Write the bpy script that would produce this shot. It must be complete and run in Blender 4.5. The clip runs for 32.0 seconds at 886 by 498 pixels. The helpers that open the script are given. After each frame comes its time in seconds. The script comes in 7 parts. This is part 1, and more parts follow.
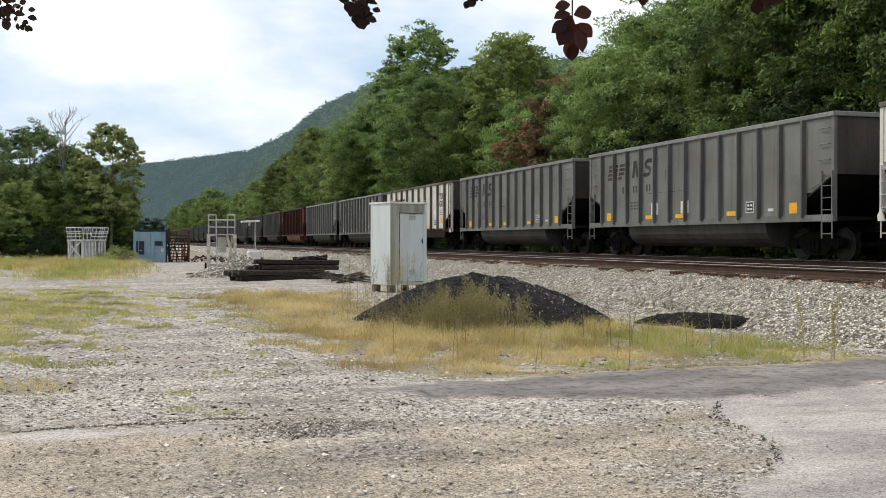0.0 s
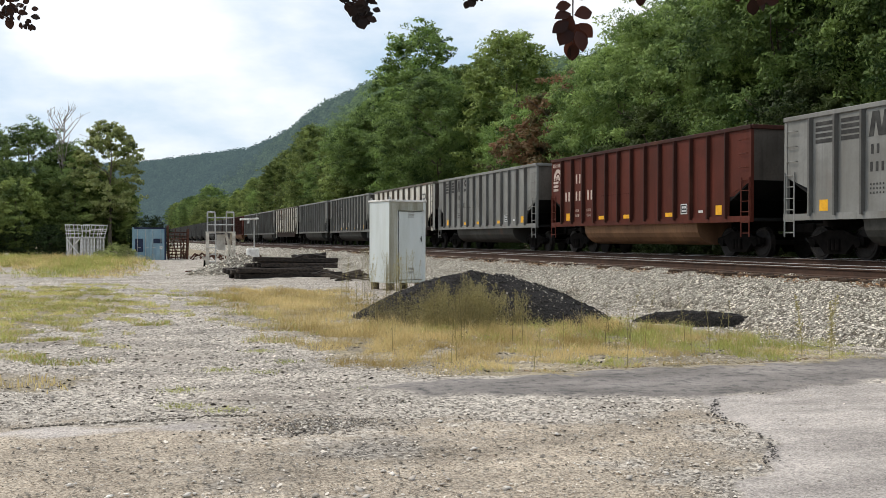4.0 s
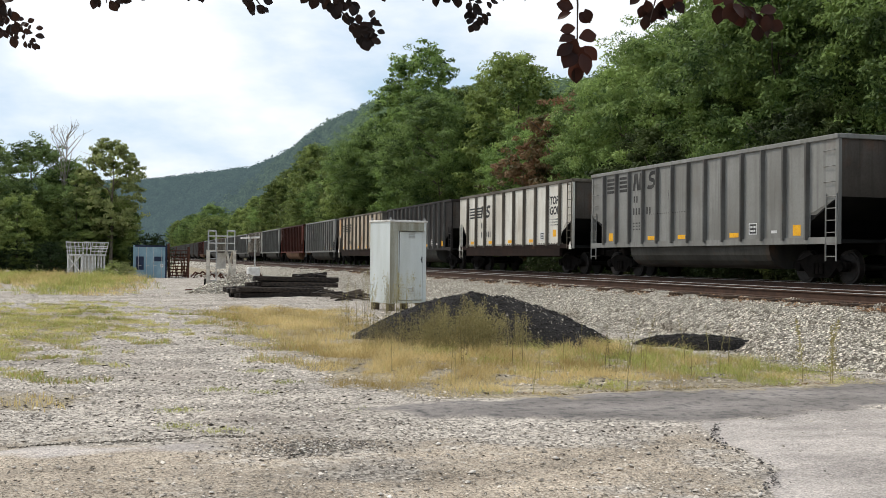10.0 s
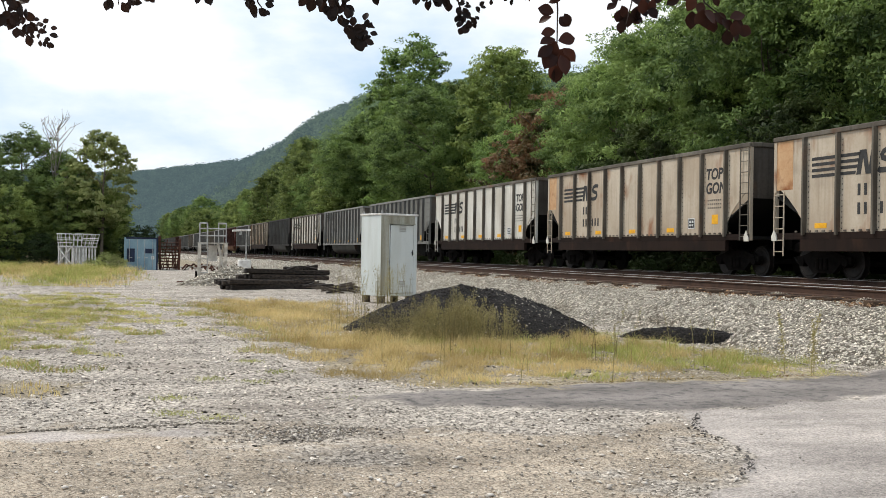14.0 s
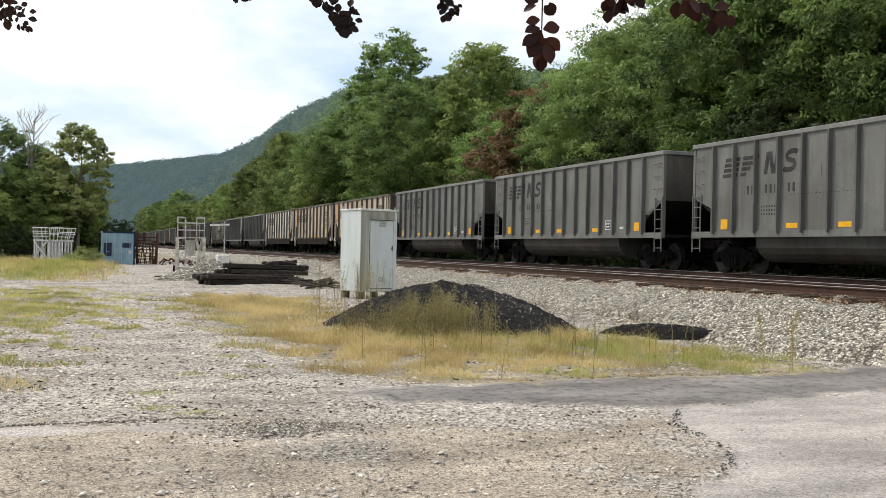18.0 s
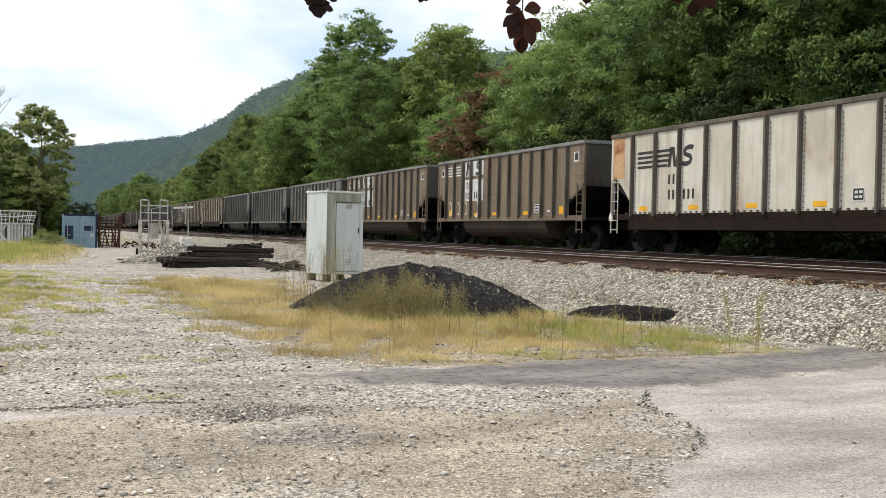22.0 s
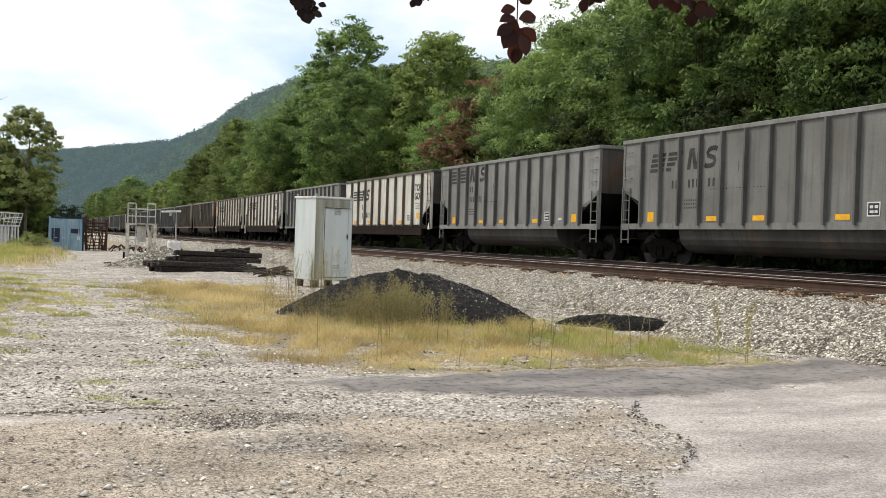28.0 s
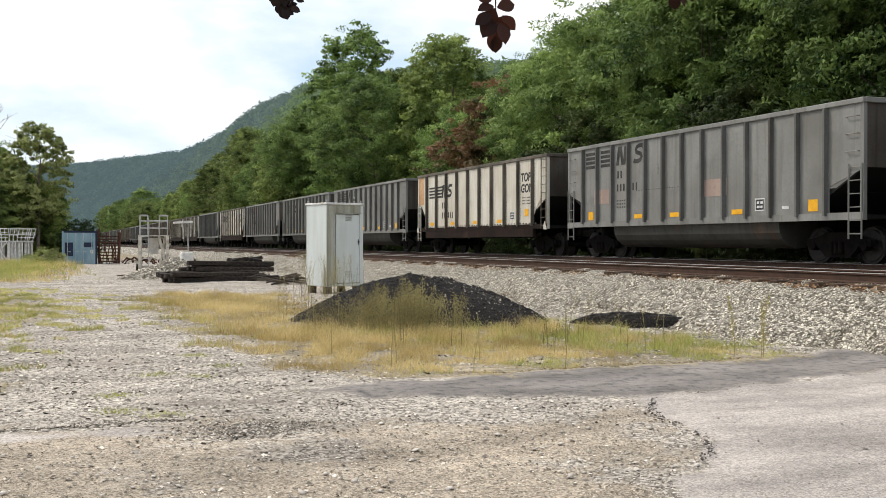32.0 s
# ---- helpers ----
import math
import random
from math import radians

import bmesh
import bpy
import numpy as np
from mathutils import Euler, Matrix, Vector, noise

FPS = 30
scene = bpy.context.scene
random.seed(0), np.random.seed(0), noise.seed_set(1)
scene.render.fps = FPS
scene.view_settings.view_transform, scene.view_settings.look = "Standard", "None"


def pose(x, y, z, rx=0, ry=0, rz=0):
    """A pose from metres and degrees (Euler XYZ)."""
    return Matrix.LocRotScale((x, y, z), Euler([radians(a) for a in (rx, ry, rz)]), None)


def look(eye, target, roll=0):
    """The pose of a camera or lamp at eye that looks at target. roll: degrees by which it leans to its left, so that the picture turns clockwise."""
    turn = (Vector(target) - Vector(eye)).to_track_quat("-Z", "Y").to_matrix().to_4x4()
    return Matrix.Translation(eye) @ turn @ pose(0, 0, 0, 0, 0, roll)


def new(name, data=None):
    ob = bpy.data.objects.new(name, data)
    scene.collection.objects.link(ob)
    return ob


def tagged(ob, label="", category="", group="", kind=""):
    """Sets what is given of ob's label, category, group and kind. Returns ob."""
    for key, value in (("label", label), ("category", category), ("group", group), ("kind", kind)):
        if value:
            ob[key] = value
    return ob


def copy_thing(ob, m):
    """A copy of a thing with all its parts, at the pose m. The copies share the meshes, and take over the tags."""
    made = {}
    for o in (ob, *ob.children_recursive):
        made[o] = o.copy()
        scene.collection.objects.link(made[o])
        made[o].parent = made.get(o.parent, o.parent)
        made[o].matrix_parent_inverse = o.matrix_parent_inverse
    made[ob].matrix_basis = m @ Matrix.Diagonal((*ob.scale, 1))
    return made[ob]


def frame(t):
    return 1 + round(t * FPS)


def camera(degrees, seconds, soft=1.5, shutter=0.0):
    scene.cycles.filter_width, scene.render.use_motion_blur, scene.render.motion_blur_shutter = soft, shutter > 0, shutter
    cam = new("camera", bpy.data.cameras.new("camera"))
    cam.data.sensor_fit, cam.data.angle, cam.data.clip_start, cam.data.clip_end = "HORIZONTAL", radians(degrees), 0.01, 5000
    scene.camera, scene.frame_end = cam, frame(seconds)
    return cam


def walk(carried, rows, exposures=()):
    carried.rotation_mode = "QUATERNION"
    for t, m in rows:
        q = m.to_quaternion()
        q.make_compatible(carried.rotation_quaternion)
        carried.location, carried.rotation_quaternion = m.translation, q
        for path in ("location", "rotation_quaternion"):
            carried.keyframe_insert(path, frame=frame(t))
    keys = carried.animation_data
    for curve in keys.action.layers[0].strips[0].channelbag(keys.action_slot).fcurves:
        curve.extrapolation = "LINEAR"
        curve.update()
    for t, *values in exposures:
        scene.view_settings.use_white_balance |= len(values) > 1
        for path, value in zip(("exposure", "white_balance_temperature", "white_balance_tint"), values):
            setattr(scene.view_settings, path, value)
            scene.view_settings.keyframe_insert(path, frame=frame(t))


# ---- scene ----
cam = camera(47.1, 32.0, 0.85)
PATH = [
    (0, (-0.026, -0.163, 1.632), (0.581, 1.743, 1.616), 0.0),
    (0.5, (-0.028, -0.163, 1.633), (0.58, 1.743, 1.617), 0.0),
    (1, (-0.032, -0.166, 1.634), (0.575, 1.74, 1.618), 0.1),
    (1.5, (-0.032, -0.16, 1.635), (0.576, 1.745, 1.619), 0.0),
    (2, (-0.034, -0.173, 1.636), (0.574, 1.732, 1.619), 0.0),
    (2.5, (-0.038, -0.185, 1.635), (0.571, 1.72, 1.617), 0.1),
    (3, (-0.032, -0.186, 1.634), (0.577, 1.719, 1.616), 0.1),
    (3.5, (-0.032, -0.186, 1.631), (0.577, 1.719, 1.612), 0.1),
    (5.5, (-0.033, -0.187, 1.632), (0.576, 1.718, 1.611), 0.1),
    (6, (-0.044, -0.2, 1.633), (0.564, 1.705, 1.612), 0.2),
    (6.5, (-0.043, -0.195, 1.63), (0.566, 1.71, 1.609), 0.2),
    (7, (-0.038, -0.191, 1.631), (0.571, 1.714, 1.611), 0.2),
    (7.5, (-0.041, -0.194, 1.633), (0.568, 1.711, 1.62), 0.2),
    (8, (-0.038, -0.199, 1.642), (0.57, 1.706, 1.636), 0.2),
    (8.5, (-0.035, -0.184, 1.643), (0.572, 1.722, 1.646), 0.3),
    (9, (-0.031, -0.174, 1.643), (0.577, 1.732, 1.655), 0.5),
    (9.5, (-0.029, -0.179, 1.642), (0.578, 1.726, 1.661), 0.6),
    (10, (-0.022, -0.174, 1.643), (0.585, 1.731, 1.663), 0.6),
    (10.5, (-0.019, -0.178, 1.643), (0.585, 1.729, 1.663), 0.6),
    (11, (-0.017, -0.18, 1.646), (0.587, 1.727, 1.665), 0.6),
    (11.5, (-0.021, -0.181, 1.644), (0.582, 1.726, 1.663), 0.6),
    (12, (-0.037, -0.225, 1.639), (0.57, 1.68, 1.656), 0.6),
    (12.5, (-0.052, -0.289, 1.633), (0.561, 1.615, 1.647), 0.7),
    (13, (-0.068, -0.344, 1.63), (0.551, 1.558, 1.642), 0.8),
    (13.5, (-0.071, -0.385, 1.628), (0.55, 1.516, 1.638), 0.9),
    (14, (-0.08, -0.41, 1.63), (0.544, 1.49, 1.638), 0.9),
    (14.5, (-0.083, -0.417, 1.631), (0.542, 1.483, 1.639), 0.9),
    (16.5, (-0.087, -0.406, 1.631), (0.537, 1.494, 1.637), 0.9),
    (17, (-0.094, -0.395, 1.626), (0.534, 1.504, 1.631), 1.0),
    (17.5, (-0.096, -0.393, 1.628), (0.544, 1.501, 1.631), 1.1),
    (18, (-0.105, -0.375, 1.62), (0.559, 1.512, 1.621), 1.2),
    (18.5, (-0.099, -0.365, 1.618), (0.585, 1.514, 1.613), 1.2),
    (19, (-0.09, -0.347, 1.617), (0.615, 1.525, 1.606), 1.2),
    (19.5, (-0.083, -0.325, 1.612), (0.637, 1.54, 1.593), 1.2),
    (20, (-0.093, -0.317, 1.611), (0.634, 1.546, 1.587), 1.2),
    (20.5, (-0.102, -0.306, 1.612), (0.625, 1.557, 1.583), 1.2),
    (21, (-0.109, -0.293, 1.606), (0.619, 1.57, 1.578), 1.2),
    (21.5, (-0.111, -0.291, 1.611), (0.616, 1.572, 1.581), 1.2),
    (22, (-0.117, -0.289, 1.61), (0.611, 1.573, 1.578), 1.1),
    (22.5, (-0.112, -0.28, 1.608), (0.616, 1.582, 1.575), 1.0),
    (23, (-0.111, -0.266, 1.606), (0.62, 1.596, 1.572), 0.9),
    (23.5, (-0.111, -0.252, 1.604), (0.622, 1.608, 1.569), 0.8),
    (24, (-0.105, -0.25, 1.608), (0.629, 1.61, 1.572), 0.8),
    (24.5, (-0.104, -0.248, 1.608), (0.634, 1.611, 1.572), 0.9),
    (25, (-0.101, -0.235, 1.609), (0.64, 1.623, 1.575), 1.1),
    (25.5, (-0.102, -0.225, 1.614), (0.645, 1.63, 1.583), 1.4),
    (27.5, (-0.094, -0.186, 1.603), (0.658, 1.667, 1.584), 2.1),
    (28, (-0.089, -0.186, 1.604), (0.66, 1.668, 1.587), 1.8),
    (28.5, (-0.083, -0.19, 1.61), (0.662, 1.667, 1.594), 1.5),
    (29, (-0.081, -0.187, 1.613), (0.661, 1.67, 1.598), 1.2),
    (29.5, (-0.088, -0.185, 1.61), (0.653, 1.673, 1.596), 0.9),
    (30, (-0.091, -0.192, 1.617), (0.647, 1.667, 1.604), 0.6),
    (30.5, (-0.084, -0.182, 1.615), (0.651, 1.678, 1.603), 0.4),
    (31, (-0.079, -0.181, 1.622), (0.652, 1.68, 1.61), 0.2),
    (31.5, (-0.073, -0.173, 1.619), (0.657, 1.689, 1.607), 0.1),
    (32, (-0.075, -0.182, 1.616), (0.652, 1.681, 1.603), -0.0),
]
walk(cam, [(t, look(eye, target, roll)) for t, eye, target, roll in PATH], exposures=[(0, 0.18, 6650, 12), (7, 0.18, 6650, 12), (14, 0.27, 6700, 12), (21, 0.34, 6800, 12), (32, 0.37, 6850, 13)])

# ---- world and light: a bright, broken overcast ----
SUN_ELEVATION, SUN_TURN = radians(57), radians(312)
world = bpy.data.worlds.new("world")
scene.world = world
world.use_nodes = True


def sky_nodes():
    nt = world.node_tree
    n, l = nt.nodes, nt.links
    n.clear()
    sky = n.new("ShaderNodeTexSky")
    sky.sky_type = "NISHITA"
    sky.sun_disc = False
    sky.sun_elevation, sky.sun_rotation = SUN_ELEVATION, SUN_TURN
    co = n.new("ShaderNodeTexCoord")
    mp = n.new("ShaderNodeMapping")
    mp.inputs["Scale"].default_value = (1.6, 1.6, 3.8)
    noi = n.new("ShaderNodeTexNoise")
    noi.inputs["Scale"].default_value, noi.inputs["Detail"].default_value = 2.1, 7
    noi.inputs["Roughness"].default_value = 0.52
    ramp = n.new("ShaderNodeValToRGB")
    ramp.color_ramp.elements[0].position, ramp.color_ramp.elements[0].color = 0.40, (5.8, 7.7, 9.6, 1)
    ramp.color_ramp.elements[1].position, ramp.color_ramp.elements[1].color = 0.58, (10.8, 11.4, 11.9, 1)
    mix = n.new("ShaderNodeMix")
    mix.data_type = "RGBA"
    mix.inputs[0].default_value = 0.86
    bg, out = n.new("ShaderNodeBackground"), n.new("ShaderNodeOutputWorld")
    bg.inputs["Strength"].default_value = 0.09
    l.new(co.outputs["Generated"], mp.inputs["Vector"])
    l.new(mp.outputs[0], noi.inputs["Vector"])
    l.new(noi.outputs[0], ramp.inputs[0])
    l.new(sky.outputs[0], mix.inputs[6])
    l.new(ramp.outputs[0], mix.inputs[7])
    l.new(mix.outputs[2], bg.inputs[0])
    l.new(bg.outputs[0], out.inputs[0])


sky_nodes()
sun_data = bpy.data.lights.new("sun", "SUN")
sun_data.energy, sun_data.angle, sun_data.color = 2.0, radians(14), (1.0, 0.94, 0.83)
sun = new("sun", sun_data)
sun.matrix_world = look((math.sin(SUN_TURN) * 50, -math.cos(SUN_TURN) * -50, 60), (0, 0, 0))

# ---- plan: x across the valley towards the tracks, y along them, away from the camera ----
RAIL_Z = 1.08          # top of the rails
NEAR_TRACK, FAR_TRACK = 14.05, 19.55
PITCH, BODY = 16.18, 14.6   # car to car, and the length of a car's body


# ---- materials ----
def mat(name, base, rough=0.8, metal=0.0, second=None, scale=3.0, fine=40.0, bump=0.15, spread=0.0, coord="Object", dist=0.01, streak=0.0, spec=0.3):
    """Base colour varied by broad stains and fine grain, with relief."""
    m = bpy.data.materials.new(name)
    m.use_nodes = True
    nt = m.node_tree
    n, l = nt.nodes, nt.links
    b = n["Principled BSDF"]
    b.inputs["Roughness"].default_value, b.inputs["Metallic"].default_value = rough, metal
    b.inputs["Specular IOR Level"].default_value = spec
    co = n.new("ShaderNodeTexCoord")
    vec = co.outputs[coord]
    if streak:
        mp = n.new("ShaderNodeMapping")
        mp.inputs["Scale"].default_value = (1, 1, streak)
        l.new(vec, mp.inputs["Vector"])
        vec = mp.outputs[0]
    big, small = n.new("ShaderNodeTexNoise"), n.new("ShaderNodeTexNoise")
    big.inputs["Scale"].default_value, big.inputs["Detail"].default_value = scale, 6
    small.inputs["Scale"].default_value, small.inputs["Detail"].default_value = fine, 4
    l.new(vec, big.inputs["Vector"])
    l.new(co.outputs[coord], small.inputs["Vector"])
    ramp = n.new("ShaderNodeValToRGB")
    second = second or tuple(c * 0.6 for c in base)
    ramp.color_ramp.elements[0].position, ramp.color_ramp.elements[0].color = 0.32, (*second, 1)
    ramp.color_ramp.elements[1].position, ramp.color_ramp.elements[1].color = 0.62, (*base, 1)
    l.new(big.outputs[0], ramp.inputs[0])
    grain = n.new("ShaderNodeMix")
    grain.data_type, grain.blend_type = "RGBA", "OVERLAY"
    grain.inputs[0].default_value = 0.45
    l.new(ramp.outputs[0], grain.inputs[6])
    l.new(small.outputs[0], grain.inputs[7])
    colour = grain.outputs[2]
    if spread:
        info, hsv = n.new("ShaderNodeObjectInfo"), n.new("ShaderNodeHueSaturation")
        rng = n.new("ShaderNodeMapRange")
        rng.inputs["To Min"].default_value, rng.inputs["To Max"].default_value = 1 - spread, 1 + spread
        l.new(info.outputs["Random"], rng.inputs["Value"])
        l.new(rng.outputs[0], hsv.inputs["Value"])
        l.new(colour, hsv.inputs["Color"])
        colour = hsv.outputs[0]
    l.new(colour, b.inputs["Base Color"])
    if bump:
        bp = n.new("ShaderNodeBump")
        bp.inputs["Strength"].default_value, bp.inputs["Distance"].default_value = bump, dist
        l.new(small.outputs[0], bp.inputs["Height"])
        l.new(bp.outputs[0], b.inputs["Normal"])
    return m


def leaf_mat(name, dark, light, glow=0.35, rough=0.6, tone=0.25, patch=0.6):
    """Leaves: colour varied leaf by leaf and in broad patches, partly letting light through."""
    m = bpy.data.materials.new(name)
    m.use_nodes = True
    nt = m.node_tree
    n, l = nt.nodes, nt.links
    b, out = n["Principled BSDF"], n["Material Output"]
    b.inputs["Roughness"].default_value, b.inputs["Specular IOR Level"].default_value = rough, 0.25
    geo, info = n.new("ShaderNodeNewGeometry"), n.new("ShaderNodeObjectInfo")
    noi = n.new("ShaderNodeTexNoise")
    noi.inputs["Scale"].default_value, noi.inputs["Detail"].default_value = patch, 5
    l.new(geo.outputs["Position"], noi.inputs["Vector"])
    add = n.new("ShaderNodeMath")
    add.operation = "MULTIPLY_ADD"
    add.inputs[1].default_value = 0.30
    l.new(geo.outputs["Random Per Island"], add.inputs[0])
    sub = n.new("ShaderNodeMath")
    sub.operation = "SUBTRACT"
    sub.inputs[1].default_value = 0.13
    rngn = n.new("ShaderNodeMapRange")
    rngn.inputs["From Min"].default_value, rngn.inputs["From Max"].default_value = 0.36, 0.64
    l.new(noi.outputs[0], rngn.inputs["Value"])
    l.new(rngn.outputs[0], sub.inputs[0])
    l.new(sub.outputs[0], add.inputs[2])
    mix = n.new("ShaderNodeMix")
    mix.data_type = "RGBA"
    mix.inputs[6].default_value, mix.inputs[7].default_value = (*dark, 1), (*light, 1)
    l.new(add.outputs[0], mix.inputs[0])
    hsv = n.new("ShaderNodeHueSaturation")
    rng = n.new("ShaderNodeMapRange")
    rng.inputs["To Min"].default_value, rng.inputs["To Max"].default_value = 1 - tone, 1 + tone
    l.new(info.outputs["Random"], rng.inputs["Value"])
    l.new(rng.outputs[0], hsv.inputs["Value"])
    l.new(mix.outputs[2], hsv.inputs["Color"])
    l.new(hsv.outputs[0], b.inputs["Base Color"])
    tr, sh = n.new("ShaderNodeBsdfTranslucent"), n.new("ShaderNodeMixShader")
    l.new(hsv.outputs[0], tr.inputs["Color"])
    sh.inputs[0].default_value = glow
    l.new(b.outputs[0], sh.inputs[1])
    l.new(tr.outputs[0], sh.inputs[2])
    l.new(sh.outputs[0], out.inputs["Surface"])
    return m


def crushed(name, lo, hi, scale=13.0):
    """Crushed stone: cells of many shades with dark gaps and real relief."""
    m = bpy.data.materials.new(name)
    m.use_nodes = True
    nt = m.node_tree
    n, l = nt.nodes, nt.links
    b = n["Principled BSDF"]
    b.inputs["Roughness"].default_value, b.inputs["Specular IOR Level"].default_value = 0.9, 0.2
    co = n.new("ShaderNodeTexCoord")
    cell, gap = n.new("ShaderNodeTexVoronoi"), n.new("ShaderNodeTexVoronoi")
    gap.feature = "DISTANCE_TO_EDGE"
    for v in (cell, gap):
        v.inputs["Scale"].default_value = scale
        l.new(co.outputs["Object"], v.inputs["Vector"])
    sep, ramp = n.new("ShaderNodeSeparateColor"), n.new("ShaderNodeValToRGB")
    ramp.color_ramp.elements[0].position, ramp.color_ramp.elements[0].color = 0.1, (*lo, 1)
    ramp.color_ramp.elements[1].color = (*hi, 1)
    l.new(cell.outputs["Color"], sep.inputs[0])
    l.new(sep.outputs[0], ramp.inputs[0])
    edge = n.new("ShaderNodeMapRange")
    edge.inputs["From Max"].default_value = 0.12
    l.new(gap.outputs["Distance"], edge.inputs["Value"])
    mix = n.new("ShaderNodeMix")
    mix.data_type = "RGBA"
    mix.inputs[6].default_value = (*lo, 1)
    l.new(edge.outputs[0], mix.inputs[0])
    l.new(ramp.outputs[0], mix.inputs[7])
    l.new(mix.outputs[2], b.inputs["Base Color"])
    bp = n.new("ShaderNodeBump")
    bp.inputs["Strength"].default_value, bp.inputs["Distance"].default_value = 0.9, 0.04
    l.new(edge.outputs[0], bp.inputs["Height"])
    l.new(bp.outputs[0], b.inputs["Normal"])
    return m


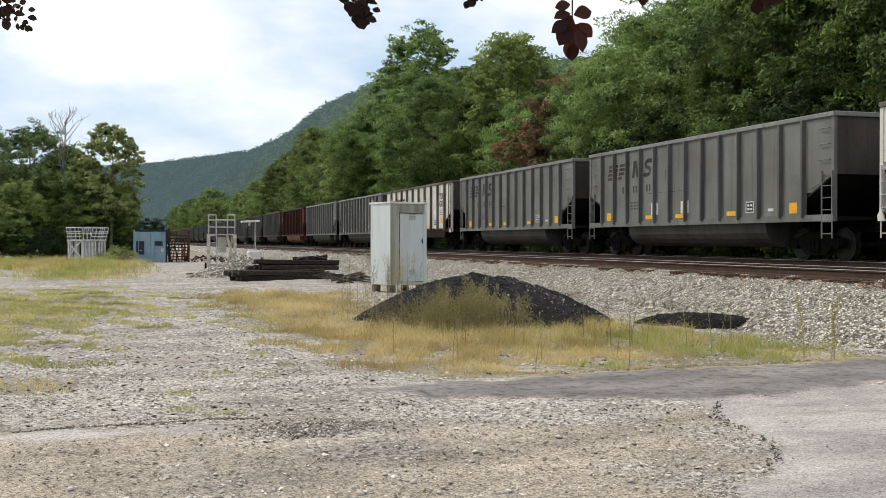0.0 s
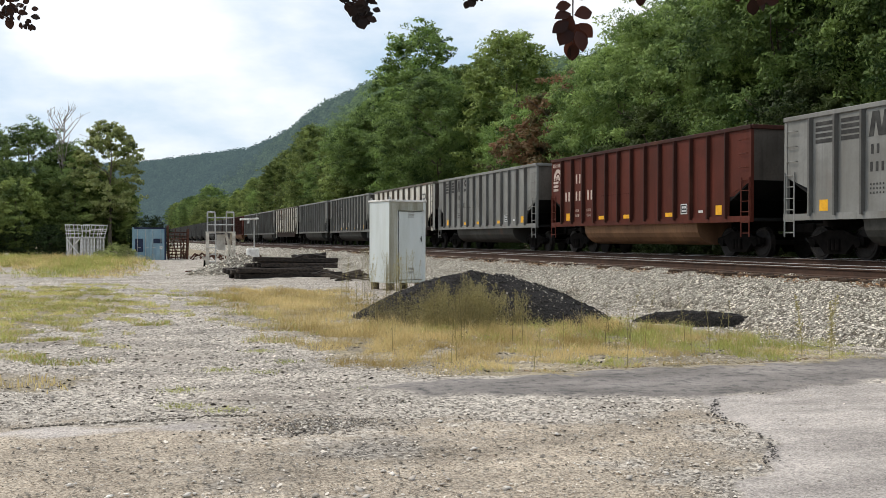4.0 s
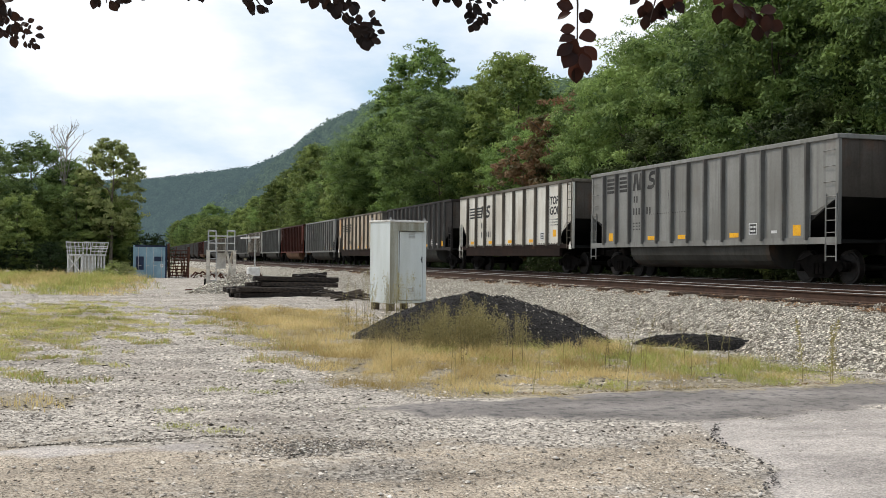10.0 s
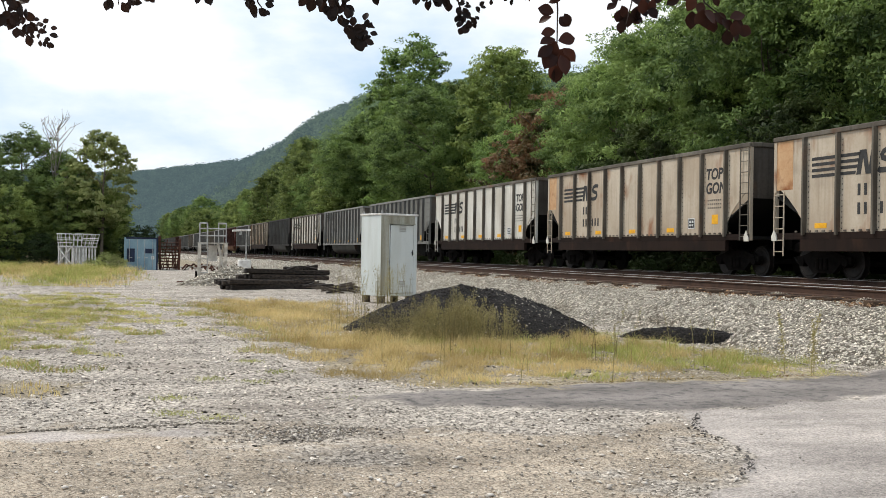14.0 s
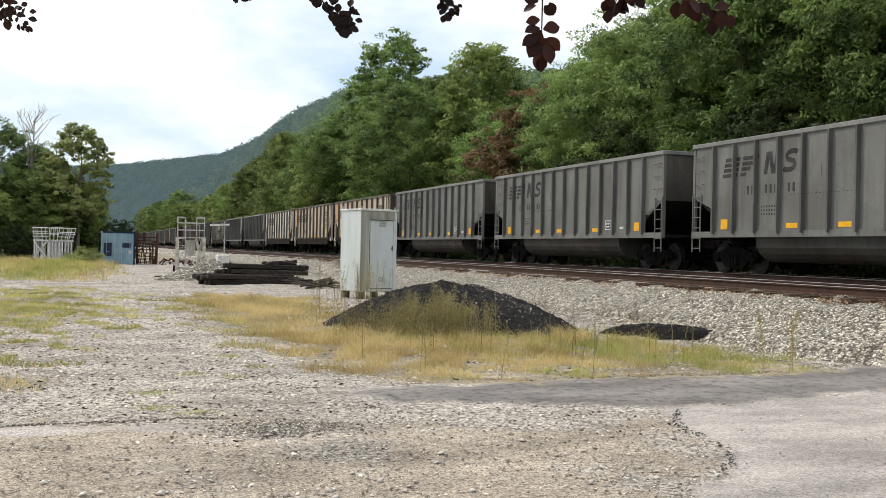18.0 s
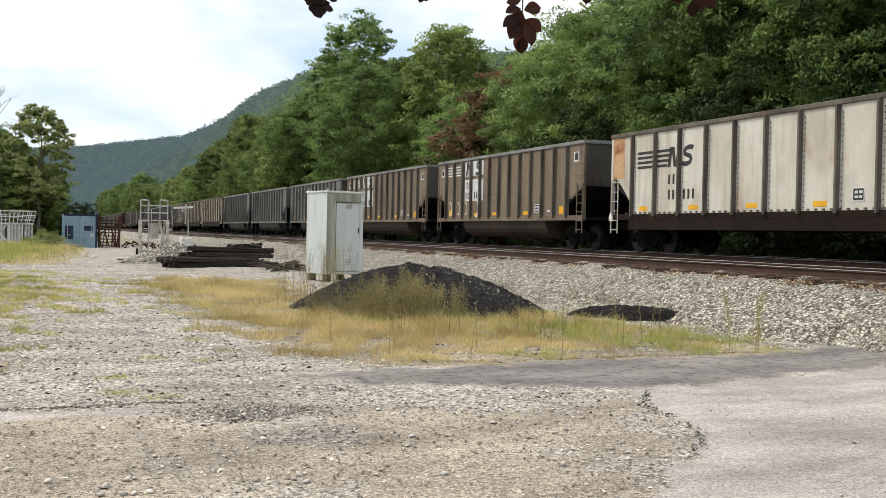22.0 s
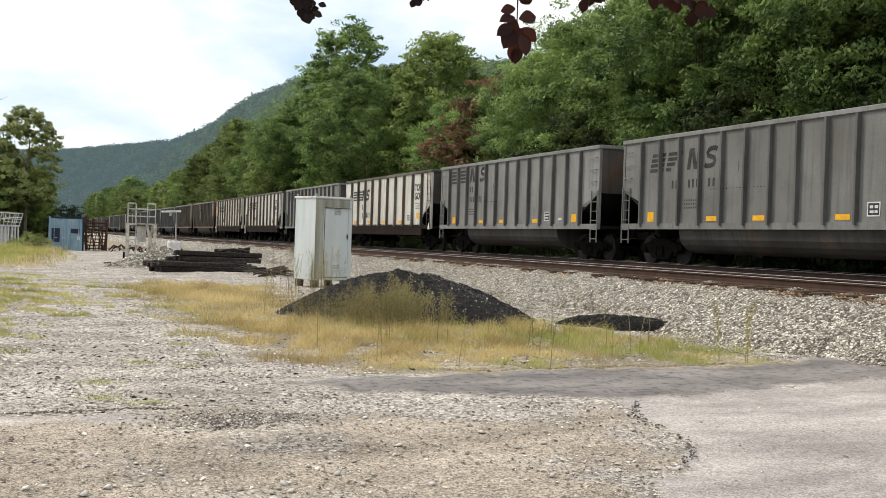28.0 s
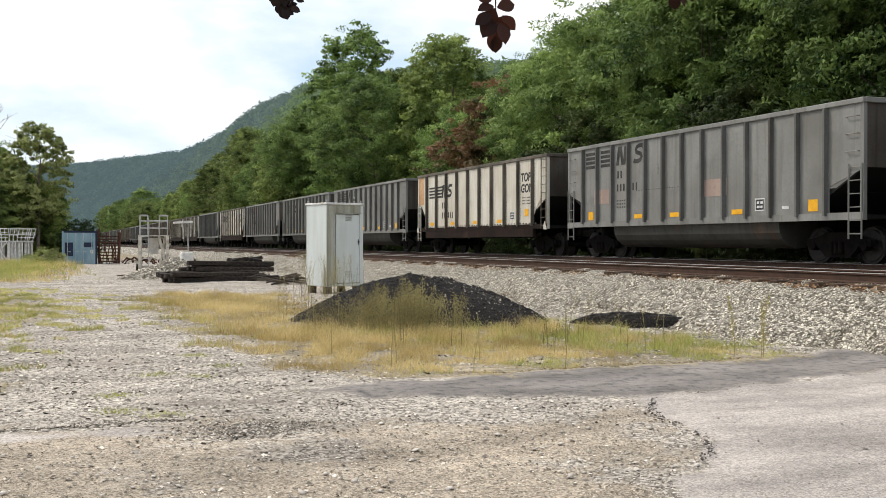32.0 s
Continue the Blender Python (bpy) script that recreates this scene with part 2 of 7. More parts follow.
M = dict(
    ballast=crushed("ballast_stone", (0.15, 0.127, 0.10), (0.92, 0.85, 0.72), 17.0),
    darkbed=crushed("dark_ballast_stone", (0.022, 0.018, 0.015), (0.14, 0.115, 0.09)),
    rail=mat("rusty_rail", (0.075, 0.040, 0.026), 0.8, 0.1, second=(0.045, 0.026, 0.018), scale=5, fine=80),
    railhead=mat("polished_rail", (0.66, 0.63, 0.60), 0.42, 0.25, scale=4, fine=60, bump=0.03),
    tie=mat("creosoted_wood", (0.085, 0.052, 0.032), 0.9, second=(0.030, 0.024, 0.02), scale=2, fine=30, bump=0.5, spread=0.3),
    old_tie=mat("tarred_old_wood", (0.058, 0.044, 0.035), 0.9, second=(0.010, 0.009, 0.008), scale=7, fine=34, bump=0.9, spread=0.45, dist=0.03, streak=3.0),
    box=mat("pale_grey_paint", (0.64, 0.68, 0.67), 0.5, 0.1, second=(0.53, 0.56, 0.53), scale=2.5, fine=50, bump=0.04, streak=0.15),
    boxstain=mat("weathered_grey_paint", (0.40, 0.40, 0.34), 0.6, 0.1, second=(0.22, 0.20, 0.14), scale=5, fine=50, bump=0.05, streak=0.08),
    dark=mat("dark_gap", (0.03, 0.03, 0.03), 0.9),
    wood=mat("weathered_timber", (0.13, 0.10, 0.075), 0.9, second=(0.06, 0.05, 0.04), fine=30, bump=0.5),
    greywood=mat("bleached_timber", (0.54, 0.50, 0.43), 0.9, second=(0.32, 0.285, 0.24), scale=4, fine=30, bump=0.4, spread=0.2),
    whitepaint=mat("peeling_white_paint", (0.68, 0.67, 0.64), 0.7, second=(0.45, 0.43, 0.40), scale=4, fine=40, spread=0.1),
    galv=mat("galvanised_steel", (0.50, 0.51, 0.50), 0.5, 0.6, second=(0.32, 0.31, 0.29), scale=6, fine=50, bump=0.05),
    cont=mat("faded_blue_paint", (0.27, 0.385, 0.44), 0.6, 0.1, second=(0.14, 0.25, 0.32), scale=1.5, fine=40, bump=0.05, streak=0.3),
    contdark=mat("dark_blue_paint", (0.015, 0.025, 0.06), 0.6),
    rust=mat("rusted_iron", (0.11, 0.045, 0.028), 0.9, 0.2, second=(0.05, 0.025, 0.018), scale=5, fine=60, bump=0.3, spread=0.3),
    # running gear: grime, plus the shade under the cars put into near-black colours
    truck=mat("grimy_shaded_cast_steel", (0.010, 0.008, 0.007), 0.95, 0.0, second=(0.004, 0.0035, 0.003), scale=5, fine=50, bump=0.2, spec=0.08),
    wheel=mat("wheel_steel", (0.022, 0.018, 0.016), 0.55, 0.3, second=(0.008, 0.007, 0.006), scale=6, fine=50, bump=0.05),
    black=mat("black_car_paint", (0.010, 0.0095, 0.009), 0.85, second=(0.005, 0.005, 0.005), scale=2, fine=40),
    letter=mat("black_lettering", (0.03, 0.03, 0.03), 0.7, second=(0.05, 0.05, 0.05), scale=8, fine=50),
    faintletter=mat("worn_dark_lettering", (0.022, 0.022, 0.021), 0.75, second=(0.06, 0.058, 0.055), scale=3, fine=50),
    yellow=mat("yellow_reflector", (0.85, 0.44, 0.02), 0.45, second=(0.7, 0.33, 0.02), scale=6, fine=50, bump=0.0),
    whitemark=mat("white_stencil", (0.70, 0.70, 0.68), 0.6, second=(0.5, 0.5, 0.5)),
    stencil=mat("dusty_white_stencil", (0.60, 0.52, 0.46), 0.7, second=(0.40, 0.30, 0.25), scale=5, fine=50),
    asphaltpile=mat("asphalt_millings", (0.022, 0.019, 0.018), 0.95, second=(0.011, 0.010, 0.009), scale=1.5, fine=25, bump=1.0, dist=0.04),
    bark=mat("tree_bark", (0.16, 0.13, 0.10), 0.95, second=(0.08, 0.065, 0.05), scale=3, fine=25, bump=0.6),
    palebark=mat("bare_pale_wood", (0.40, 0.36, 0.32), 0.9, second=(0.26, 0.23, 0.20), scale=3, fine=25, bump=0.3),
    leaf=leaf_mat("tree_leaves", (0.034, 0.072, 0.018), (0.275, 0.390, 0.110)),
    # skyline crowns: sunlight is put into this paler leaf colour
    sunlitleaf=leaf_mat("sunlit_green_leaves", (0.075, 0.135, 0.036), (0.36, 0.48, 0.15), tone=0.12),
    # understory: the shade under the trees is put into this dark leaf colour
    understory=leaf_mat("shade_painted_olive_leaves", (0.020, 0.034, 0.010), (0.085, 0.115, 0.034), tone=0.2),
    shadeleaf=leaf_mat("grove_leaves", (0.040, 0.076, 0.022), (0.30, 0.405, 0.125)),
    leafyellow=leaf_mat("yellowing_leaves", (0.055, 0.092, 0.020), (0.30, 0.37, 0.105)),
    leafred=leaf_mat("rust_red_leaves", (0.075, 0.085, 0.035), (0.30, 0.165, 0.085), tone=0.1),
    leafpale=leaf_mat("pale_thin_leaves", (0.16, 0.20, 0.06), (0.50, 0.54, 0.23), glow=0.55),
    # bushes: the train's shade is darkened into the leaf colour
    bush=leaf_mat("shade_darkened_bush_leaves", (0.014, 0.028, 0.008), (0.045, 0.075, 0.021)),
    grass=leaf_mat("dry_grass", (0.36, 0.258, 0.092), (0.80, 0.635, 0.305), glow=0.35, tone=0.05),
    greengrass=leaf_mat("green_grass", (0.23, 0.27, 0.055), (0.55, 0.55, 0.17), glow=0.35, tone=0.05),
    weed=leaf_mat("weed_stems", (0.15, 0.125, 0.055), (0.42, 0.36, 0.155), glow=0.25, tone=0.1),
    # copper leaf colour darkened so that backlit leaves read as silhouettes
    silhouetteleaf=leaf_mat("silhouetted_copper_leaves", (0.006, 0.004, 0.0035), (0.034, 0.016, 0.011), glow=0.4, rough=0.45, tone=0.4),
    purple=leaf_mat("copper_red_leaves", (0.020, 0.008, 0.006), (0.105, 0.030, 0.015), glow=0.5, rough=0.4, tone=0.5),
    twig=mat("dark_twig_bark", (0.05, 0.035, 0.03), 0.9, fine=80),
)


def paint(name, base, grime, rust=(0.16, 0.075, 0.04), amount=0.35, rough=0.6):
    """Freight-car paint: broad grime, streaks that run down, patches of rust, each car a little different."""
    m = bpy.data.materials.new(name)
    m.use_nodes = True
    nt = m.node_tree
    n, l = nt.nodes, nt.links
    b = n["Principled BSDF"]
    b.inputs["Roughness"].default_value, b.inputs["Specular IOR Level"].default_value = rough, 0.14
    co, info = n.new("ShaderNodeTexCoord"), n.new("ShaderNodeObjectInfo")
    off = n.new("ShaderNodeVectorMath")
    off.operation = "ADD"
    mul = n.new("ShaderNodeMath")
    mul.operation = "MULTIPLY"
    mul.inputs[1].default_value = 90
    l.new(info.outputs["Random"], mul.inputs[0])
    l.new(co.outputs["Object"], off.inputs[0])
    l.new(mul.outputs[0], off.inputs[1])
    prev = None
    for scl, z, det, lo, hi, col, fac in ((0.55, 0.8, 5, 0.35, 0.7, grime, 0.8), (2.6, 0.12, 6, 0.50, 0.78, grime, 0.7), (1.1, 0.55, 8, 0.62 - 0.06 * amount, 0.80 - 0.12 * amount, rust, min(1, amount * 1.6)), (14, 1, 3, 0.45, 0.8, grime, 0.35), (7, 0.05, 5, 0.54, 0.74, tuple(c * 0.6 for c in grime), 0.4), (0.9, 1.3, 7, 0.56, 0.72, tuple(c * 0.6 for c in grime), 0.25)):
        mp, noi, rng = n.new("ShaderNodeMapping"), n.new("ShaderNodeTexNoise"), n.new("ShaderNodeMapRange")
        mp.inputs["Scale"].default_value = (1, 1, z)
        noi.inputs["Scale"].default_value, noi.inputs["Detail"].default_value = scl, det
        rng.inputs["From Min"].default_value, rng.inputs["From Max"].default_value = lo, hi
        rng.inputs["To Max"].default_value = fac
        l.new(off.outputs[0], mp.inputs["Vector"])
        l.new(mp.outputs[0], noi.inputs["Vector"])
        l.new(noi.outputs[0], rng.inputs["Value"])
        mix = n.new("ShaderNodeMix")
        mix.data_type = "RGBA"
        l.new(rng.outputs[0], mix.inputs[0])
        if prev is None:
            mix.inputs[6].default_value = (*base, 1)
        else:
            l.new(prev, mix.inputs[6])
        mix.inputs[7].default_value = (*col, 1)
        prev = mix.outputs[2]
    l.new(prev, b.inputs["Base Color"])
    fine = n.new("ShaderNodeTexNoise")
    fine.inputs["Scale"].default_value = 3.0
    bp = n.new("ShaderNodeBump")
    bp.inputs["Strength"].default_value, bp.inputs["Distance"].default_value = 0.25, 0.03
    l.new(co.outputs["Object"], fine.inputs["Vector"])
    l.new(fine.outputs[0], bp.inputs["Height"])
    l.new(bp.outputs[0], b.inputs["Normal"])
    return m


PAINT = dict(
    grey=paint("grey_car_paint", (0.205, 0.208, 0.192), (0.115, 0.11, 0.098), amount=0.14),
    lightgrey=paint("light_grey_car_paint", (0.26, 0.26, 0.245), (0.155, 0.15, 0.135), amount=0.12),
    darkgrey=paint("dark_grey_car_paint", (0.085, 0.085, 0.08), (0.045, 0.044, 0.042), amount=0.15),
    white=paint("white_car_paint", (0.69, 0.675, 0.615), (0.47, 0.43, 0.36), amount=0.25),
    cream=paint("stained_white_car_paint", (0.66, 0.635, 0.555), (0.46, 0.405, 0.325), rust=(0.34, 0.18, 0.09), amount=0.4),
    rusty=paint("rust_streaked_white_car_paint", (0.56, 0.49, 0.39), (0.36, 0.275, 0.195), rust=(0.27, 0.12, 0.06), amount=0.9),
    tan=paint("tan_dusted_car_paint", (0.228, 0.180, 0.128), (0.135, 0.102, 0.074), amount=0.25),
    brown=paint("brown_dusted_car_paint", (0.070, 0.050, 0.038), (0.036, 0.027, 0.021), amount=0.35),
    red=paint("oxide_red_car_paint", (0.110, 0.027, 0.017), (0.060, 0.018, 0.012), amount=0.2),
    ribred=paint("dark_red_rib_paint", (0.060, 0.020, 0.014), (0.028, 0.013, 0.010), amount=0.2),
    orangetub=paint("orange_dusted_tub_paint", (0.27, 0.145, 0.075), (0.10, 0.05, 0.03), amount=0.3),
    black=paint("black_dusted_car_paint", (0.034, 0.029, 0.027), (0.018, 0.016, 0.015), amount=0.15),
    # end walls: brown grime, plus the shade of the ends darkened into the colour
    endshadegrime=paint("shaded_grimy_end_paint", (0.115, 0.100, 0.085), (0.036, 0.029, 0.024), amount=0.4),
    pinkpatch=paint("pinkish_overpaint", (0.40, 0.30, 0.25), (0.28, 0.21, 0.18), amount=0.2),
    tub=paint("dark_tub_paint", (0.080, 0.077, 0.068), (0.030, 0.027, 0.023), amount=0.35),
    beam=paint("dark_brown_sill_paint", (0.026, 0.015, 0.011), (0.011, 0.008, 0.007), amount=0.2, rough=0.95),
    # ribs: wall grey darkened for their shaded sides, with grime
    ribgrey=paint("shaded_grey_rib_paint", (0.155, 0.155, 0.145), (0.07, 0.062, 0.055), amount=0.3),
    rustpanel=paint("rusted_end_panel_paint", (0.57, 0.38, 0.22), (0.42, 0.19, 0.075), rust=(0.25, 0.09, 0.035), amount=1.0),
    rib=paint("grimy_rib_paint", (0.180, 0.160, 0.130), (0.040, 0.032, 0.025), amount=0.45),
)


# ---- mesh helpers ----
def mesh_of(bm, name, *mats, smooth=False):
    me = bpy.data.meshes.new(name)
    bm.to_mesh(me)
    bm.free()
    for m in mats:
        me.materials.append(m)
    if smooth:
        me.polygons.foreach_set("use_smooth", [True] * len(me.polygons))
    return me


def mesh_from(name, verts, faces, material, smooth=False):
    """A mesh from computed arrays: verts (n, 3), faces (m, k)."""
    me = bpy.data.meshes.new(name)
    verts, faces = np.asarray(verts, np.float32), np.asarray(faces, np.int32)
    k = faces.shape[1]
    me.vertices.add(len(verts))
    me.vertices.foreach_set("co", verts.ravel())
    me.loops.add(faces.size)
    me.loops.foreach_set("vertex_index", faces.ravel())
    me.polygons.add(len(faces))
    me.polygons.foreach_set("loop_start", np.arange(0, faces.size, k, dtype=np.int32))
    me.polygons.foreach_set("loop_total", np.full(len(faces), k, np.int32))
    me.update(calc_edges=True)
    me.materials.append(material)
    if smooth:
        me.polygons.foreach_set("use_smooth", [True] * len(faces))
    return me


def part(name, source, material, parent, label="", at=None):
    """One mesh object under a thing or a part; source is a bmesh, or a mesh that alike parts share."""
    me = source if isinstance(source, bpy.types.Mesh) else mesh_of(source, name, material)
    ob = new(name, me)
    ob.parent = parent
    if at is not None:
        ob.matrix_basis = at
    return tagged(ob, label, kind="stuff") if name in ("data_line", "number_line", "name_line", "rubble", "pale_rubble", "sill_clips") else tagged(ob, label)


def box(bm, x0, x1, y0, y1, z0, z1, bevel=0.0, m=None):
    made = bmesh.ops.create_cube(bm, size=1)["verts"]
    bmesh.ops.scale(bm, vec=(x1 - x0, y1 - y0, z1 - z0), verts=made)
    bmesh.ops.translate(bm, vec=((x0 + x1) / 2, (y0 + y1) / 2, (z0 + z1) / 2), verts=made)
    if bevel:
        edges = list({e for v in made for e in v.link_edges})
        made = list({v for f in bmesh.ops.bevel(bm, geom=edges, offset=bevel, segments=1, affect="EDGES")["faces"] for v in f.verts} | {v for v in made if v.is_valid})
    if m is not None:
        bmesh.ops.transform(bm, matrix=m, verts=[v for v in made if v.is_valid])
    return bm


def boxed(*dims, bevel=0.0, m=None):
    return box(bmesh.new(), *dims, bevel=bevel, m=m)


def rod(bm, a, b, r, r2=None, sides=8):
    """A round bar from a to b."""
    a, b = Vector(a), Vector(b)
    way = b - a
    made = bmesh.ops.create_cone(bm, cap_ends=True, segments=sides, radius1=r, radius2=r if r2 is None else r2, depth=way.length)["verts"]
    bmesh.ops.transform(bm, matrix=Matrix.Translation((a + b) / 2) @ way.to_track_quat("Z", "Y").to_matrix().to_4x4(), verts=made)
    return bm


def rods(*bars, sides=8):
    bm = bmesh.new()
    for bar in bars:
        rod(bm, *bar, sides=sides)
    return bm


def prism(bm, outline, axis, lo, hi):
    """A plate: outline of 2D points, pushed along an axis ("x", "y" or "z") from lo to hi."""
    put = {"x": lambda p, h: (h, p[0], p[1]), "y": lambda p, h: (p[0], h, p[1]), "z": lambda p, h: (p[0], p[1], h)}[axis]
    low = [bm.verts.new(put(p, lo)) for p in outline]
    top = [bm.verts.new(put(p, hi)) for p in outline]
    bm.faces.new(low[::-1])
    bm.faces.new(top)
    for i in range(len(outline)):
        j = (i + 1) % len(outline)
        bm.faces.new((low[i], low[j], top[j], top[i]))
    bmesh.ops.recalc_face_normals(bm, faces=bm.faces)
    return bm


def thing(name, label, category, at=None, group="", kind=""):
    """An Empty at a thing's base, which parents its parts."""
    ob = tagged(new(name), label, category, group, kind)
    if at is not None:
        ob.matrix_basis = at
    return ob


RNG = np.random.default_rng(7)

# ---- ground ----
def inside(poly, x, y):
    """How far points lie inside a polygon (positive) or outside (negative), in metres."""
    p = np.array(poly, float)
    q = np.roll(p, -1, 0)
    dist, odd = np.full(x.shape, 1e9), np.zeros(x.shape, bool)
    for (ax, ay), (bx, by) in zip(p, q):
        ex, ey = bx - ax, by - ay
        t = np.clip(((x - ax) * ex + (y - ay) * ey) / (ex * ex + ey * ey), 0, 1)
        dist = np.minimum(dist, np.hypot(x - ax - t * ex, y - ay - t * ey))
        cross = (ay > y) != (by > y)
        with np.errstate(divide="ignore", invalid="ignore"):
            odd ^= cross & (x < ax + (y - ay) * ex / (ey if ey else 1e-9))
    return np.where(odd, dist, -dist)


def wave(x, y, s, seed):
    """Smooth noise of about -1 to 1 for arrays."""
    r = np.random.default_rng(seed)
    out = np.zeros(x.shape)
    for i in range(7):
        a, ph = r.uniform(0, 6.28), r.uniform(0, 6.28)
        k = r.uniform(0.6, 1.8) / s
        out += np.sin((x * math.cos(a) + y * math.sin(a)) * 6.28 * k + ph)
    return out / 3.2


GRASS_MOUND = [(3.0, 17.6), (2.6, 13.0), (3.1, 12.0), (3.8, 11.25), (4.9, 11.1), (6.0, 11.02), (7.45, 10.92), (9.0, 11.05), (10.2, 11.6), (10.6, 13.4), (9.9, 15.6), (9.2, 19.0), (7.3, 19.6), (4.4, 19.6)]
GRASS_YELLOW = [(1.9, 29.5), (3.2, 32.5), (6.6, 30.5), (6.0, 24.0), (4.6, 18.5), (3.6, 15.8), (2.3, 16.4), (2.3, 23.0)]
GRASS_LEFT = [(-4.5, 31.0), (-1.2, 38.0), (1.05, 24.5), (-0.2, 20.3), (-0.9, 18.0), (-1.9, 14.6), (-5.0, 13.5)]
GRASS_FRONT = [(-3.0, 13.4), (-0.35, 12.9), (-0.2, 12.0), (-1.2, 11.5), (-3.0, 11.3)]
GRASS_FIELD = [(-14.0, 86.0), (1.2, 80.0), (0.7, 62.0), (-0.1, 50.0), (-0.9, 43.0), (-3.2, 46.0), (-5.0, 60.0), (-9.0, 70.0)]
ROAD_STRIP = [(2.4, 10.6), (3.3, 10.75), (4.83, 11.14), (6.27, 11.14), (8.32, 11.15), (10.2, 11.5), (14.0, 13.2), (16.0, 10.5), (10.5, 9.9), (8.3, 9.4), (6.85, 9.12), (5.62, 8.85), (4.38, 9.4), (3.12, 9.9)]
ROAD_OLD = [(5.65, 8.8), (5.2, 7.9), (5.0, 6.74), (4.53, 6.22), (3.4, 5.1), (3.0, 3.0), (6.0, 0.0), (16.0, 0.0), (16.0, 10.4), (10.5, 9.85), (8.3, 9.35), (6.85, 9.07)]
DIRT_LEFT = [(-6.0, 9.8), (-1.0, 9.4), (0.7, 9.05), (0.95, 8.4), (0.5, 7.6), (0.7, 6.6), (1.2, 4.0), (-6.0, 4.0)]
SAND = [(-3.0, 9.35), (0.2, 9.1), (0.85, 8.9), (0.8, 8.65), (0.2, 8.7), (-3.0, 8.8)]
DIRT_MID = [(2.0, 8.3), (3.6, 8.5), (5.1, 8.3), (4.9, 6.9), (3.6, 5.0), (1.6, 4.0), (1.2, 6.4)]


def hill_rise(x, y):
    """The valley side behind the tracks."""
    foot = 27.0 + 0.02 * np.maximum(y, 0)
    up = np.maximum(x - foot, 0)
    return np.where(x > 22, 0.55 + 0.38 * up * up / (up + 9.0), 0.0)


def ground_z(x, y):
    x, y = np.asarray(x, float), np.asarray(y, float)
    z = 0.025 * wave(x, y, 6.0, 3) * np.clip((y - 5) / 10, 0.1, 1) + 0.012 * wave(x, y, 1.3, 4)
    return z + hill_rise(x, y) * (x < 420) + np.where(x < 420, 0, hill_rise(np.full(x.shape, 420.0), y))


def graded(*runs):
    out = []
    for lo, hi, step in runs:
        out += list(np.arange(lo, hi - 1e-6, step))
    return np.array(out + [runs[-1][1]])


GX = graded((-4000, -400, 600), (-400, -60, 40), (-60, -12, 4), (-12, -6, 0.6), (-6, 11, 0.16), (11, 30, 1.0), (30, 100, 5), (100, 430, 30), (430, 4000, 500))
GY = graded((-3000, -100, 500), (-100, -5, 12), (-5, 4, 0.8), (4, 20, 0.16), (20, 50, 0.35), (50, 110, 1.5), (110, 300, 12), (300, 1000, 70), (1000, 4000, 400))


def masks(x, y):
    """Cover by ground kind: grass, new asphalt, old asphalt, dirt, each 0 to 1."""
    rough = 0.35 * wave(x, y, 2.2, 11) + 0.22 * wave(x, y, 0.7, 12)
    soft = lambda d, w: np.clip(d / w + 0.5, 0, 1)
    grass = np.maximum.reduce([soft(inside(GRASS_MOUND, x, y) + rough * 0.5, 0.8), soft(inside(GRASS_YELLOW, x, y) + rough * 1.4, 1.4), soft(inside(GRASS_LEFT, x, y) + rough * 2.2 - 0.5, 1.8), soft(inside(GRASS_FRONT, x, y) + rough * 0.7, 0.7), soft(inside(GRASS_FIELD, x, y) + rough * 3, 4.0)])
    grass = np.maximum(grass, ((y > 92) | (x < -30) | (x > 26.0)) * 1.0)
    edge = 0.10 * wave(x, y, 0.9, 15)
    strip = soft(inside(ROAD_STRIP, x, y) + edge * 0.7, 0.7)
    old = np.maximum(soft(inside(ROAD_OLD, x, y) + edge * 0.6, 0.14), 0.72 * soft(inside(SAND, x, y) + edge, 0.3))
    broad = (0.62 * np.clip((10.2 - y) / 1.6, 0, 1) + 0.5 * rough * np.clip((14 - y) / 4, 0, 1)) * np.clip((4.2 - x) / 3, 0.3, 1)
    dirt = np.maximum.reduce([np.clip(broad, 0, 0.8), soft(inside(DIRT_LEFT, x, y) + rough * 0.8, 1.1), 0.75 * soft(inside(DIRT_MID, x, y) + rough * 1.2, 1.4)])
    return grass, strip, old, dirt


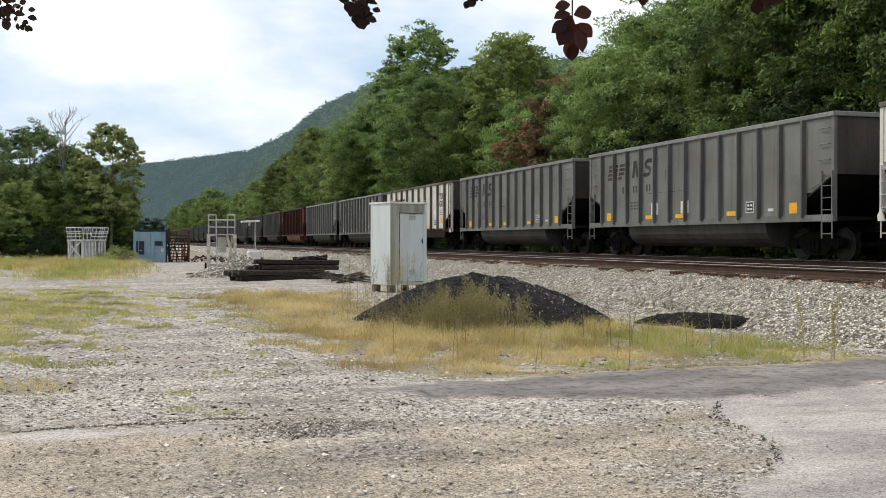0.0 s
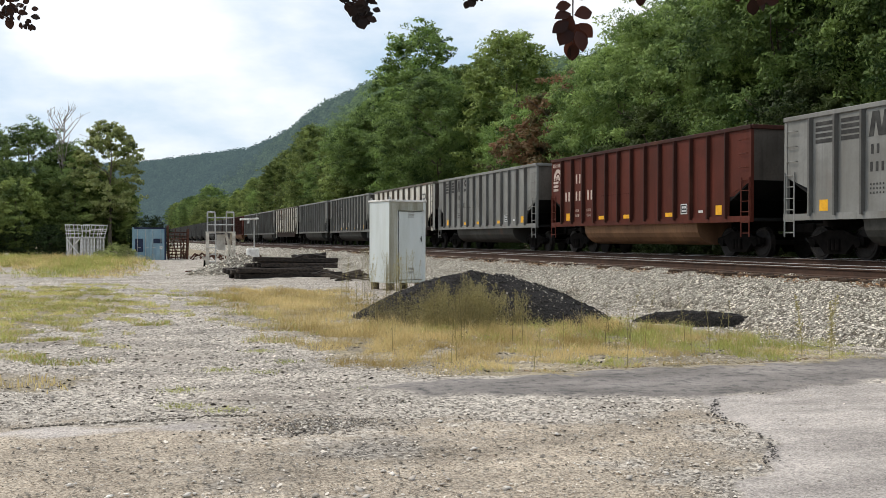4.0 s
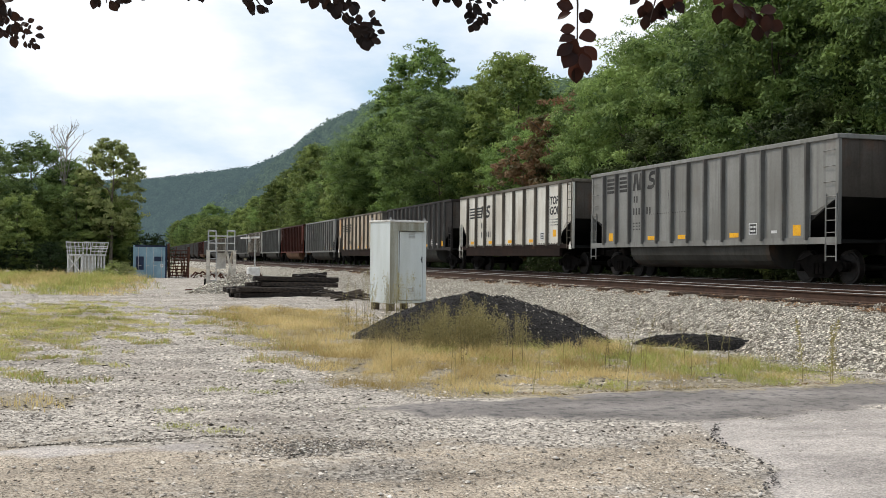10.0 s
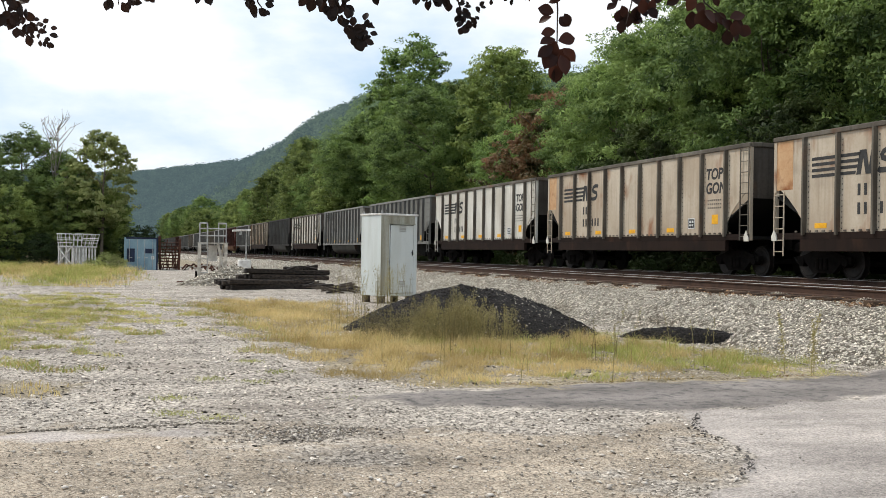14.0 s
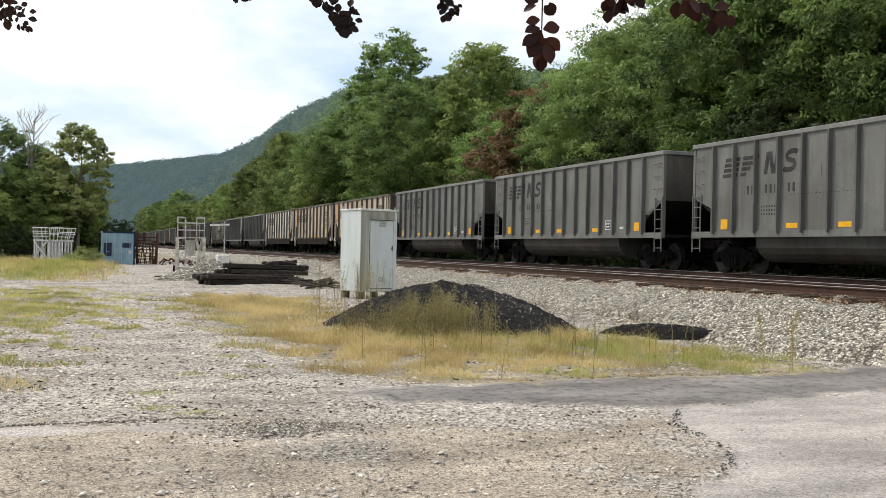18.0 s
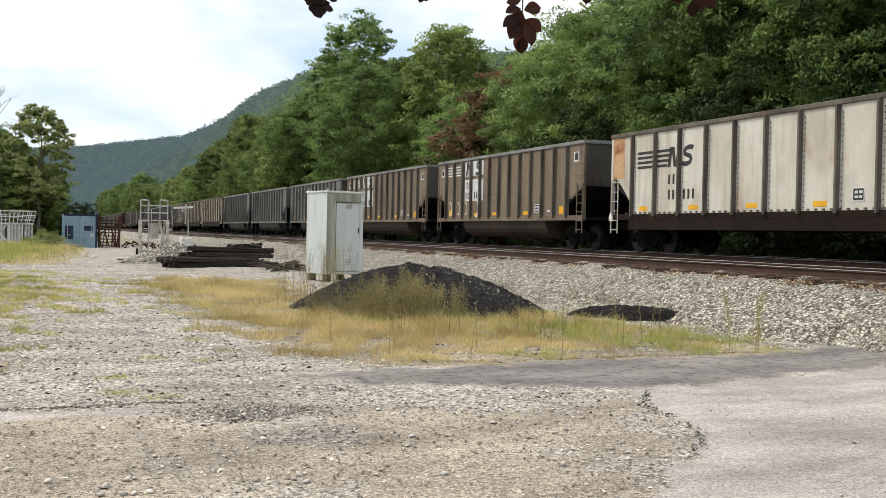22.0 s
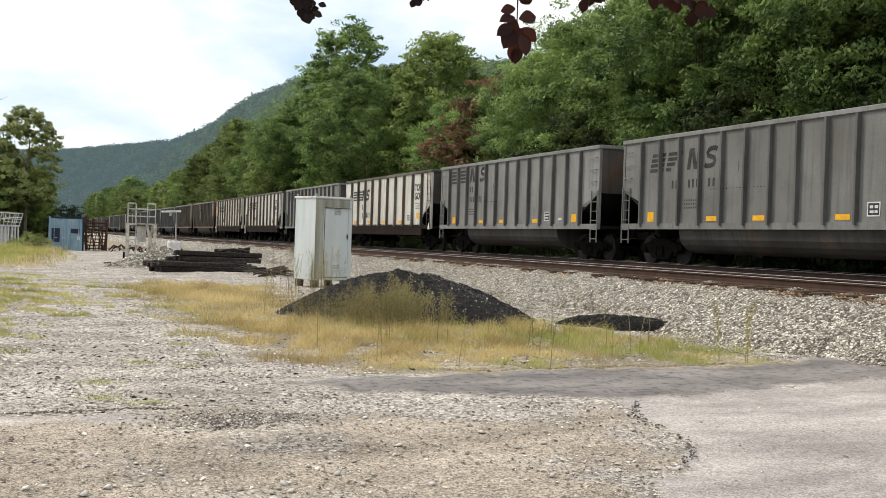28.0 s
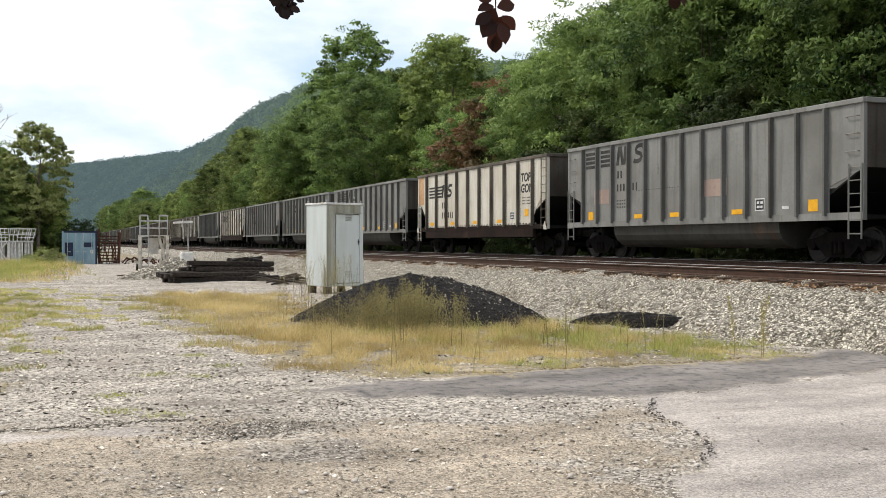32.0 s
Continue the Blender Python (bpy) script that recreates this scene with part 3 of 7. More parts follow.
def ground_material():
    m = bpy.data.materials.new("gravel_yard")
    m.use_nodes = True
    nt = m.node_tree
    n, l = nt.nodes, nt.links
    b = n["Principled BSDF"]
    b.inputs["Roughness"].default_value, b.inputs["Specular IOR Level"].default_value = 0.92, 0.2
    geo = n.new("ShaderNodeNewGeometry")
    cover = n.new("ShaderNodeAttribute")
    cover.attribute_name = "cover"
    sep = n.new("ShaderNodeSeparateColor")
    l.new(cover.outputs["Color"], sep.inputs[0])

    def noise_of(scale, detail=5, lo=0.0, hi=1.0):
        t = n.new("ShaderNodeTexNoise")
        t.inputs["Scale"].default_value, t.inputs["Detail"].default_value = scale, detail
        l.new(geo.outputs["Position"], t.inputs["Vector"])
        r = n.new("ShaderNodeMapRange")
        r.inputs["From Min"].default_value, r.inputs["From Max"].default_value = lo, hi
        l.new(t.outputs[0], r.inputs["Value"])
        return r.outputs[0]

    def blend(fac, a, c):
        t = n.new("ShaderNodeMix")
        t.data_type = "RGBA"
        for i, v in ((0, fac), (6, a), (7, c)):
            if isinstance(v, tuple):
                t.inputs[i].default_value = (*v, 1)
            elif isinstance(v, float):
                t.inputs[i].default_value = v
            else:
                l.new(v, t.inputs[i])
        return t.outputs[2]

    def ramped(mask, wob):
        """A mask's edge, broken up by noise."""
        a = n.new("ShaderNodeMath")
        a.operation = "ADD"
        l.new(mask, a.inputs[0])
        s = n.new("ShaderNodeMath")
        s.operation = "MULTIPLY_ADD"
        s.inputs[1].default_value, s.inputs[2].default_value = wob, -wob / 2
        l.new(noise_of(5.0, 6), s.inputs[0])
        l.new(s.outputs[0], a.inputs[1])
        r = n.new("ShaderNodeMapRange")
        r.interpolation_type = "SMOOTHSTEP"
        r.inputs["From Min"].default_value, r.inputs["From Max"].default_value = 0.3, 0.7
        l.new(a.outputs[0], r.inputs["Value"])
        return r.outputs[0]

    vor = n.new("ShaderNodeTexVoronoi")
    vor.inputs["Scale"].default_value = 38
    l.new(geo.outputs["Position"], vor.inputs["Vector"])
    vsep = n.new("ShaderNodeSeparateColor")
    l.new(vor.outputs["Color"], vsep.inputs[0])
    vor2 = n.new("ShaderNodeTexVoronoi")
    vor2.inputs["Scale"].default_value = 75
    l.new(geo.outputs["Position"], vor2.inputs["Vector"])
    vsep2 = n.new("ShaderNodeSeparateColor")
    l.new(vor2.outputs["Color"], vsep2.inputs[0])
    patch = noise_of(0.35, 5, 0.35, 0.65)
    gravel = blend(patch, (0.37, 0.322, 0.272), (0.68, 0.612, 0.53))
    gravel = blend(noise_of(1.7, 6, 0.45, 0.7), gravel, (0.235, 0.205, 0.178))
    stones = blend(vsep.outputs[0], (0.045, 0.037, 0.030), (0.88, 0.79, 0.68))
    gravel = blend(noise_of(11.0, 5, 0.42, 0.63), gravel, (0.12, 0.104, 0.085))
    gravel = blend(0.62, gravel, stones)
    gravel = blend(noise_of(0.55, 6, 0.55, 0.75), gravel, (0.38, 0.325, 0.275))
    dirt = blend(noise_of(1.2, 6, 0.35, 0.65), (0.30, 0.231, 0.166), (0.51, 0.412, 0.312))
    dirt = blend(noise_of(14.0, 5, 0.42, 0.68), dirt, (0.16, 0.13, 0.095))
    dirt = blend(noise_of(3.2, 6, 0.52, 0.7), dirt, (0.27, 0.222, 0.168))
    dirt = blend(0.5, dirt, blend(vsep2.outputs[0], (0.075, 0.060, 0.046), (0.86, 0.745, 0.60)))
    turf = blend(noise_of(6.0, 6, 0.35, 0.65), (0.34, 0.27, 0.15), (0.15, 0.12, 0.065))
    turf = blend(0.3, turf, stones)
    new_asphalt = blend(noise_of(0.9, 6, 0.35, 0.65), (0.215, 0.188, 0.17), (0.335, 0.295, 0.268))
    new_asphalt = blend(noise_of(9.0, 5, 0.5, 0.72), new_asphalt, (0.09, 0.085, 0.082))
    new_asphalt = blend(0.25, new_asphalt, blend(vsep2.outputs[0], (0.05, 0.05, 0.05), (0.28, 0.27, 0.26)))
    old_asphalt = blend(noise_of(0.7, 6, 0.35, 0.65), (0.39, 0.345, 0.312), (0.55, 0.49, 0.445))
    old_asphalt = blend(noise_of(16.0, 5, 0.46, 0.7), old_asphalt, (0.30, 0.27, 0.25))
    old_asphalt = blend(0.45, old_asphalt, blend(vsep2.outputs[0], (0.14, 0.125, 0.115), (0.78, 0.70, 0.63)))
    col = blend(ramped(cover.outputs["Alpha"], 0.9), gravel, dirt)
    col = blend(ramped(sep.outputs[2], 0.35), col, old_asphalt)
    col = blend(ramped(sep.outputs[1], 0.5), col, new_asphalt)
    col = blend(ramped(sep.outputs[0], 1.7), col, turf)
    # wheel tracks and trodden bands that cross the yard
    mp, band = n.new("ShaderNodeMapping"), n.new("ShaderNodeTexNoise")
    mp.inputs["Scale"].default_value, mp.inputs["Rotation"].default_value = (0.42, 1.15, 1.0), (0, 0, 0.12)
    band.inputs["Scale"].default_value, band.inputs["Detail"].default_value = 1.0, 7
    band.inputs["Roughness"].default_value = 0.62
    l.new(geo.outputs["Position"], mp.inputs["Vector"])
    l.new(mp.outputs[0], band.inputs["Vector"])
    shade = n.new("ShaderNodeMapRange")
    for key, value in (("From Min", 0.34), ("From Max", 0.66), ("To Min", 0.64), ("To Max", 1.20)):
        shade.inputs[key].default_value = value
    l.new(band.outputs[0], shade.inputs["Value"])
    worn = n.new("ShaderNodeVectorMath")
    worn.operation = "SCALE"
    l.new(col, worn.inputs[0])
    l.new(shade.outputs[0], worn.inputs["Scale"])
    l.new(worn.outputs[0], b.inputs["Base Color"])
    bp = n.new("ShaderNodeBump")
    bp.inputs["Strength"].default_value, bp.inputs["Distance"].default_value = 0.5, 0.02
    l.new(vor.outputs["Distance"], bp.inputs["Height"])
    bp.invert = True
    l.new(bp.outputs[0], b.inputs["Normal"])
    return m


def build_ground():
    X, Y = np.meshgrid(GX, GY)
    Z = ground_z(X, Y)
    g, s, o, d = masks(X, Y)
    Z = Z + 0.035 * s - 0.01 * d
    nx, ny = len(GX), len(GY)
    i = np.arange(nx * ny).reshape(ny, nx)
    faces = np.stack([i[:-1, :-1], i[:-1, 1:], i[1:, 1:], i[1:, :-1]], -1).reshape(-1, 4)
    me = mesh_from("ground", np.stack([X, Y, Z], -1).reshape(-1, 3), faces, ground_material(), smooth=True)
    layer = me.attributes.new("cover", "FLOAT_COLOR", "POINT")
    layer.data.foreach_set("color", np.stack([g, s, o, d], -1).reshape(-1).astype(np.float32))
    tagged(new("ground", me), "pale gravel yard with dry grass, dirt and worn asphalt", "ground", kind="structure")


build_ground()

# ---- track bed ----
BED = [(10.7, -0.06), (11.3, 0.29), (12.15, RAIL_Z - 0.36), (12.7, RAIL_Z - 0.255), (13.3, RAIL_Z - 0.205), (16.4, RAIL_Z - 0.23), (17.2, RAIL_Z - 0.28), (18.0, RAIL_Z - 0.22), (21.4, RAIL_Z - 0.22), (22.2, 0.75), (24.0, 0.45)]


def bed_z(x):
    return np.interp(x, [p[0] for p in BED], [p[1] for p in BED])


def build_bed():
    xs = np.concatenate([np.arange(10.7, 13.0, 0.15), np.arange(13.0, 24.1, 0.6)])
    ys = graded((-60, 0, 4), (0, 45, 0.3), (45, 120, 1.5), (120, 900, 20))
    X, Y = np.meshgrid(xs, ys)
    Z = bed_z(X) + 0.05 * wave(X, Y, 1.7, 21) * np.clip((Y + 5) / 10, 0, 1) * (X < 13.2)
    X = X + (X < 11.2) * 0.25 * wave(X, Y, 3.5, 22)
    i = np.arange(X.size).reshape(X.shape)
    faces = np.stack([i[:-1, :-1], i[:-1, 1:], i[1:, 1:], i[1:, :-1]], -1).reshape(-1, 4)
    # the bed beyond x 17.3 takes the darker stone
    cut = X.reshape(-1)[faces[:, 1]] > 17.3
    for name, pick, material, label in (("track_ballast", ~cut, M["ballast"], "raised bank of pale crushed-stone ballast under the empty track"), ("main_track_ballast", cut, M["darkbed"], "dark crushed stone under the main track")):
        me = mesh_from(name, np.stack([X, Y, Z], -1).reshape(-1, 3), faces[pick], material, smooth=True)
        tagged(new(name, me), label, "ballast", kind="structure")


build_bed()

RAIL_OUTLINE = [(-0.07, 0), (0.07, 0), (0.07, 0.012), (0.012, 0.035), (0.012, 0.13), (0.036, 0.145), (0.036, 0.172), (-0.036, 0.172), (-0.036, 0.145), (-0.012, 0.13), (-0.012, 0.035), (-0.07, 0.012)]


def build_track(name, x, label, lo, hi):
    track = thing(name, label, "railway track", pose(x, 0, RAIL_Z - 0.18), kind="structure")
    for side in (-0.754, 0.754):
        rail = part("rail", prism(bmesh.new(), [(a + side, b) for a, b in RAIL_OUTLINE], "y", -60, 900), M["rail"], track)
        part("rail_head", boxed(side - 0.026, side + 0.026, -60, 900, 0.1725, 0.18), M["railhead"], rail, "polished running surface")
    tie = mesh_of(boxed(-1.3, 1.3, -0.115, 0.115, -0.17, 0.0, bevel=0.015), "tie", M["tie"])
    plate = mesh_of(boxed(-0.19, 0.19, -0.09, 0.09, 0.0, 0.016), "tie_plate", M["rust"])
    y = lo
    while y < hi:
        part("tie", tie, None, track, at=pose(random.uniform(-0.07, 0.07), y + random.uniform(-0.03, 0.03), random.uniform(-0.012, 0.004), 0, 0, random.uniform(-1.2, 1.2)))
        y += 0.55
    bm = bmesh.new()
    while y < 300:
        box(bm, -1.3, 1.3, y - 0.115, y + 0.115, -0.17, 0.0)
        y += 0.55
    tagged(part("far_ties", bm, M["tie"], track), kind="stuff")


build_track("track_near", NEAR_TRACK, "empty rusty track on dark timber ties in pale ballast", 4.0, 110.0)
build_track("track_far", FAR_TRACK, "main track with polished rails under the coal train", 8.0, 110.0)


# ---- loose stones ----
def scatter(name, pts, sizes, material, label, category, squash=0.65, sides=8):
    """Many small angular stones in one mesh."""
    n = len(pts)
    base = np.array([(1, 0, 0), (0.2, 0.9, 0.1), (-0.9, 0.3, 0), (-0.3, -0.95, 0.05), (0.15, 0.1, 0.9), (0.05, -0.1, -0.7)])
    tri = np.array([(0, 1, 4), (1, 2, 4), (2, 3, 4), (3, 0, 4), (1, 0, 5), (2, 1, 5), (3, 2, 5), (0, 3, 5)])[:sides]
    jit = RNG.uniform(0.65, 1.35, (n, 6, 3)) * base
    jit[:, :, 2] *= squash
    a = RNG.uniform(0, 6.283, n)
    c, s = np.cos(a)[:, None], np.sin(a)[:, None]
    x, y, z = jit[..., 0], jit[..., 1], jit[..., 2]
    tilt = RNG.uniform(-0.5, 0.5, n)[:, None]
    z2 = z + tilt * x
    v = np.stack([x * c - y * s, x * s + y * c, z2], -1) * np.asarray(sizes)[:, None, None] + np.asarray(pts)[:, None, :]
    f = (tri[None] + (np.arange(n) * 6)[:, None, None]).reshape(-1, 3)
    me = mesh_from(name, v.reshape(-1, 3), f, material)
    return tagged(new(name, me), label, category, kind="stuff")


def stone_mat(name, lo, hi, rough=0.9):
    """Stones, each of its own shade."""
    m = mat(name, hi, rough, second=lo, scale=9, fine=70, bump=0.3)
    nt = m.node_tree
    n, l = nt.nodes, nt.links
    geo, ramp = n.new("ShaderNodeNewGeometry"), n.new("ShaderNodeValToRGB")
    ramp.color_ramp.elements[0].color, ramp.color_ramp.elements[1].color = (*lo, 1), (*hi, 1)
    for at, f in ((0.4, 0.16), (0.75, 0.5)):
        mid = ramp.color_ramp.elements.new(at)
        mid.color = (*[(1 - f) * a + f * b for a, b in zip(lo, hi)], 1)
    l.new(geo.outputs["Random Per Island"], ramp.inputs[0])
    mix = n.new("ShaderNodeMix")
    mix.data_type = "RGBA"
    mix.inputs[0].default_value = 0.85
    b = n["Principled BSDF"]
    old = b.inputs["Base Color"].links[0].from_socket
    l.new(old, mix.inputs[6])
    l.new(ramp.outputs[0], mix.inputs[7])
    l.new(mix.outputs[2], b.inputs["Base Color"])
    return m


BALLAST_STONES = stone_mat("ballast_stones", (0.14, 0.113, 0.082), (0.97, 0.91, 0.78))
YARD_STONES = stone_mat("yard_stones", (0.065, 0.052, 0.042), (0.90, 0.81, 0.70))
PEBBLES = stone_mat("dirt_pebbles", (0.055, 0.046, 0.036), (0.50, 0.44, 0.36))
RUSTY_STONES = stone_mat("rusty_stones", (0.06, 0.032, 0.018), (0.42, 0.25, 0.13))


def build_stones():
    n = 105000
    y = 6 + 75 * RNG.random(n) ** 1.7
    x = RNG.uniform(9.9, 13.4, n)
    x = np.where(RNG.random(n) < 0.12, RNG.uniform(13.4, 18.2, n), x)
    z = np.maximum(bed_z(x), -0.01) + 0.05 * wave(x, y, 1.7, 21) * (x < 13.2)
    x = np.where(x < 11.2, x + 0.25 * wave(x, y, 3.5, 22), x)
    scatter("ballast_stones", np.stack([x, y, z + 0.01], -1), RNG.uniform(0.010, 0.025, n) * np.clip(0.8 + y / 90, 0.9, 1.5), BALLAST_STONES, "loose pale angular ballast stones on the bank", "stones", squash=0.6)
    n = 9000
    y = 6 + 60 * RNG.random(n) ** 1.7
    x = np.where(RNG.random(n) < 0.6, RNG.uniform(12.45, 13.4, n), RNG.uniform(13.3, 15.6, n))
    scatter("rusty_stones", np.stack([x, y, bed_z(x) + 0.015], -1), RNG.uniform(0.015, 0.042, n), RUSTY_STONES, "rust-stained ballast stones between the ties", "stones", squash=0.8, sides=4)
    n = 270000
    y = 4.6 + 42 * RNG.random(n) ** 2.2
    x = RNG.uniform(-0.30, 0.95, n) * (y + 3) + 0.5
    ok = x < 10.9
    x, y = x[ok], y[ok]
    g, s, o, d = masks(x, y)
    keep = RNG.random(len(x)) > np.clip(1.6 * s + 1.4 * o + 0.55 * d + 0.4 * g, 0, 0.985)
    x, y, d = x[keep], y[keep], d[keep]
    size = (RNG.gamma(2.2, 0.0036, len(x)) * np.clip(0.4 + y / 15, 0.5, 1.8)).clip(0.003, 0.04)
    soil = RNG.random(len(x)) < 0.22 + 0.6 * d
    at = np.stack([x, y, ground_z(x, y) + 0.002], -1)
    scatter("dirt_pebbles", at[soil], size[soil] * 0.8, PEBBLES, "small dark pebbles pressed into the dirt", "gravel", squash=0.7, sides=4)
    scatter("yard_gravel", at[~soil], size[~soil], YARD_STONES, "loose mixed gravel strewn over the yard", "gravel", squash=0.55, sides=4)

    # chips of bark, wood and dark stone trodden into the yard
    n = 5200
    y = 7.2 + 11 * RNG.random(n) ** 1.5
    x = RNG.uniform(-0.28, 0.62, n) * (y + 1)
    g, s, o, d = masks(x, y)
    keep = (s + o < 0.3) & (RNG.random(n) < 0.10 + 0.9 * (wave(x, y, 0.8, 27) + wave(x, y, 2.0, 28) > 0.35))
    x, y = x[keep], y[keep]
    size = RNG.gamma(2.0, 0.0075, len(x)).clip(0.005, 0.045) * np.clip((y - 4) / 7, 0.4, 1.1)
    scatter("bark_chips", np.stack([x, y, ground_z(x, y) + 0.003], -1), size, stone_mat("bark_chip", (0.020, 0.016, 0.013), (0.15, 0.118, 0.09)), "dark chips of bark and stone strewn over the gravel", "chips", squash=0.28)
    n = 3600
    y = 6.0 + 16 * RNG.random(n) ** 1.4
    x = RNG.uniform(-0.28, 0.75, n) * (y + 1)
    g, s, o, d = masks(x, y)
    keep = (s + o < 0.25) & (RNG.random(n) < 0.25 + 0.75 * (wave(x, y, 1.1, 37) > 0.2))
    x, y = x[keep], y[keep]
    scatter("pale_pebbles", np.stack([x, y, ground_z(x, y) + 0.003], -1), RNG.gamma(2.2, 0.0075, len(x)).clip(0.006, 0.042), stone_mat("pale_pebble", (0.36, 0.31, 0.26), (0.95, 0.88, 0.79)), "pale flat pebbles lying in the yard", "stones", squash=0.4)

    n = 1500
    x, y = 1.62 + RNG.normal(0, 0.33, n), 8.62 + RNG.normal(0, 0.17, n)
    scatter("pebble_patch", np.stack([x, y, ground_z(x, y) + 0.002], -1), RNG.gamma(2.4, 0.0042, n).clip(0.004, 0.022), YARD_STONES, "small spill of coarse mixed pebbles in the yard", "gravel", squash=0.6)
    n = 700
    x, y = RNG.uniform(-0.9, 1.2, n), 9.28 + RNG.normal(0, 0.03, n)
    scatter("rut_edge", np.stack([x, y + 0.04 * wave(x, y, 0.9, 66), ground_z(x, y) + 0.001], -1), RNG.gamma(2.0, 0.005, n).clip(0.003, 0.02), PEBBLES, "dark dirt crumbs along a wheel rut", "gravel", squash=0.4)

    # broken edges of the old asphalt and of the lane
    line = [(5.75, 8.75), (5.3, 8.15), (5.15, 7.7), (5.02, 6.9), (4.7, 6.35), (4.5, 6.15)]
    verge = [(3.0, 9.98), (3.6, 9.75), (4.5, 9.35), (5.62, 8.9), (6.9, 9.15), (8.3, 9.42), (10.4, 9.92)]
    crumbs = []
    for way, n, wide in ((line, 260, 0.03), (verge, 420, 0.08)):
        k = np.sort(RNG.random(n)) * (len(way) - 1.001)
        i = k.astype(int)
        q = np.array(way)
        crumbs.append(q[i] + (q[i + 1] - q[i]) * (k - i)[:, None] + RNG.normal(0, wide, (n, 2)))
    xy = np.concatenate(crumbs)
    scatter("asphalt_crumbs", np.column_stack([xy, ground_z(xy[:, 0], xy[:, 1]) + 0.012]), RNG.gamma(2.0, 0.0038, len(xy)).clip(0.003, 0.018), stone_mat("asphalt_crumb", (0.05, 0.045, 0.042), (0.24, 0.22, 0.20)), "dark crumbs along the broken asphalt edge", "asphalt crumbs")


build_stones()


# ---- plants ----
def leaf_cards(centres, outs, size, droop=0.25):
    """Bent four-cornered leaves at the given centres, facing roughly along outs."""
    n = len(centres)
    nor = outs + RNG.normal(0, 0.75, (n, 3)) + (0, 0, 0.35)
    nor /= np.linalg.norm(nor, axis=1, keepdims=True) + 1e-9
    t = np.cross(nor, RNG.normal(0, 1, (n, 3)))
    t /= np.linalg.norm(t, axis=1, keepdims=True) + 1e-9
    b = np.cross(nor, t)
    s = (size * RNG.uniform(0.55, 1.35, n))[:, None]
    w = s * RNG.uniform(0.5, 0.8, n)[:, None]
    v = np.stack([centres - t * s, centres + b * w * 0.7 - nor * s * droop, centres + t * s, centres - b * w * 0.7 - nor * s * droop], 1)
    return v.reshape(-1, 3), (np.arange(n * 4).reshape(n, 4)[:, [0, 1, 2, 0, 2, 3]]).reshape(-1, 3)


def crown_points(height, spread, base, lumps, per, rng, top=0.5, blunt=2.2):
    """Leaf places in a lumpy crown: boughs in a shell, each a clump of sprays."""
    pts, outs = [], []
    mid = (base + height) / 2
    half = (height - base) / 2
    for _ in range(lumps):
        u = rng.uniform(-1, 1)
        a = rng.uniform(0, 6.283)
        ring = math.sqrt(max(0.0, 1 - abs(u) ** blunt)) * (1.0 if u < top else 0.85)
        rad = spread * ring * rng.uniform(0.45, 1.0) ** 0.6
        c = np.array([rad * math.cos(a), rad * math.sin(a), mid + u * half * 0.94])
        r = rng.uniform(0.10, 0.23) * spread + 0.12
        for _s in range(4):
            cc = c + rng.normal(0, r * 0.55, 3)
            k = per // 4
            d = rng.normal(0, 1, (k, 3))
            d /= np.linalg.norm(d, axis=1, keepdims=True)
            p = cc + d * (r * 0.62 * rng.uniform(0.25, 1.0, (k, 1)) ** 0.5) * (1, 1, 0.5)
            pts.append(p)
            outs.append(d * 0.8 + (c - (0, 0, mid)) / (np.linalg.norm(c - (0, 0, mid)) + 0.1) * 0.6)
    return np.concatenate(pts), np.concatenate(outs)


def tapered(bm, pts, r0, r1, sides=7):
    """A limb through points, thinning from r0 to r1."""
    rings = []
    for i, p in enumerate(pts):
        f = i / (len(pts) - 1)
        r = r0 + (r1 - r0) * f
        way = (Vector(pts[min(i + 1, len(pts) - 1)]) - Vector(pts[max(i - 1, 0)])).normalized()
        q = way.to_track_quat("Z", "Y")
        rings.append([bm.verts.new(Vector(p) + q @ Vector((r * math.cos(6.283 * k / sides), r * math.sin(6.283 * k / sides), 0))) for k in range(sides)])
    for a, b in zip(rings, rings[1:]):
        for k in range(sides):
            bm.faces.new((a[k], a[(k + 1) % sides], b[(k + 1) % sides], b[k]))
    bm.faces.new(rings[-1])
    return bm


def trunk_mesh(height, base, spread, rng, material, thick, limbs=9):
    bm = bmesh.new()
    lean = rng.normal(0, 0.03, 2)
    spine = [(lean[0] * z + rng.normal(0, 0.08), lean[1] * z + rng.normal(0, 0.08), z) for z in np.linspace(-0.3, height * 0.86, 8)]
    tapered(bm, spine, thick, thick * 0.15)
    for i in range(limbs):
        z0 = base * 0.8 + (height * 0.75 - base * 0.8) * (i + 0.5) / limbs
        a = rng.uniform(0, 6.283)
        reach = spread * rng.uniform(0.5, 0.85)
        start = np.array([lean[0] * z0, lean[1] * z0, z0])
        pts = [tuple(start + np.array([math.cos(a) * reach * f, math.sin(a) * reach * f, reach * 0.65 * f ** 0.8]) + rng.normal(0, 0.1, 3) * f) for f in (0, 0.35, 0.7, 1.0)]
        tapered(bm, pts, thick * 0.38 * (1 - i / (limbs * 1.6)), 0.02, 5)
    return mesh_of(bm, "trunk", material, smooth=True)


def tree_kind(seed, height, spread, base, lumps, per, size, material, thick=0.22, bark="bark", top=0.5, blunt=2.2):
    """Trunk and crown meshes of one kind of tree."""
    rng = np.random.default_rng(seed)
    p, o = crown_points(height, spread, base, lumps, per, rng, top, blunt)
    v, f = leaf_cards(p, o, size)
    return trunk_mesh(height, base, spread, rng, M[bark], thick), mesh_from("crown", v, f, material)


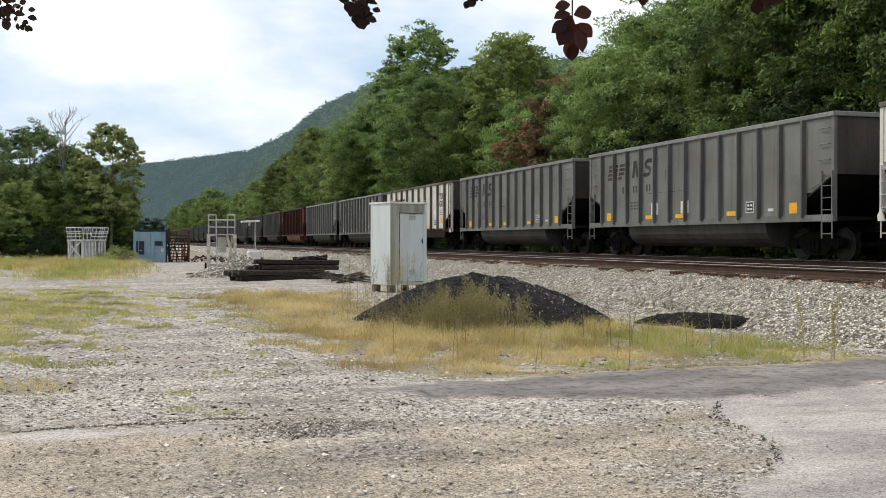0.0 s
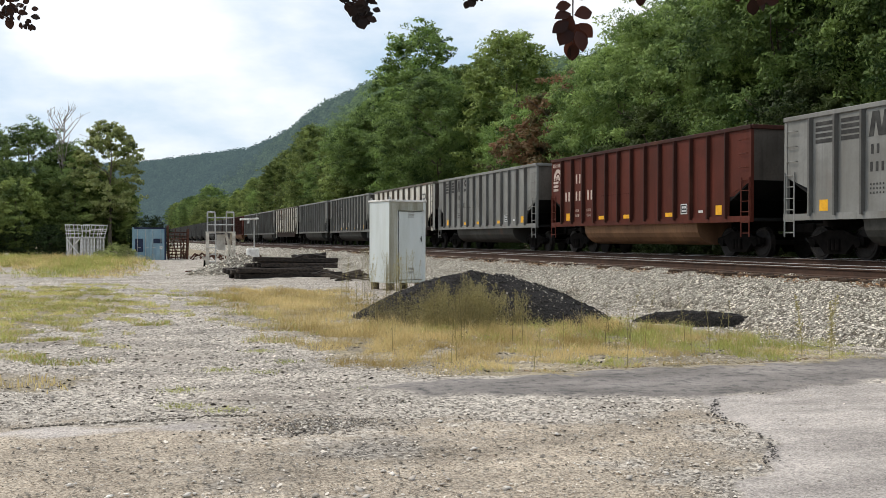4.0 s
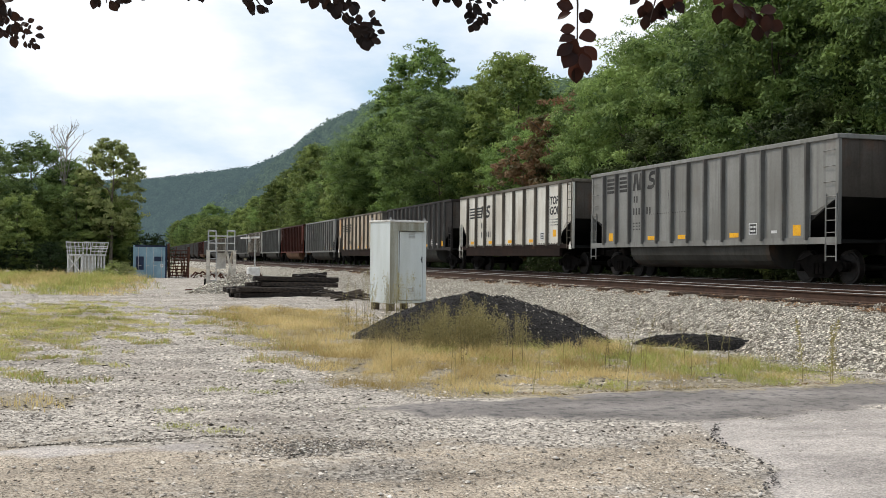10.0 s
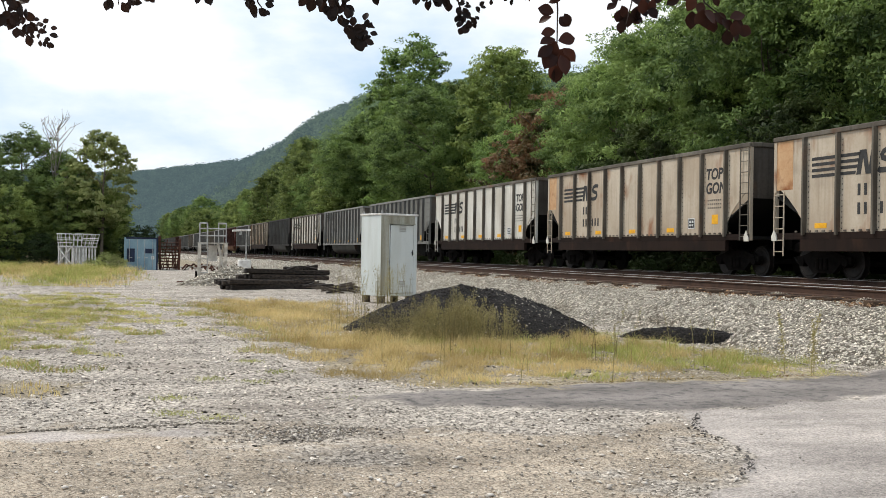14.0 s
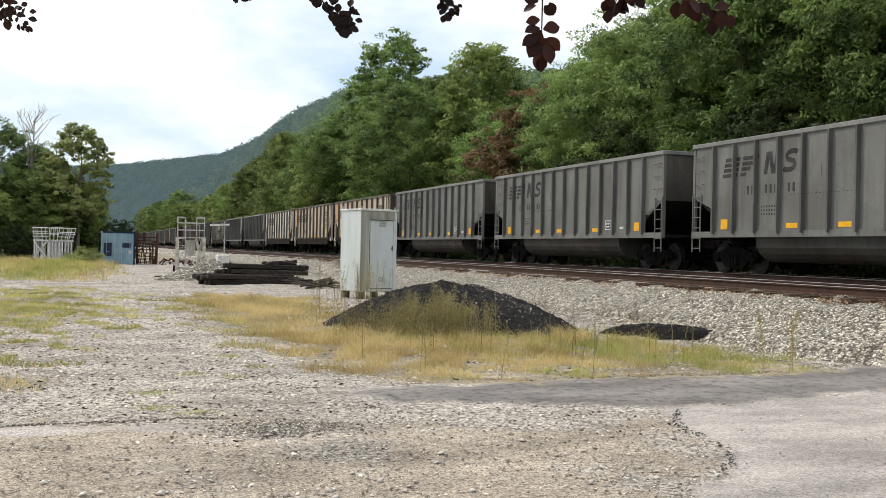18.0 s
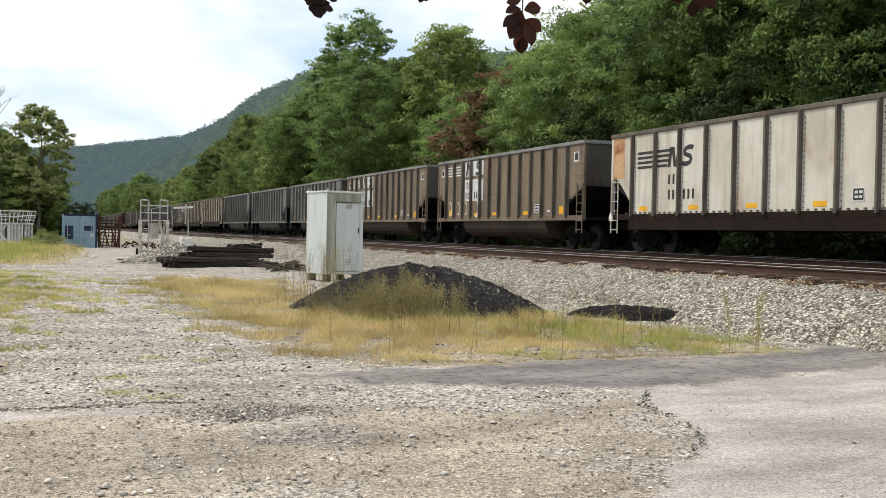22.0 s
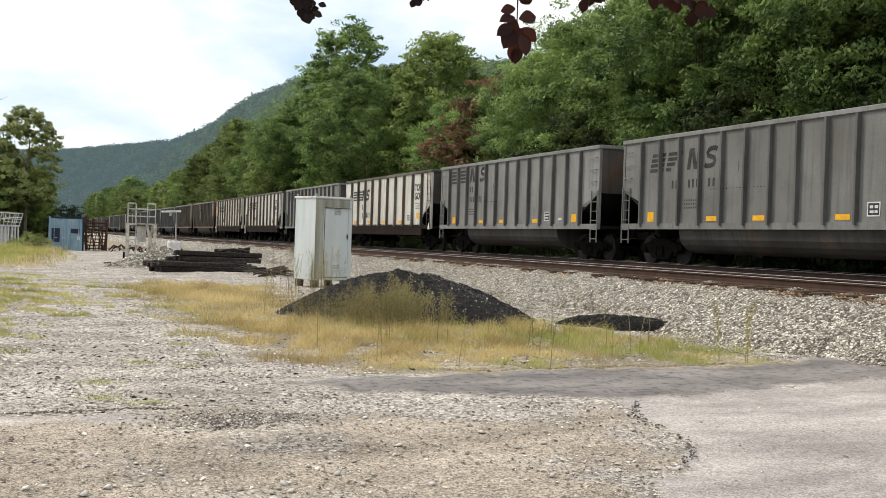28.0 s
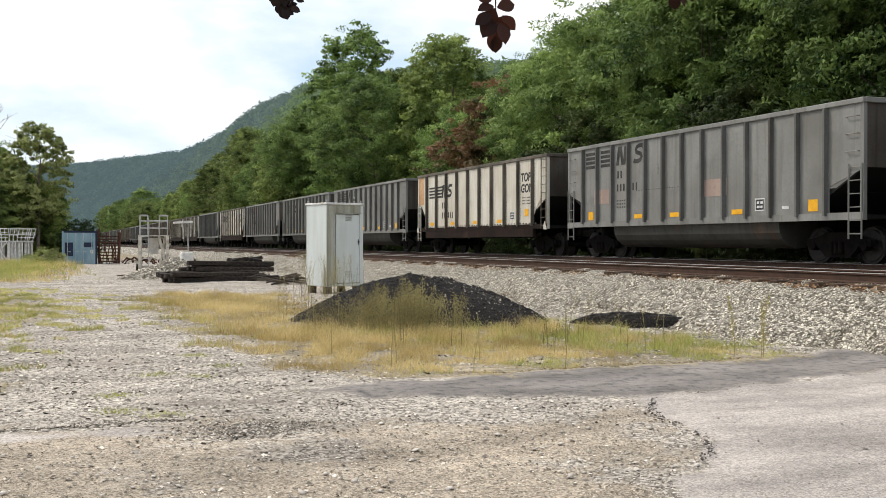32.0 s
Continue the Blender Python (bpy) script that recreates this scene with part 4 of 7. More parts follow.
def plant(kind, x, y, scale=1.0, turn=0.0, name="tree", label="", category="tree", group="", sink=0.0, stretch=1.0):
    ob = thing(name, label, category, pose(x, y, float(ground_z(x, y)) - sink, 0, 0, turn), group)
    for nm, me in zip(("trunk", "crown"), kind):
        c = part(nm, me, None, ob)
        c.scale = (scale, scale, scale * stretch)
    return ob


TREE = dict(
    tall=tree_kind(1, 22.0, 4.7, 2.5, 330, 132, 0.17, M["leaf"], 0.32, top=0.3, blunt=4.0),
    tall_b=tree_kind(2, 20.0, 4.8, 2.0, 320, 132, 0.17, M["leafyellow"], 0.3, blunt=3.5),
    broad=tree_kind(3, 14.0, 5.2, 6.0, 165, 330, 0.100, M["leaf"], 0.26),
    broad_b=tree_kind(4, 13.0, 4.8, 4.4, 160, 330, 0.100, M["leaf"], 0.26),
    light=tree_kind(23, 14.0, 5.0, 5.0, 160, 320, 0.105, M["sunlitleaf"], 0.26),
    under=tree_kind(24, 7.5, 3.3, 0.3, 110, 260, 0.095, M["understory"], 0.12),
    mid=tree_kind(5, 11.0, 3.8, 0.8, 190, 140, 0.14, M["leafyellow"], 0.2),
    narrow=tree_kind(6, 12.0, 2.6, 1.0, 150, 140, 0.13, M["leaf"], 0.18),
    red=tree_kind(7, 8.5, 2.6, 1.0, 85, 110, 0.12, M["leafred"], 0.14),
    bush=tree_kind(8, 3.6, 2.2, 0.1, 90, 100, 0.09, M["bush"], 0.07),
    grove=tree_kind(13, 14.0, 5.2, 1.0, 180, 270, 0.12, M["shadeleaf"], 0.26),
    grove_b=tree_kind(14, 12.5, 4.6, 0.6, 175, 270, 0.12, M["shadeleaf"], 0.24),
    scrub=tree_kind(15, 3.2, 2.2, 0.1, 90, 110, 0.08, M["leafpale"], 0.06),
    thin=tree_kind(9, 12.0, 2.9, 3.5, 120, 100, 0.16, M["leafpale"], 0.2),
)
WOODS = "woods behind the tracks"
HILLSIDE_TREES = [
    # kind, x, y, scale, turn, label
    ("tall", 30.3, 103.0, 1.07, 20, "tall leafy green sycamore behind the train"),
    ("tall_b", 34.0, 116.0, 0.92, 140, "tall leafy green tree with yellowing boughs"),
    ("tall_b", 36.1, 106.0, 0.95, 260, "tall leafy green tree behind the train"),
    ("broad", 29.0, 92.0, 1.15, 75, ""),
    ("broad", 30.5, 121.0, 1.25, 205, ""),
    ("tall_b", 32.0, 131.0, 0.9, 300, ""),
    ("broad_b", 34.5, 143.0, 1.3, 33, ""),
    ("tall_b", 38.0, 156.0, 0.95, 120, ""),
    ("tall_b", 36.5, 197.0, 1.12, 44, "tall leafy green tree with yellowing boughs"),
    ("tall", 39.0, 213.0, 1.05, 190, "tall leafy green tree far behind the train"),
    ("tall_b", 38.8, 240.0, 1.05, 100, "tall leafy green tree far behind the train"),
    ("tall_b", 35.5, 176.0, 0.92, 300, "tall leafy green tree far behind the train"),
    ("tall_b", 40.5, 268.0, 1.0, 20, "tall leafy green tree far behind the train"),
    ("tall_b", 34.0, 86.0, 0.96, 200, "tall leafy green tree behind the train"),
    ("narrow", 31.0, 76.0, 1.0, 10, ""),
    ("broad_b", 30.0, 70.5, 0.86, 130, ""),
    ("red", 27.0, 66.0, 1.1, 40, "small rust-red tree behind the train"),
    ("red", 28.6, 62.8, 1.4, 140, "brown-red turning tree among green trees"),
    ("light", 30.5, 58.0, 0.92, 60, ""),
    ("light", 29.5, 52.0, 1.0, 250, ""),
    ("light", 31.5, 47.5, 1.12, 310, ""),
    ("light", 33.0, 43.0, 1.15, 90, ""),
    ("broad_b", 29.0, 40.0, 1.08, 15, ""),
    ("broad", 31.0, 35.5, 1.2, 160, ""),
    ("broad", 33.0, 31.0, 1.2, 220, ""),
    ("broad_b", 29.5, 28.0, 1.1, 70, ""),
    ("broad", 31.0, 22.0, 1.2, 280, ""),
    ("broad", 34.0, 16.0, 1.2, 5, ""),
]
PLAIN = {"light": "leafy green tree with sunlit-pale leaves", "under": "small shaded olive-green tree", "tall": "tall leafy green tree", "tall_b": "tall tree with yellowing leaves", "broad": "broad leafy green tree", "broad_b": "dense leafy green tree", "mid": "bushy yellow-green tree", "grove": "broad dark green tree", "grove_b": "dense dark green tree", "scrub": "low yellow-green bush", "narrow": "narrow leafy green tree", "red": "small rust-red tree", "bush": "low leafy green bush", "thin": "thin-crowned tree with pale yellow-green leaves"}


def build_woods():
    for kind, x, y, s, turn, label in HILLSIDE_TREES:
        plant(TREE[kind], x, y, s, turn, label=label or PLAIN[kind] + " on the slope behind the train", group=WOODS, sink=0.2)
    rng = random.Random(5)
    rows = []
    for y in np.arange(118, 330, 8.5):
        rows.append((29 + rng.uniform(-1, 2) + 0.02 * y, y + rng.uniform(-3, 3), rng.uniform(1.0, 1.35)))
    for y in np.arange(335, 560, 9.0):
        rows.append((29 + rng.uniform(-1, 3), y + rng.uniform(-3, 3), rng.uniform(1.0, 1.4)))
    for y in np.arange(20, 300, 8.0):
        rows.append((39 + rng.uniform(-2, 3) + 0.03 * y, y + rng.uniform(-3, 3), rng.uniform(0.9, 1.15)))
    for y in np.arange(40, 420, 13.0):
        rows.append((54 + rng.uniform(-3, 4) + 0.05 * y, y + rng.uniform(-3, 3), rng.uniform(0.9, 1.2)))
    for x, y, s in rows:
        kind = rng.choice(["broad", "broad_b", "narrow", "broad", "broad_b"] if y < 115 else ["mid", "tall_b", "mid", "broad"])
        s *= 0.72 if kind == "tall_b" else 1.0
        plant(TREE[kind], x, y, s, rng.uniform(0, 360), label=PLAIN[kind] + " on the slope behind the train", group=WOODS, sink=0.2)
    # added small trees, coloured dark to stand in for shade under the crowns
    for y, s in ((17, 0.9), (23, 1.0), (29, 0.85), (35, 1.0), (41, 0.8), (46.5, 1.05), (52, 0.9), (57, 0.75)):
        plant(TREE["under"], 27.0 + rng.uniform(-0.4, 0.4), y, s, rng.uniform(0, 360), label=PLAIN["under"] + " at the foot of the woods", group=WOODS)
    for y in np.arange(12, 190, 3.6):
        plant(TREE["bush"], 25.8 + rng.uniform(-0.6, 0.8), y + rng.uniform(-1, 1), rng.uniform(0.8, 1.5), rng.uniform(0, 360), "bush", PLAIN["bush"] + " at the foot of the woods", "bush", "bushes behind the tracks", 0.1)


build_woods()
GROVE = "grove beside the yard"


def build_grove():
    spec = [("grove_b", -7.6, 99, 0.95, 30), ("grove", -12.5, 101, 0.88, 100), ("grove_b", -18, 98, 0.92, 200), ("grove", -25, 99, 0.9, 40), ("grove_b", -4.4, 98, 0.8, 90), ("mid", -8.2, 92, 0.62, 10), ("grove_b", -1.6, 101, 0.64, 70), ("mid", -0.6, 97, 0.66, 150), ("narrow", -3.0, 97, 0.62, 250), ("mid", -3.6, 94.5, 0.66, 20), ("grove", -34, 101, 0.95, 10), ("mid", -13.0, 92, 0.6, 80), ("broad_b", -45, 98, 0.95, 10), ("mid", -5.2, 100, 0.8, 200), ("narrow", 0.6, 100, 0.55, 300)]
    for kind, x, y, s, turn in spec:
        plant(TREE[kind], x, y, s, turn, label=PLAIN[kind] + " in a dark grove beside the yard", group=GROVE)
    plant(TREE["thin"], -0.75, 94.5, 0.98, 60, label="thin-crowned tree with pale leaves rising above the grove", group=GROVE)
    rng = np.random.default_rng(31)
    bm = bmesh.new()
    tapered(bm, [(0, 0, -0.2), (0.1, 0, 4), (-0.1, 0.1, 8), (0.15, 0, 13.2)], 0.16, 0.02)
    for i in range(26):
        z = rng.uniform(6, 12.6)
        a = rng.uniform(0, 6.283)
        r = (13.6 - z) * rng.uniform(0.25, 0.55) + 0.4
        p0 = np.array([0, 0, z])
        p1 = p0 + (math.cos(a) * r * 0.5, math.sin(a) * r * 0.5, r * 0.6)
        p2 = p0 + (math.cos(a) * r, math.sin(a) * r * 1.0, r * 1.25)
        tapered(bm, [tuple(p0), tuple(p1), tuple(p2)], 0.055, 0.012, 5)
        for k in range(3):
            q = p1 + (p2 - p1) * rng.uniform(0, 1)
            tapered(bm, [tuple(q), tuple(q + rng.normal(0, 0.35, 3) + (0, 0, 0.45))], 0.02, 0.008, 4)
    dead = thing("bare_tree", "bare dead tree with pale leafless branches", "tree", pose(-4.7, 97.5, 0), GROVE)
    part("trunk", bm, M["palebark"], dead)
    for x, y, s in ((0.45, 77, 0.33), (-0.3, 79.5, 0.36), (-1.4, 82, 0.22), (-5.5, 90, 0.7), (-11, 90, 0.8), (-16, 90, 0.8), (2.6, 92, 0.9), (-8.5, 91, 0.7)):
        plant(TREE["scrub" if y < 84 else "bush"], x, y, s, x * 40, "bush", "low yellow-green bush at the edge of the yard", "bush", "bushes beside the yard")


build_grove()


# ---- hills that close the valley ----
RIDGE = [(62, 330, 70), (40, 380, 66), (31, 430, 64), (24.3, 490, 79), (20, 570, 90), (14.1, 700, 103), (12.6, 793, 107), (11.2, 900, 113), (10, 1000, 112), (8.9, 1190, 115), (7, 1500, 122), (4, 1800, 136), (1.65, 2000, 139), (-3, 2200, 140), (-15, 2300, 138), (-35, 2200, 130)]
FOOT = [55, 75, 95, 120, 150, 200, 238, 275, 310, 370, 480, 800, 1100, 1300, 1400, 1300]


def build_hills():
    az = np.array([r[0] for r in RIDGE], float)[::-1]
    dist, high, foot = (np.array(v, float)[::-1] for v in ([r[1] for r in RIDGE], [r[2] for r in RIDGE], FOOT))
    U = np.concatenate([np.arange(-35, -4, 2.0), np.arange(-4, 26, 0.25), np.arange(26, 62.1, 1.0)])
    V = np.linspace(0, 1, 26)
    d1, h1, d0 = np.interp(U, az, dist), np.interp(U, az, high), np.interp(U, az, foot)

    def place(u, v):
        dd, hh, ff = np.interp(u, az, dist), np.interp(u, az, high), np.interp(u, az, foot)
        r = ff + (dd - ff) * v
        a = np.radians(u)
        x, y = r * np.sin(a), r * np.cos(a)
        lump = wave(x, y, 130, 41) * 5 * v * (1 - v) * 2
        z = -2 + hh * (0.35 * v + 0.65 * v * v * (3 - 2 * v)) + lump
        return x, y, z

    UU, VV = np.meshgrid(U, V)
    X, Y, Z = place(UU, VV)
    # the far side falls away behind the ridge
    back = np.radians(U)
    X = np.vstack([X, (d1 * 1.4) * np.sin(back)])
    Y = np.vstack([Y, (d1 * 1.4) * np.cos(back)])
    Z = np.vstack([Z, h1 * 0.3])
    i = np.arange(X.size).reshape(X.shape)
    faces = np.stack([i[:-1, :-1], i[:-1, 1:], i[1:, 1:], i[1:, :-1]], -1).reshape(-1, 4)
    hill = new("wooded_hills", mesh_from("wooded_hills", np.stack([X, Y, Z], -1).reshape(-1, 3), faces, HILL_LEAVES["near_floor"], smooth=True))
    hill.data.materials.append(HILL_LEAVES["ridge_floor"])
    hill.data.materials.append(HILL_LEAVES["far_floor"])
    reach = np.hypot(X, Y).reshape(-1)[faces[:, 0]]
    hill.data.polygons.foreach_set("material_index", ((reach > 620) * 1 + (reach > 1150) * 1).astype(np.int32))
    tagged(hill, "long wooded ridge closing the valley, hazy in the distance", "hills", kind="structure")
    rng = np.random.default_rng(51)
    n = 7000
    u = rng.uniform(-6, 34, n)
    v = rng.random(n) ** 0.75
    ridge = rng.random(n) < 0.25
    v = np.where(ridge, rng.uniform(0.96, 1.0, n), v)
    x, y, z = place(u, v)
    far = np.hypot(x, y)
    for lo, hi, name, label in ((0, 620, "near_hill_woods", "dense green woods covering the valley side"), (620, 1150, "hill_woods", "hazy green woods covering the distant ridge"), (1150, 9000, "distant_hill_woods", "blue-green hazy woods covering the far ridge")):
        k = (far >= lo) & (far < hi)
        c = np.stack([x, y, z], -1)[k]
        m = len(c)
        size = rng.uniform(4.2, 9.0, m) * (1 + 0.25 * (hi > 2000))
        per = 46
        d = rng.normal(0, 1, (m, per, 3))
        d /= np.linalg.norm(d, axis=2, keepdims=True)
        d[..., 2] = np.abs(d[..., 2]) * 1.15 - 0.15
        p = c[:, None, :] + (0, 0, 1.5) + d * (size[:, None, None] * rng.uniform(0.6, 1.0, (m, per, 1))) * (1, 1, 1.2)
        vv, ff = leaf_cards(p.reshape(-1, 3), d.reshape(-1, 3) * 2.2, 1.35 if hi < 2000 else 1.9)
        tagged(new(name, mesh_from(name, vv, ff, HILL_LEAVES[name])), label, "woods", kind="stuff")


def hazed(name, dark, light, haze_glow, amount):
    """Far backdrop leaves; the valley's haze is put in as a faint bluish emission."""
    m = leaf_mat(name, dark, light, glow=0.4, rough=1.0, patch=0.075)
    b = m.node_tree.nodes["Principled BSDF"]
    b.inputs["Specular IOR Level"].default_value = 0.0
    b.inputs["Emission Color"].default_value, b.inputs["Emission Strength"].default_value = (*haze_glow, 1), amount
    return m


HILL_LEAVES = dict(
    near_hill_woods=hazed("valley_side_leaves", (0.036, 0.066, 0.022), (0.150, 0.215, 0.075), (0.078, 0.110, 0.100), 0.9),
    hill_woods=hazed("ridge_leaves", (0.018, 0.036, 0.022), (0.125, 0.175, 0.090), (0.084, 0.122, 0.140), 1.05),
    # the three floors: haze in the emission, woodland shade in the darker colour
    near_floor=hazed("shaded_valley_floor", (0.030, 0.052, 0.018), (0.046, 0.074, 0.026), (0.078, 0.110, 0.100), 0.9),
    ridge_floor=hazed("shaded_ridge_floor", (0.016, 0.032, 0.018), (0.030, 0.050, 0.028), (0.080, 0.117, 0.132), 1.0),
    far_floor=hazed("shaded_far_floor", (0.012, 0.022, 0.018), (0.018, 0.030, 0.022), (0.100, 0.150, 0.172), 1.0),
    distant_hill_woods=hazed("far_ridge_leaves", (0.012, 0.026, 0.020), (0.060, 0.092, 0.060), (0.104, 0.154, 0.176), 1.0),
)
build_hills()


# ---- grass and weeds ----
def blades(name, pts, heights, material, label, width=0.006, lean=0.35):
    """Bent grass blades in one mesh."""
    n = len(pts)
    a = RNG.uniform(0, 6.283, n)
    side = np.stack([np.cos(a), np.sin(a), np.zeros(n)], -1)
    b = RNG.uniform(0, 6.283, n)
    tip = np.stack([np.cos(b), np.sin(b), np.zeros(n)], -1) * (RNG.random(n) * lean)[:, None]
    h = np.asarray(heights)[:, None]
    w = width * RNG.uniform(0.7, 1.6, n)[:, None]
    up = np.array([0, 0, 1.0])
    v = np.stack([pts - side * w, pts + side * w, pts + up * h * 0.6 + tip * h * 0.45 + side * w * 0.6, pts + up * h * 0.6 + tip * h * 0.45 - side * w * 0.6, pts + up * h * 0.97 + tip * h * 1.3], 1)
    k = (np.arange(n) * 5)[:, None, None]
    f = (np.array([(0, 1, 2), (0, 2, 3), (3, 2, 4)])[None] + k).reshape(-1, 3)
    return tagged(new(name, mesh_from(name, v.reshape(-1, 3), f, material)), label, "grass", kind="stuff")


def grow(poly, n, hlo, hhi, rough=0.5, clump=0.0, thin=0.0, seed=1):
    p = np.array(poly)
    x = RNG.uniform(p[:, 0].min() - 1, p[:, 0].max() + 1, n)
    y = RNG.uniform(p[:, 1].min() - 1, p[:, 1].max() + 1, n)
    d = inside(poly, x, y) + rough * wave(x, y, 2.2, 11) + 0.4 * rough * wave(x, y, 0.6, seed)
    keep = (d > 0) & (RNG.random(n) < np.clip(d / 0.8, 0.15, 1)) & (wave(x, y, 0.9, seed + 5) > -1 + thin)
    x, y, d = x[keep], y[keep], d[keep]
    h = RNG.uniform(hlo, hhi, len(x)) * np.clip(0.45 + d * 0.7, 0.45, 1) * (0.85 + 0.25 * wave(x, y, 1.5, seed + 9))
    return np.stack([x, y, ground_z(x, y)], -1), h


def build_grass():
    p, h = grow(GRASS_MOUND, 150000, 0.07, 0.28, seed=61, thin=0.62)
    bare = inside([(6.2, 11.9), (6.5, 11.4), (7.9, 11.4), (8.2, 11.8), (7.5, 12.3), (6.6, 12.2)], p[:, 0], p[:, 1]) + 0.15 * wave(p[:, 0], p[:, 1], 0.5, 33) > RNG.uniform(-0.2, 0.25, len(p))
    p, h = p[~bare], h[~bare]
    h = h * np.clip(0.75 + 0.5 * wave(p[:, 0], p[:, 1], 0.55, 91), 0.3, 1.5) * np.clip(0.55 + (p[:, 1] - 11.5) * 0.16, 0.5, 1.15)
    green = wave(p[:, 0], p[:, 1], 2.6, 71) + 0.5 * RNG.normal(0, 1, len(p)) + (p[:, 0] - 6.3) * 0.30 > 0.55
    blades("dry_grass", p[~green], h[~green], M["grass"], "dry straw-yellow grass round the asphalt heap", 0.0026, 1.6)
    blades("green_grass", p[green], h[green] * 0.9, M["greengrass"], "yellow-green grass beside the lane", 0.0026, 1.6)
    p, h = grow(GRASS_YELLOW, 80000, 0.05, 0.22, rough=0.9, seed=62, thin=0.55)
    green = RNG.random(len(p)) < np.clip((3.6 - p[:, 0]) * 0.4, 0.05, 0.8)
    blades("dry_grass", p[~green], h[~green], M["grass"], "orange-yellow dry grass in the gravel yard", 0.0038, 1.0)
    blades("green_grass", p[green], h[green] * 0.7, M["greengrass"], "sparse green grass in the gravel", 0.0038, 1.2)
    p, h = grow(GRASS_LEFT, 190000, 0.03, 0.12, rough=2.2, seed=63, thin=0.7)
    green = RNG.random(len(p)) < 0.65
    blades("dry_grass", p[~green], h[~green], M["grass"], "low dry grass in the gravel yard", 0.0035, 1.5)
    blades("green_grass", p[green], h[green], M["greengrass"], "low green grass in the gravel yard", 0.0035, 1.5)
    p, h = grow(GRASS_FRONT, 5000, 0.05, 0.15, seed=64, thin=0.5)
    blades("dry_grass", p, h, M["grass"], "low tufts of dry grass in the gravel")
    p, h = grow(GRASS_FIELD, 70000, 0.15, 0.45, rough=2.0, seed=65)
    green = wave(p[:, 0], p[:, 1], 5.0, 73) + 0.6 * RNG.normal(0, 1, len(p)) > -0.15
    h = h * np.clip(0.5 + (p[:, 1] - 42) * 0.03, 0.4, 1.6)
    blades("field_grass", p[~green], h[~green], M["grass"], "tall pale-yellow grass in front of the grove", 0.009, 1.0)
    blades("field_grass", p[green], h[green], M["greengrass"], "pale green grass in front of the grove", 0.009, 1.0)
    # fallen leaves along the lane
    k = 420
    x = RNG.uniform(4.6, 9.3, k)
    y = 11.22 + 0.05 * np.maximum(x - 7.5, 0) ** 1.5 + np.abs(RNG.normal(0, 0.12, k))
    v, f = leaf_cards(np.stack([x, y, ground_z(x, y) + 0.015], -1), np.tile((0, 0, 2.0), (k, 1)), 0.02)
    tagged(new("fallen_leaves", mesh_from("fallen_leaves", v, f, M["leafred"])), "brown fallen leaves along the lane's edge", "leaves", kind="stuff")
    # single tufts in the gravel
    for x, y in ((0.93, 9.55), (2.35, 10.55), (1.15, 12.6), (0.6, 11.0), (2.1, 13.2), (1.65, 12.2), (1.9, 14.6), (0.55, 9.95)):
        k = 160
        q = np.stack([x + RNG.normal(0, 0.11, k), y + RNG.normal(0, 0.10, k), np.zeros(k)], -1)
        blades("grass_tuft", q, RNG.uniform(0.01, 0.05, k), M["greengrass"], "small green tuft of grass in the gravel", 0.0025, 1.6)


build_grass()


def weed(x, y, height, stems, leafy, label, z=None, material="weed", spread=0.045):
    rng = np.random.default_rng(int(x * 1000 + y * 77))
    base = float(ground_z(x, y)) if z is None else z
    ob = thing("tall_weed", label, "weed", pose(x, y, base), "weeds")
    for s in range(stems):
        a, lean = rng.uniform(0, 6.283), rng.uniform(0.02, 0.2)
        h = height * rng.uniform(0.65, 1.05)
        off = rng.normal(0, 0.05 + 0.02 * stems, 2)
        pts = [(off[0] + math.cos(a) * lean * h * f * f, off[1] + math.sin(a) * lean * h * f * f, h * f) for f in (0, 0.3, 0.65, 1)]
        stem = part("stem", tapered(bmesh.new(), pts, 0.006, 0.002, 4), M["weed"], ob)
        n = int(leafy * h)
        if n:
            f = rng.uniform(0.15, 1.0, n)
            c = np.stack([off[0] + math.cos(a) * lean * h * f * f, off[1] + math.sin(a) * lean * h * f * f, h * f], -1) + rng.normal(0, spread, (n, 3)) * (1.25 - f)[:, None]
            v, fc = leaf_cards(c, rng.normal(0, 1, (n, 3)), 0.016)
            part("leaves", mesh_from("leaves", v, fc, M[material]), None, stem)


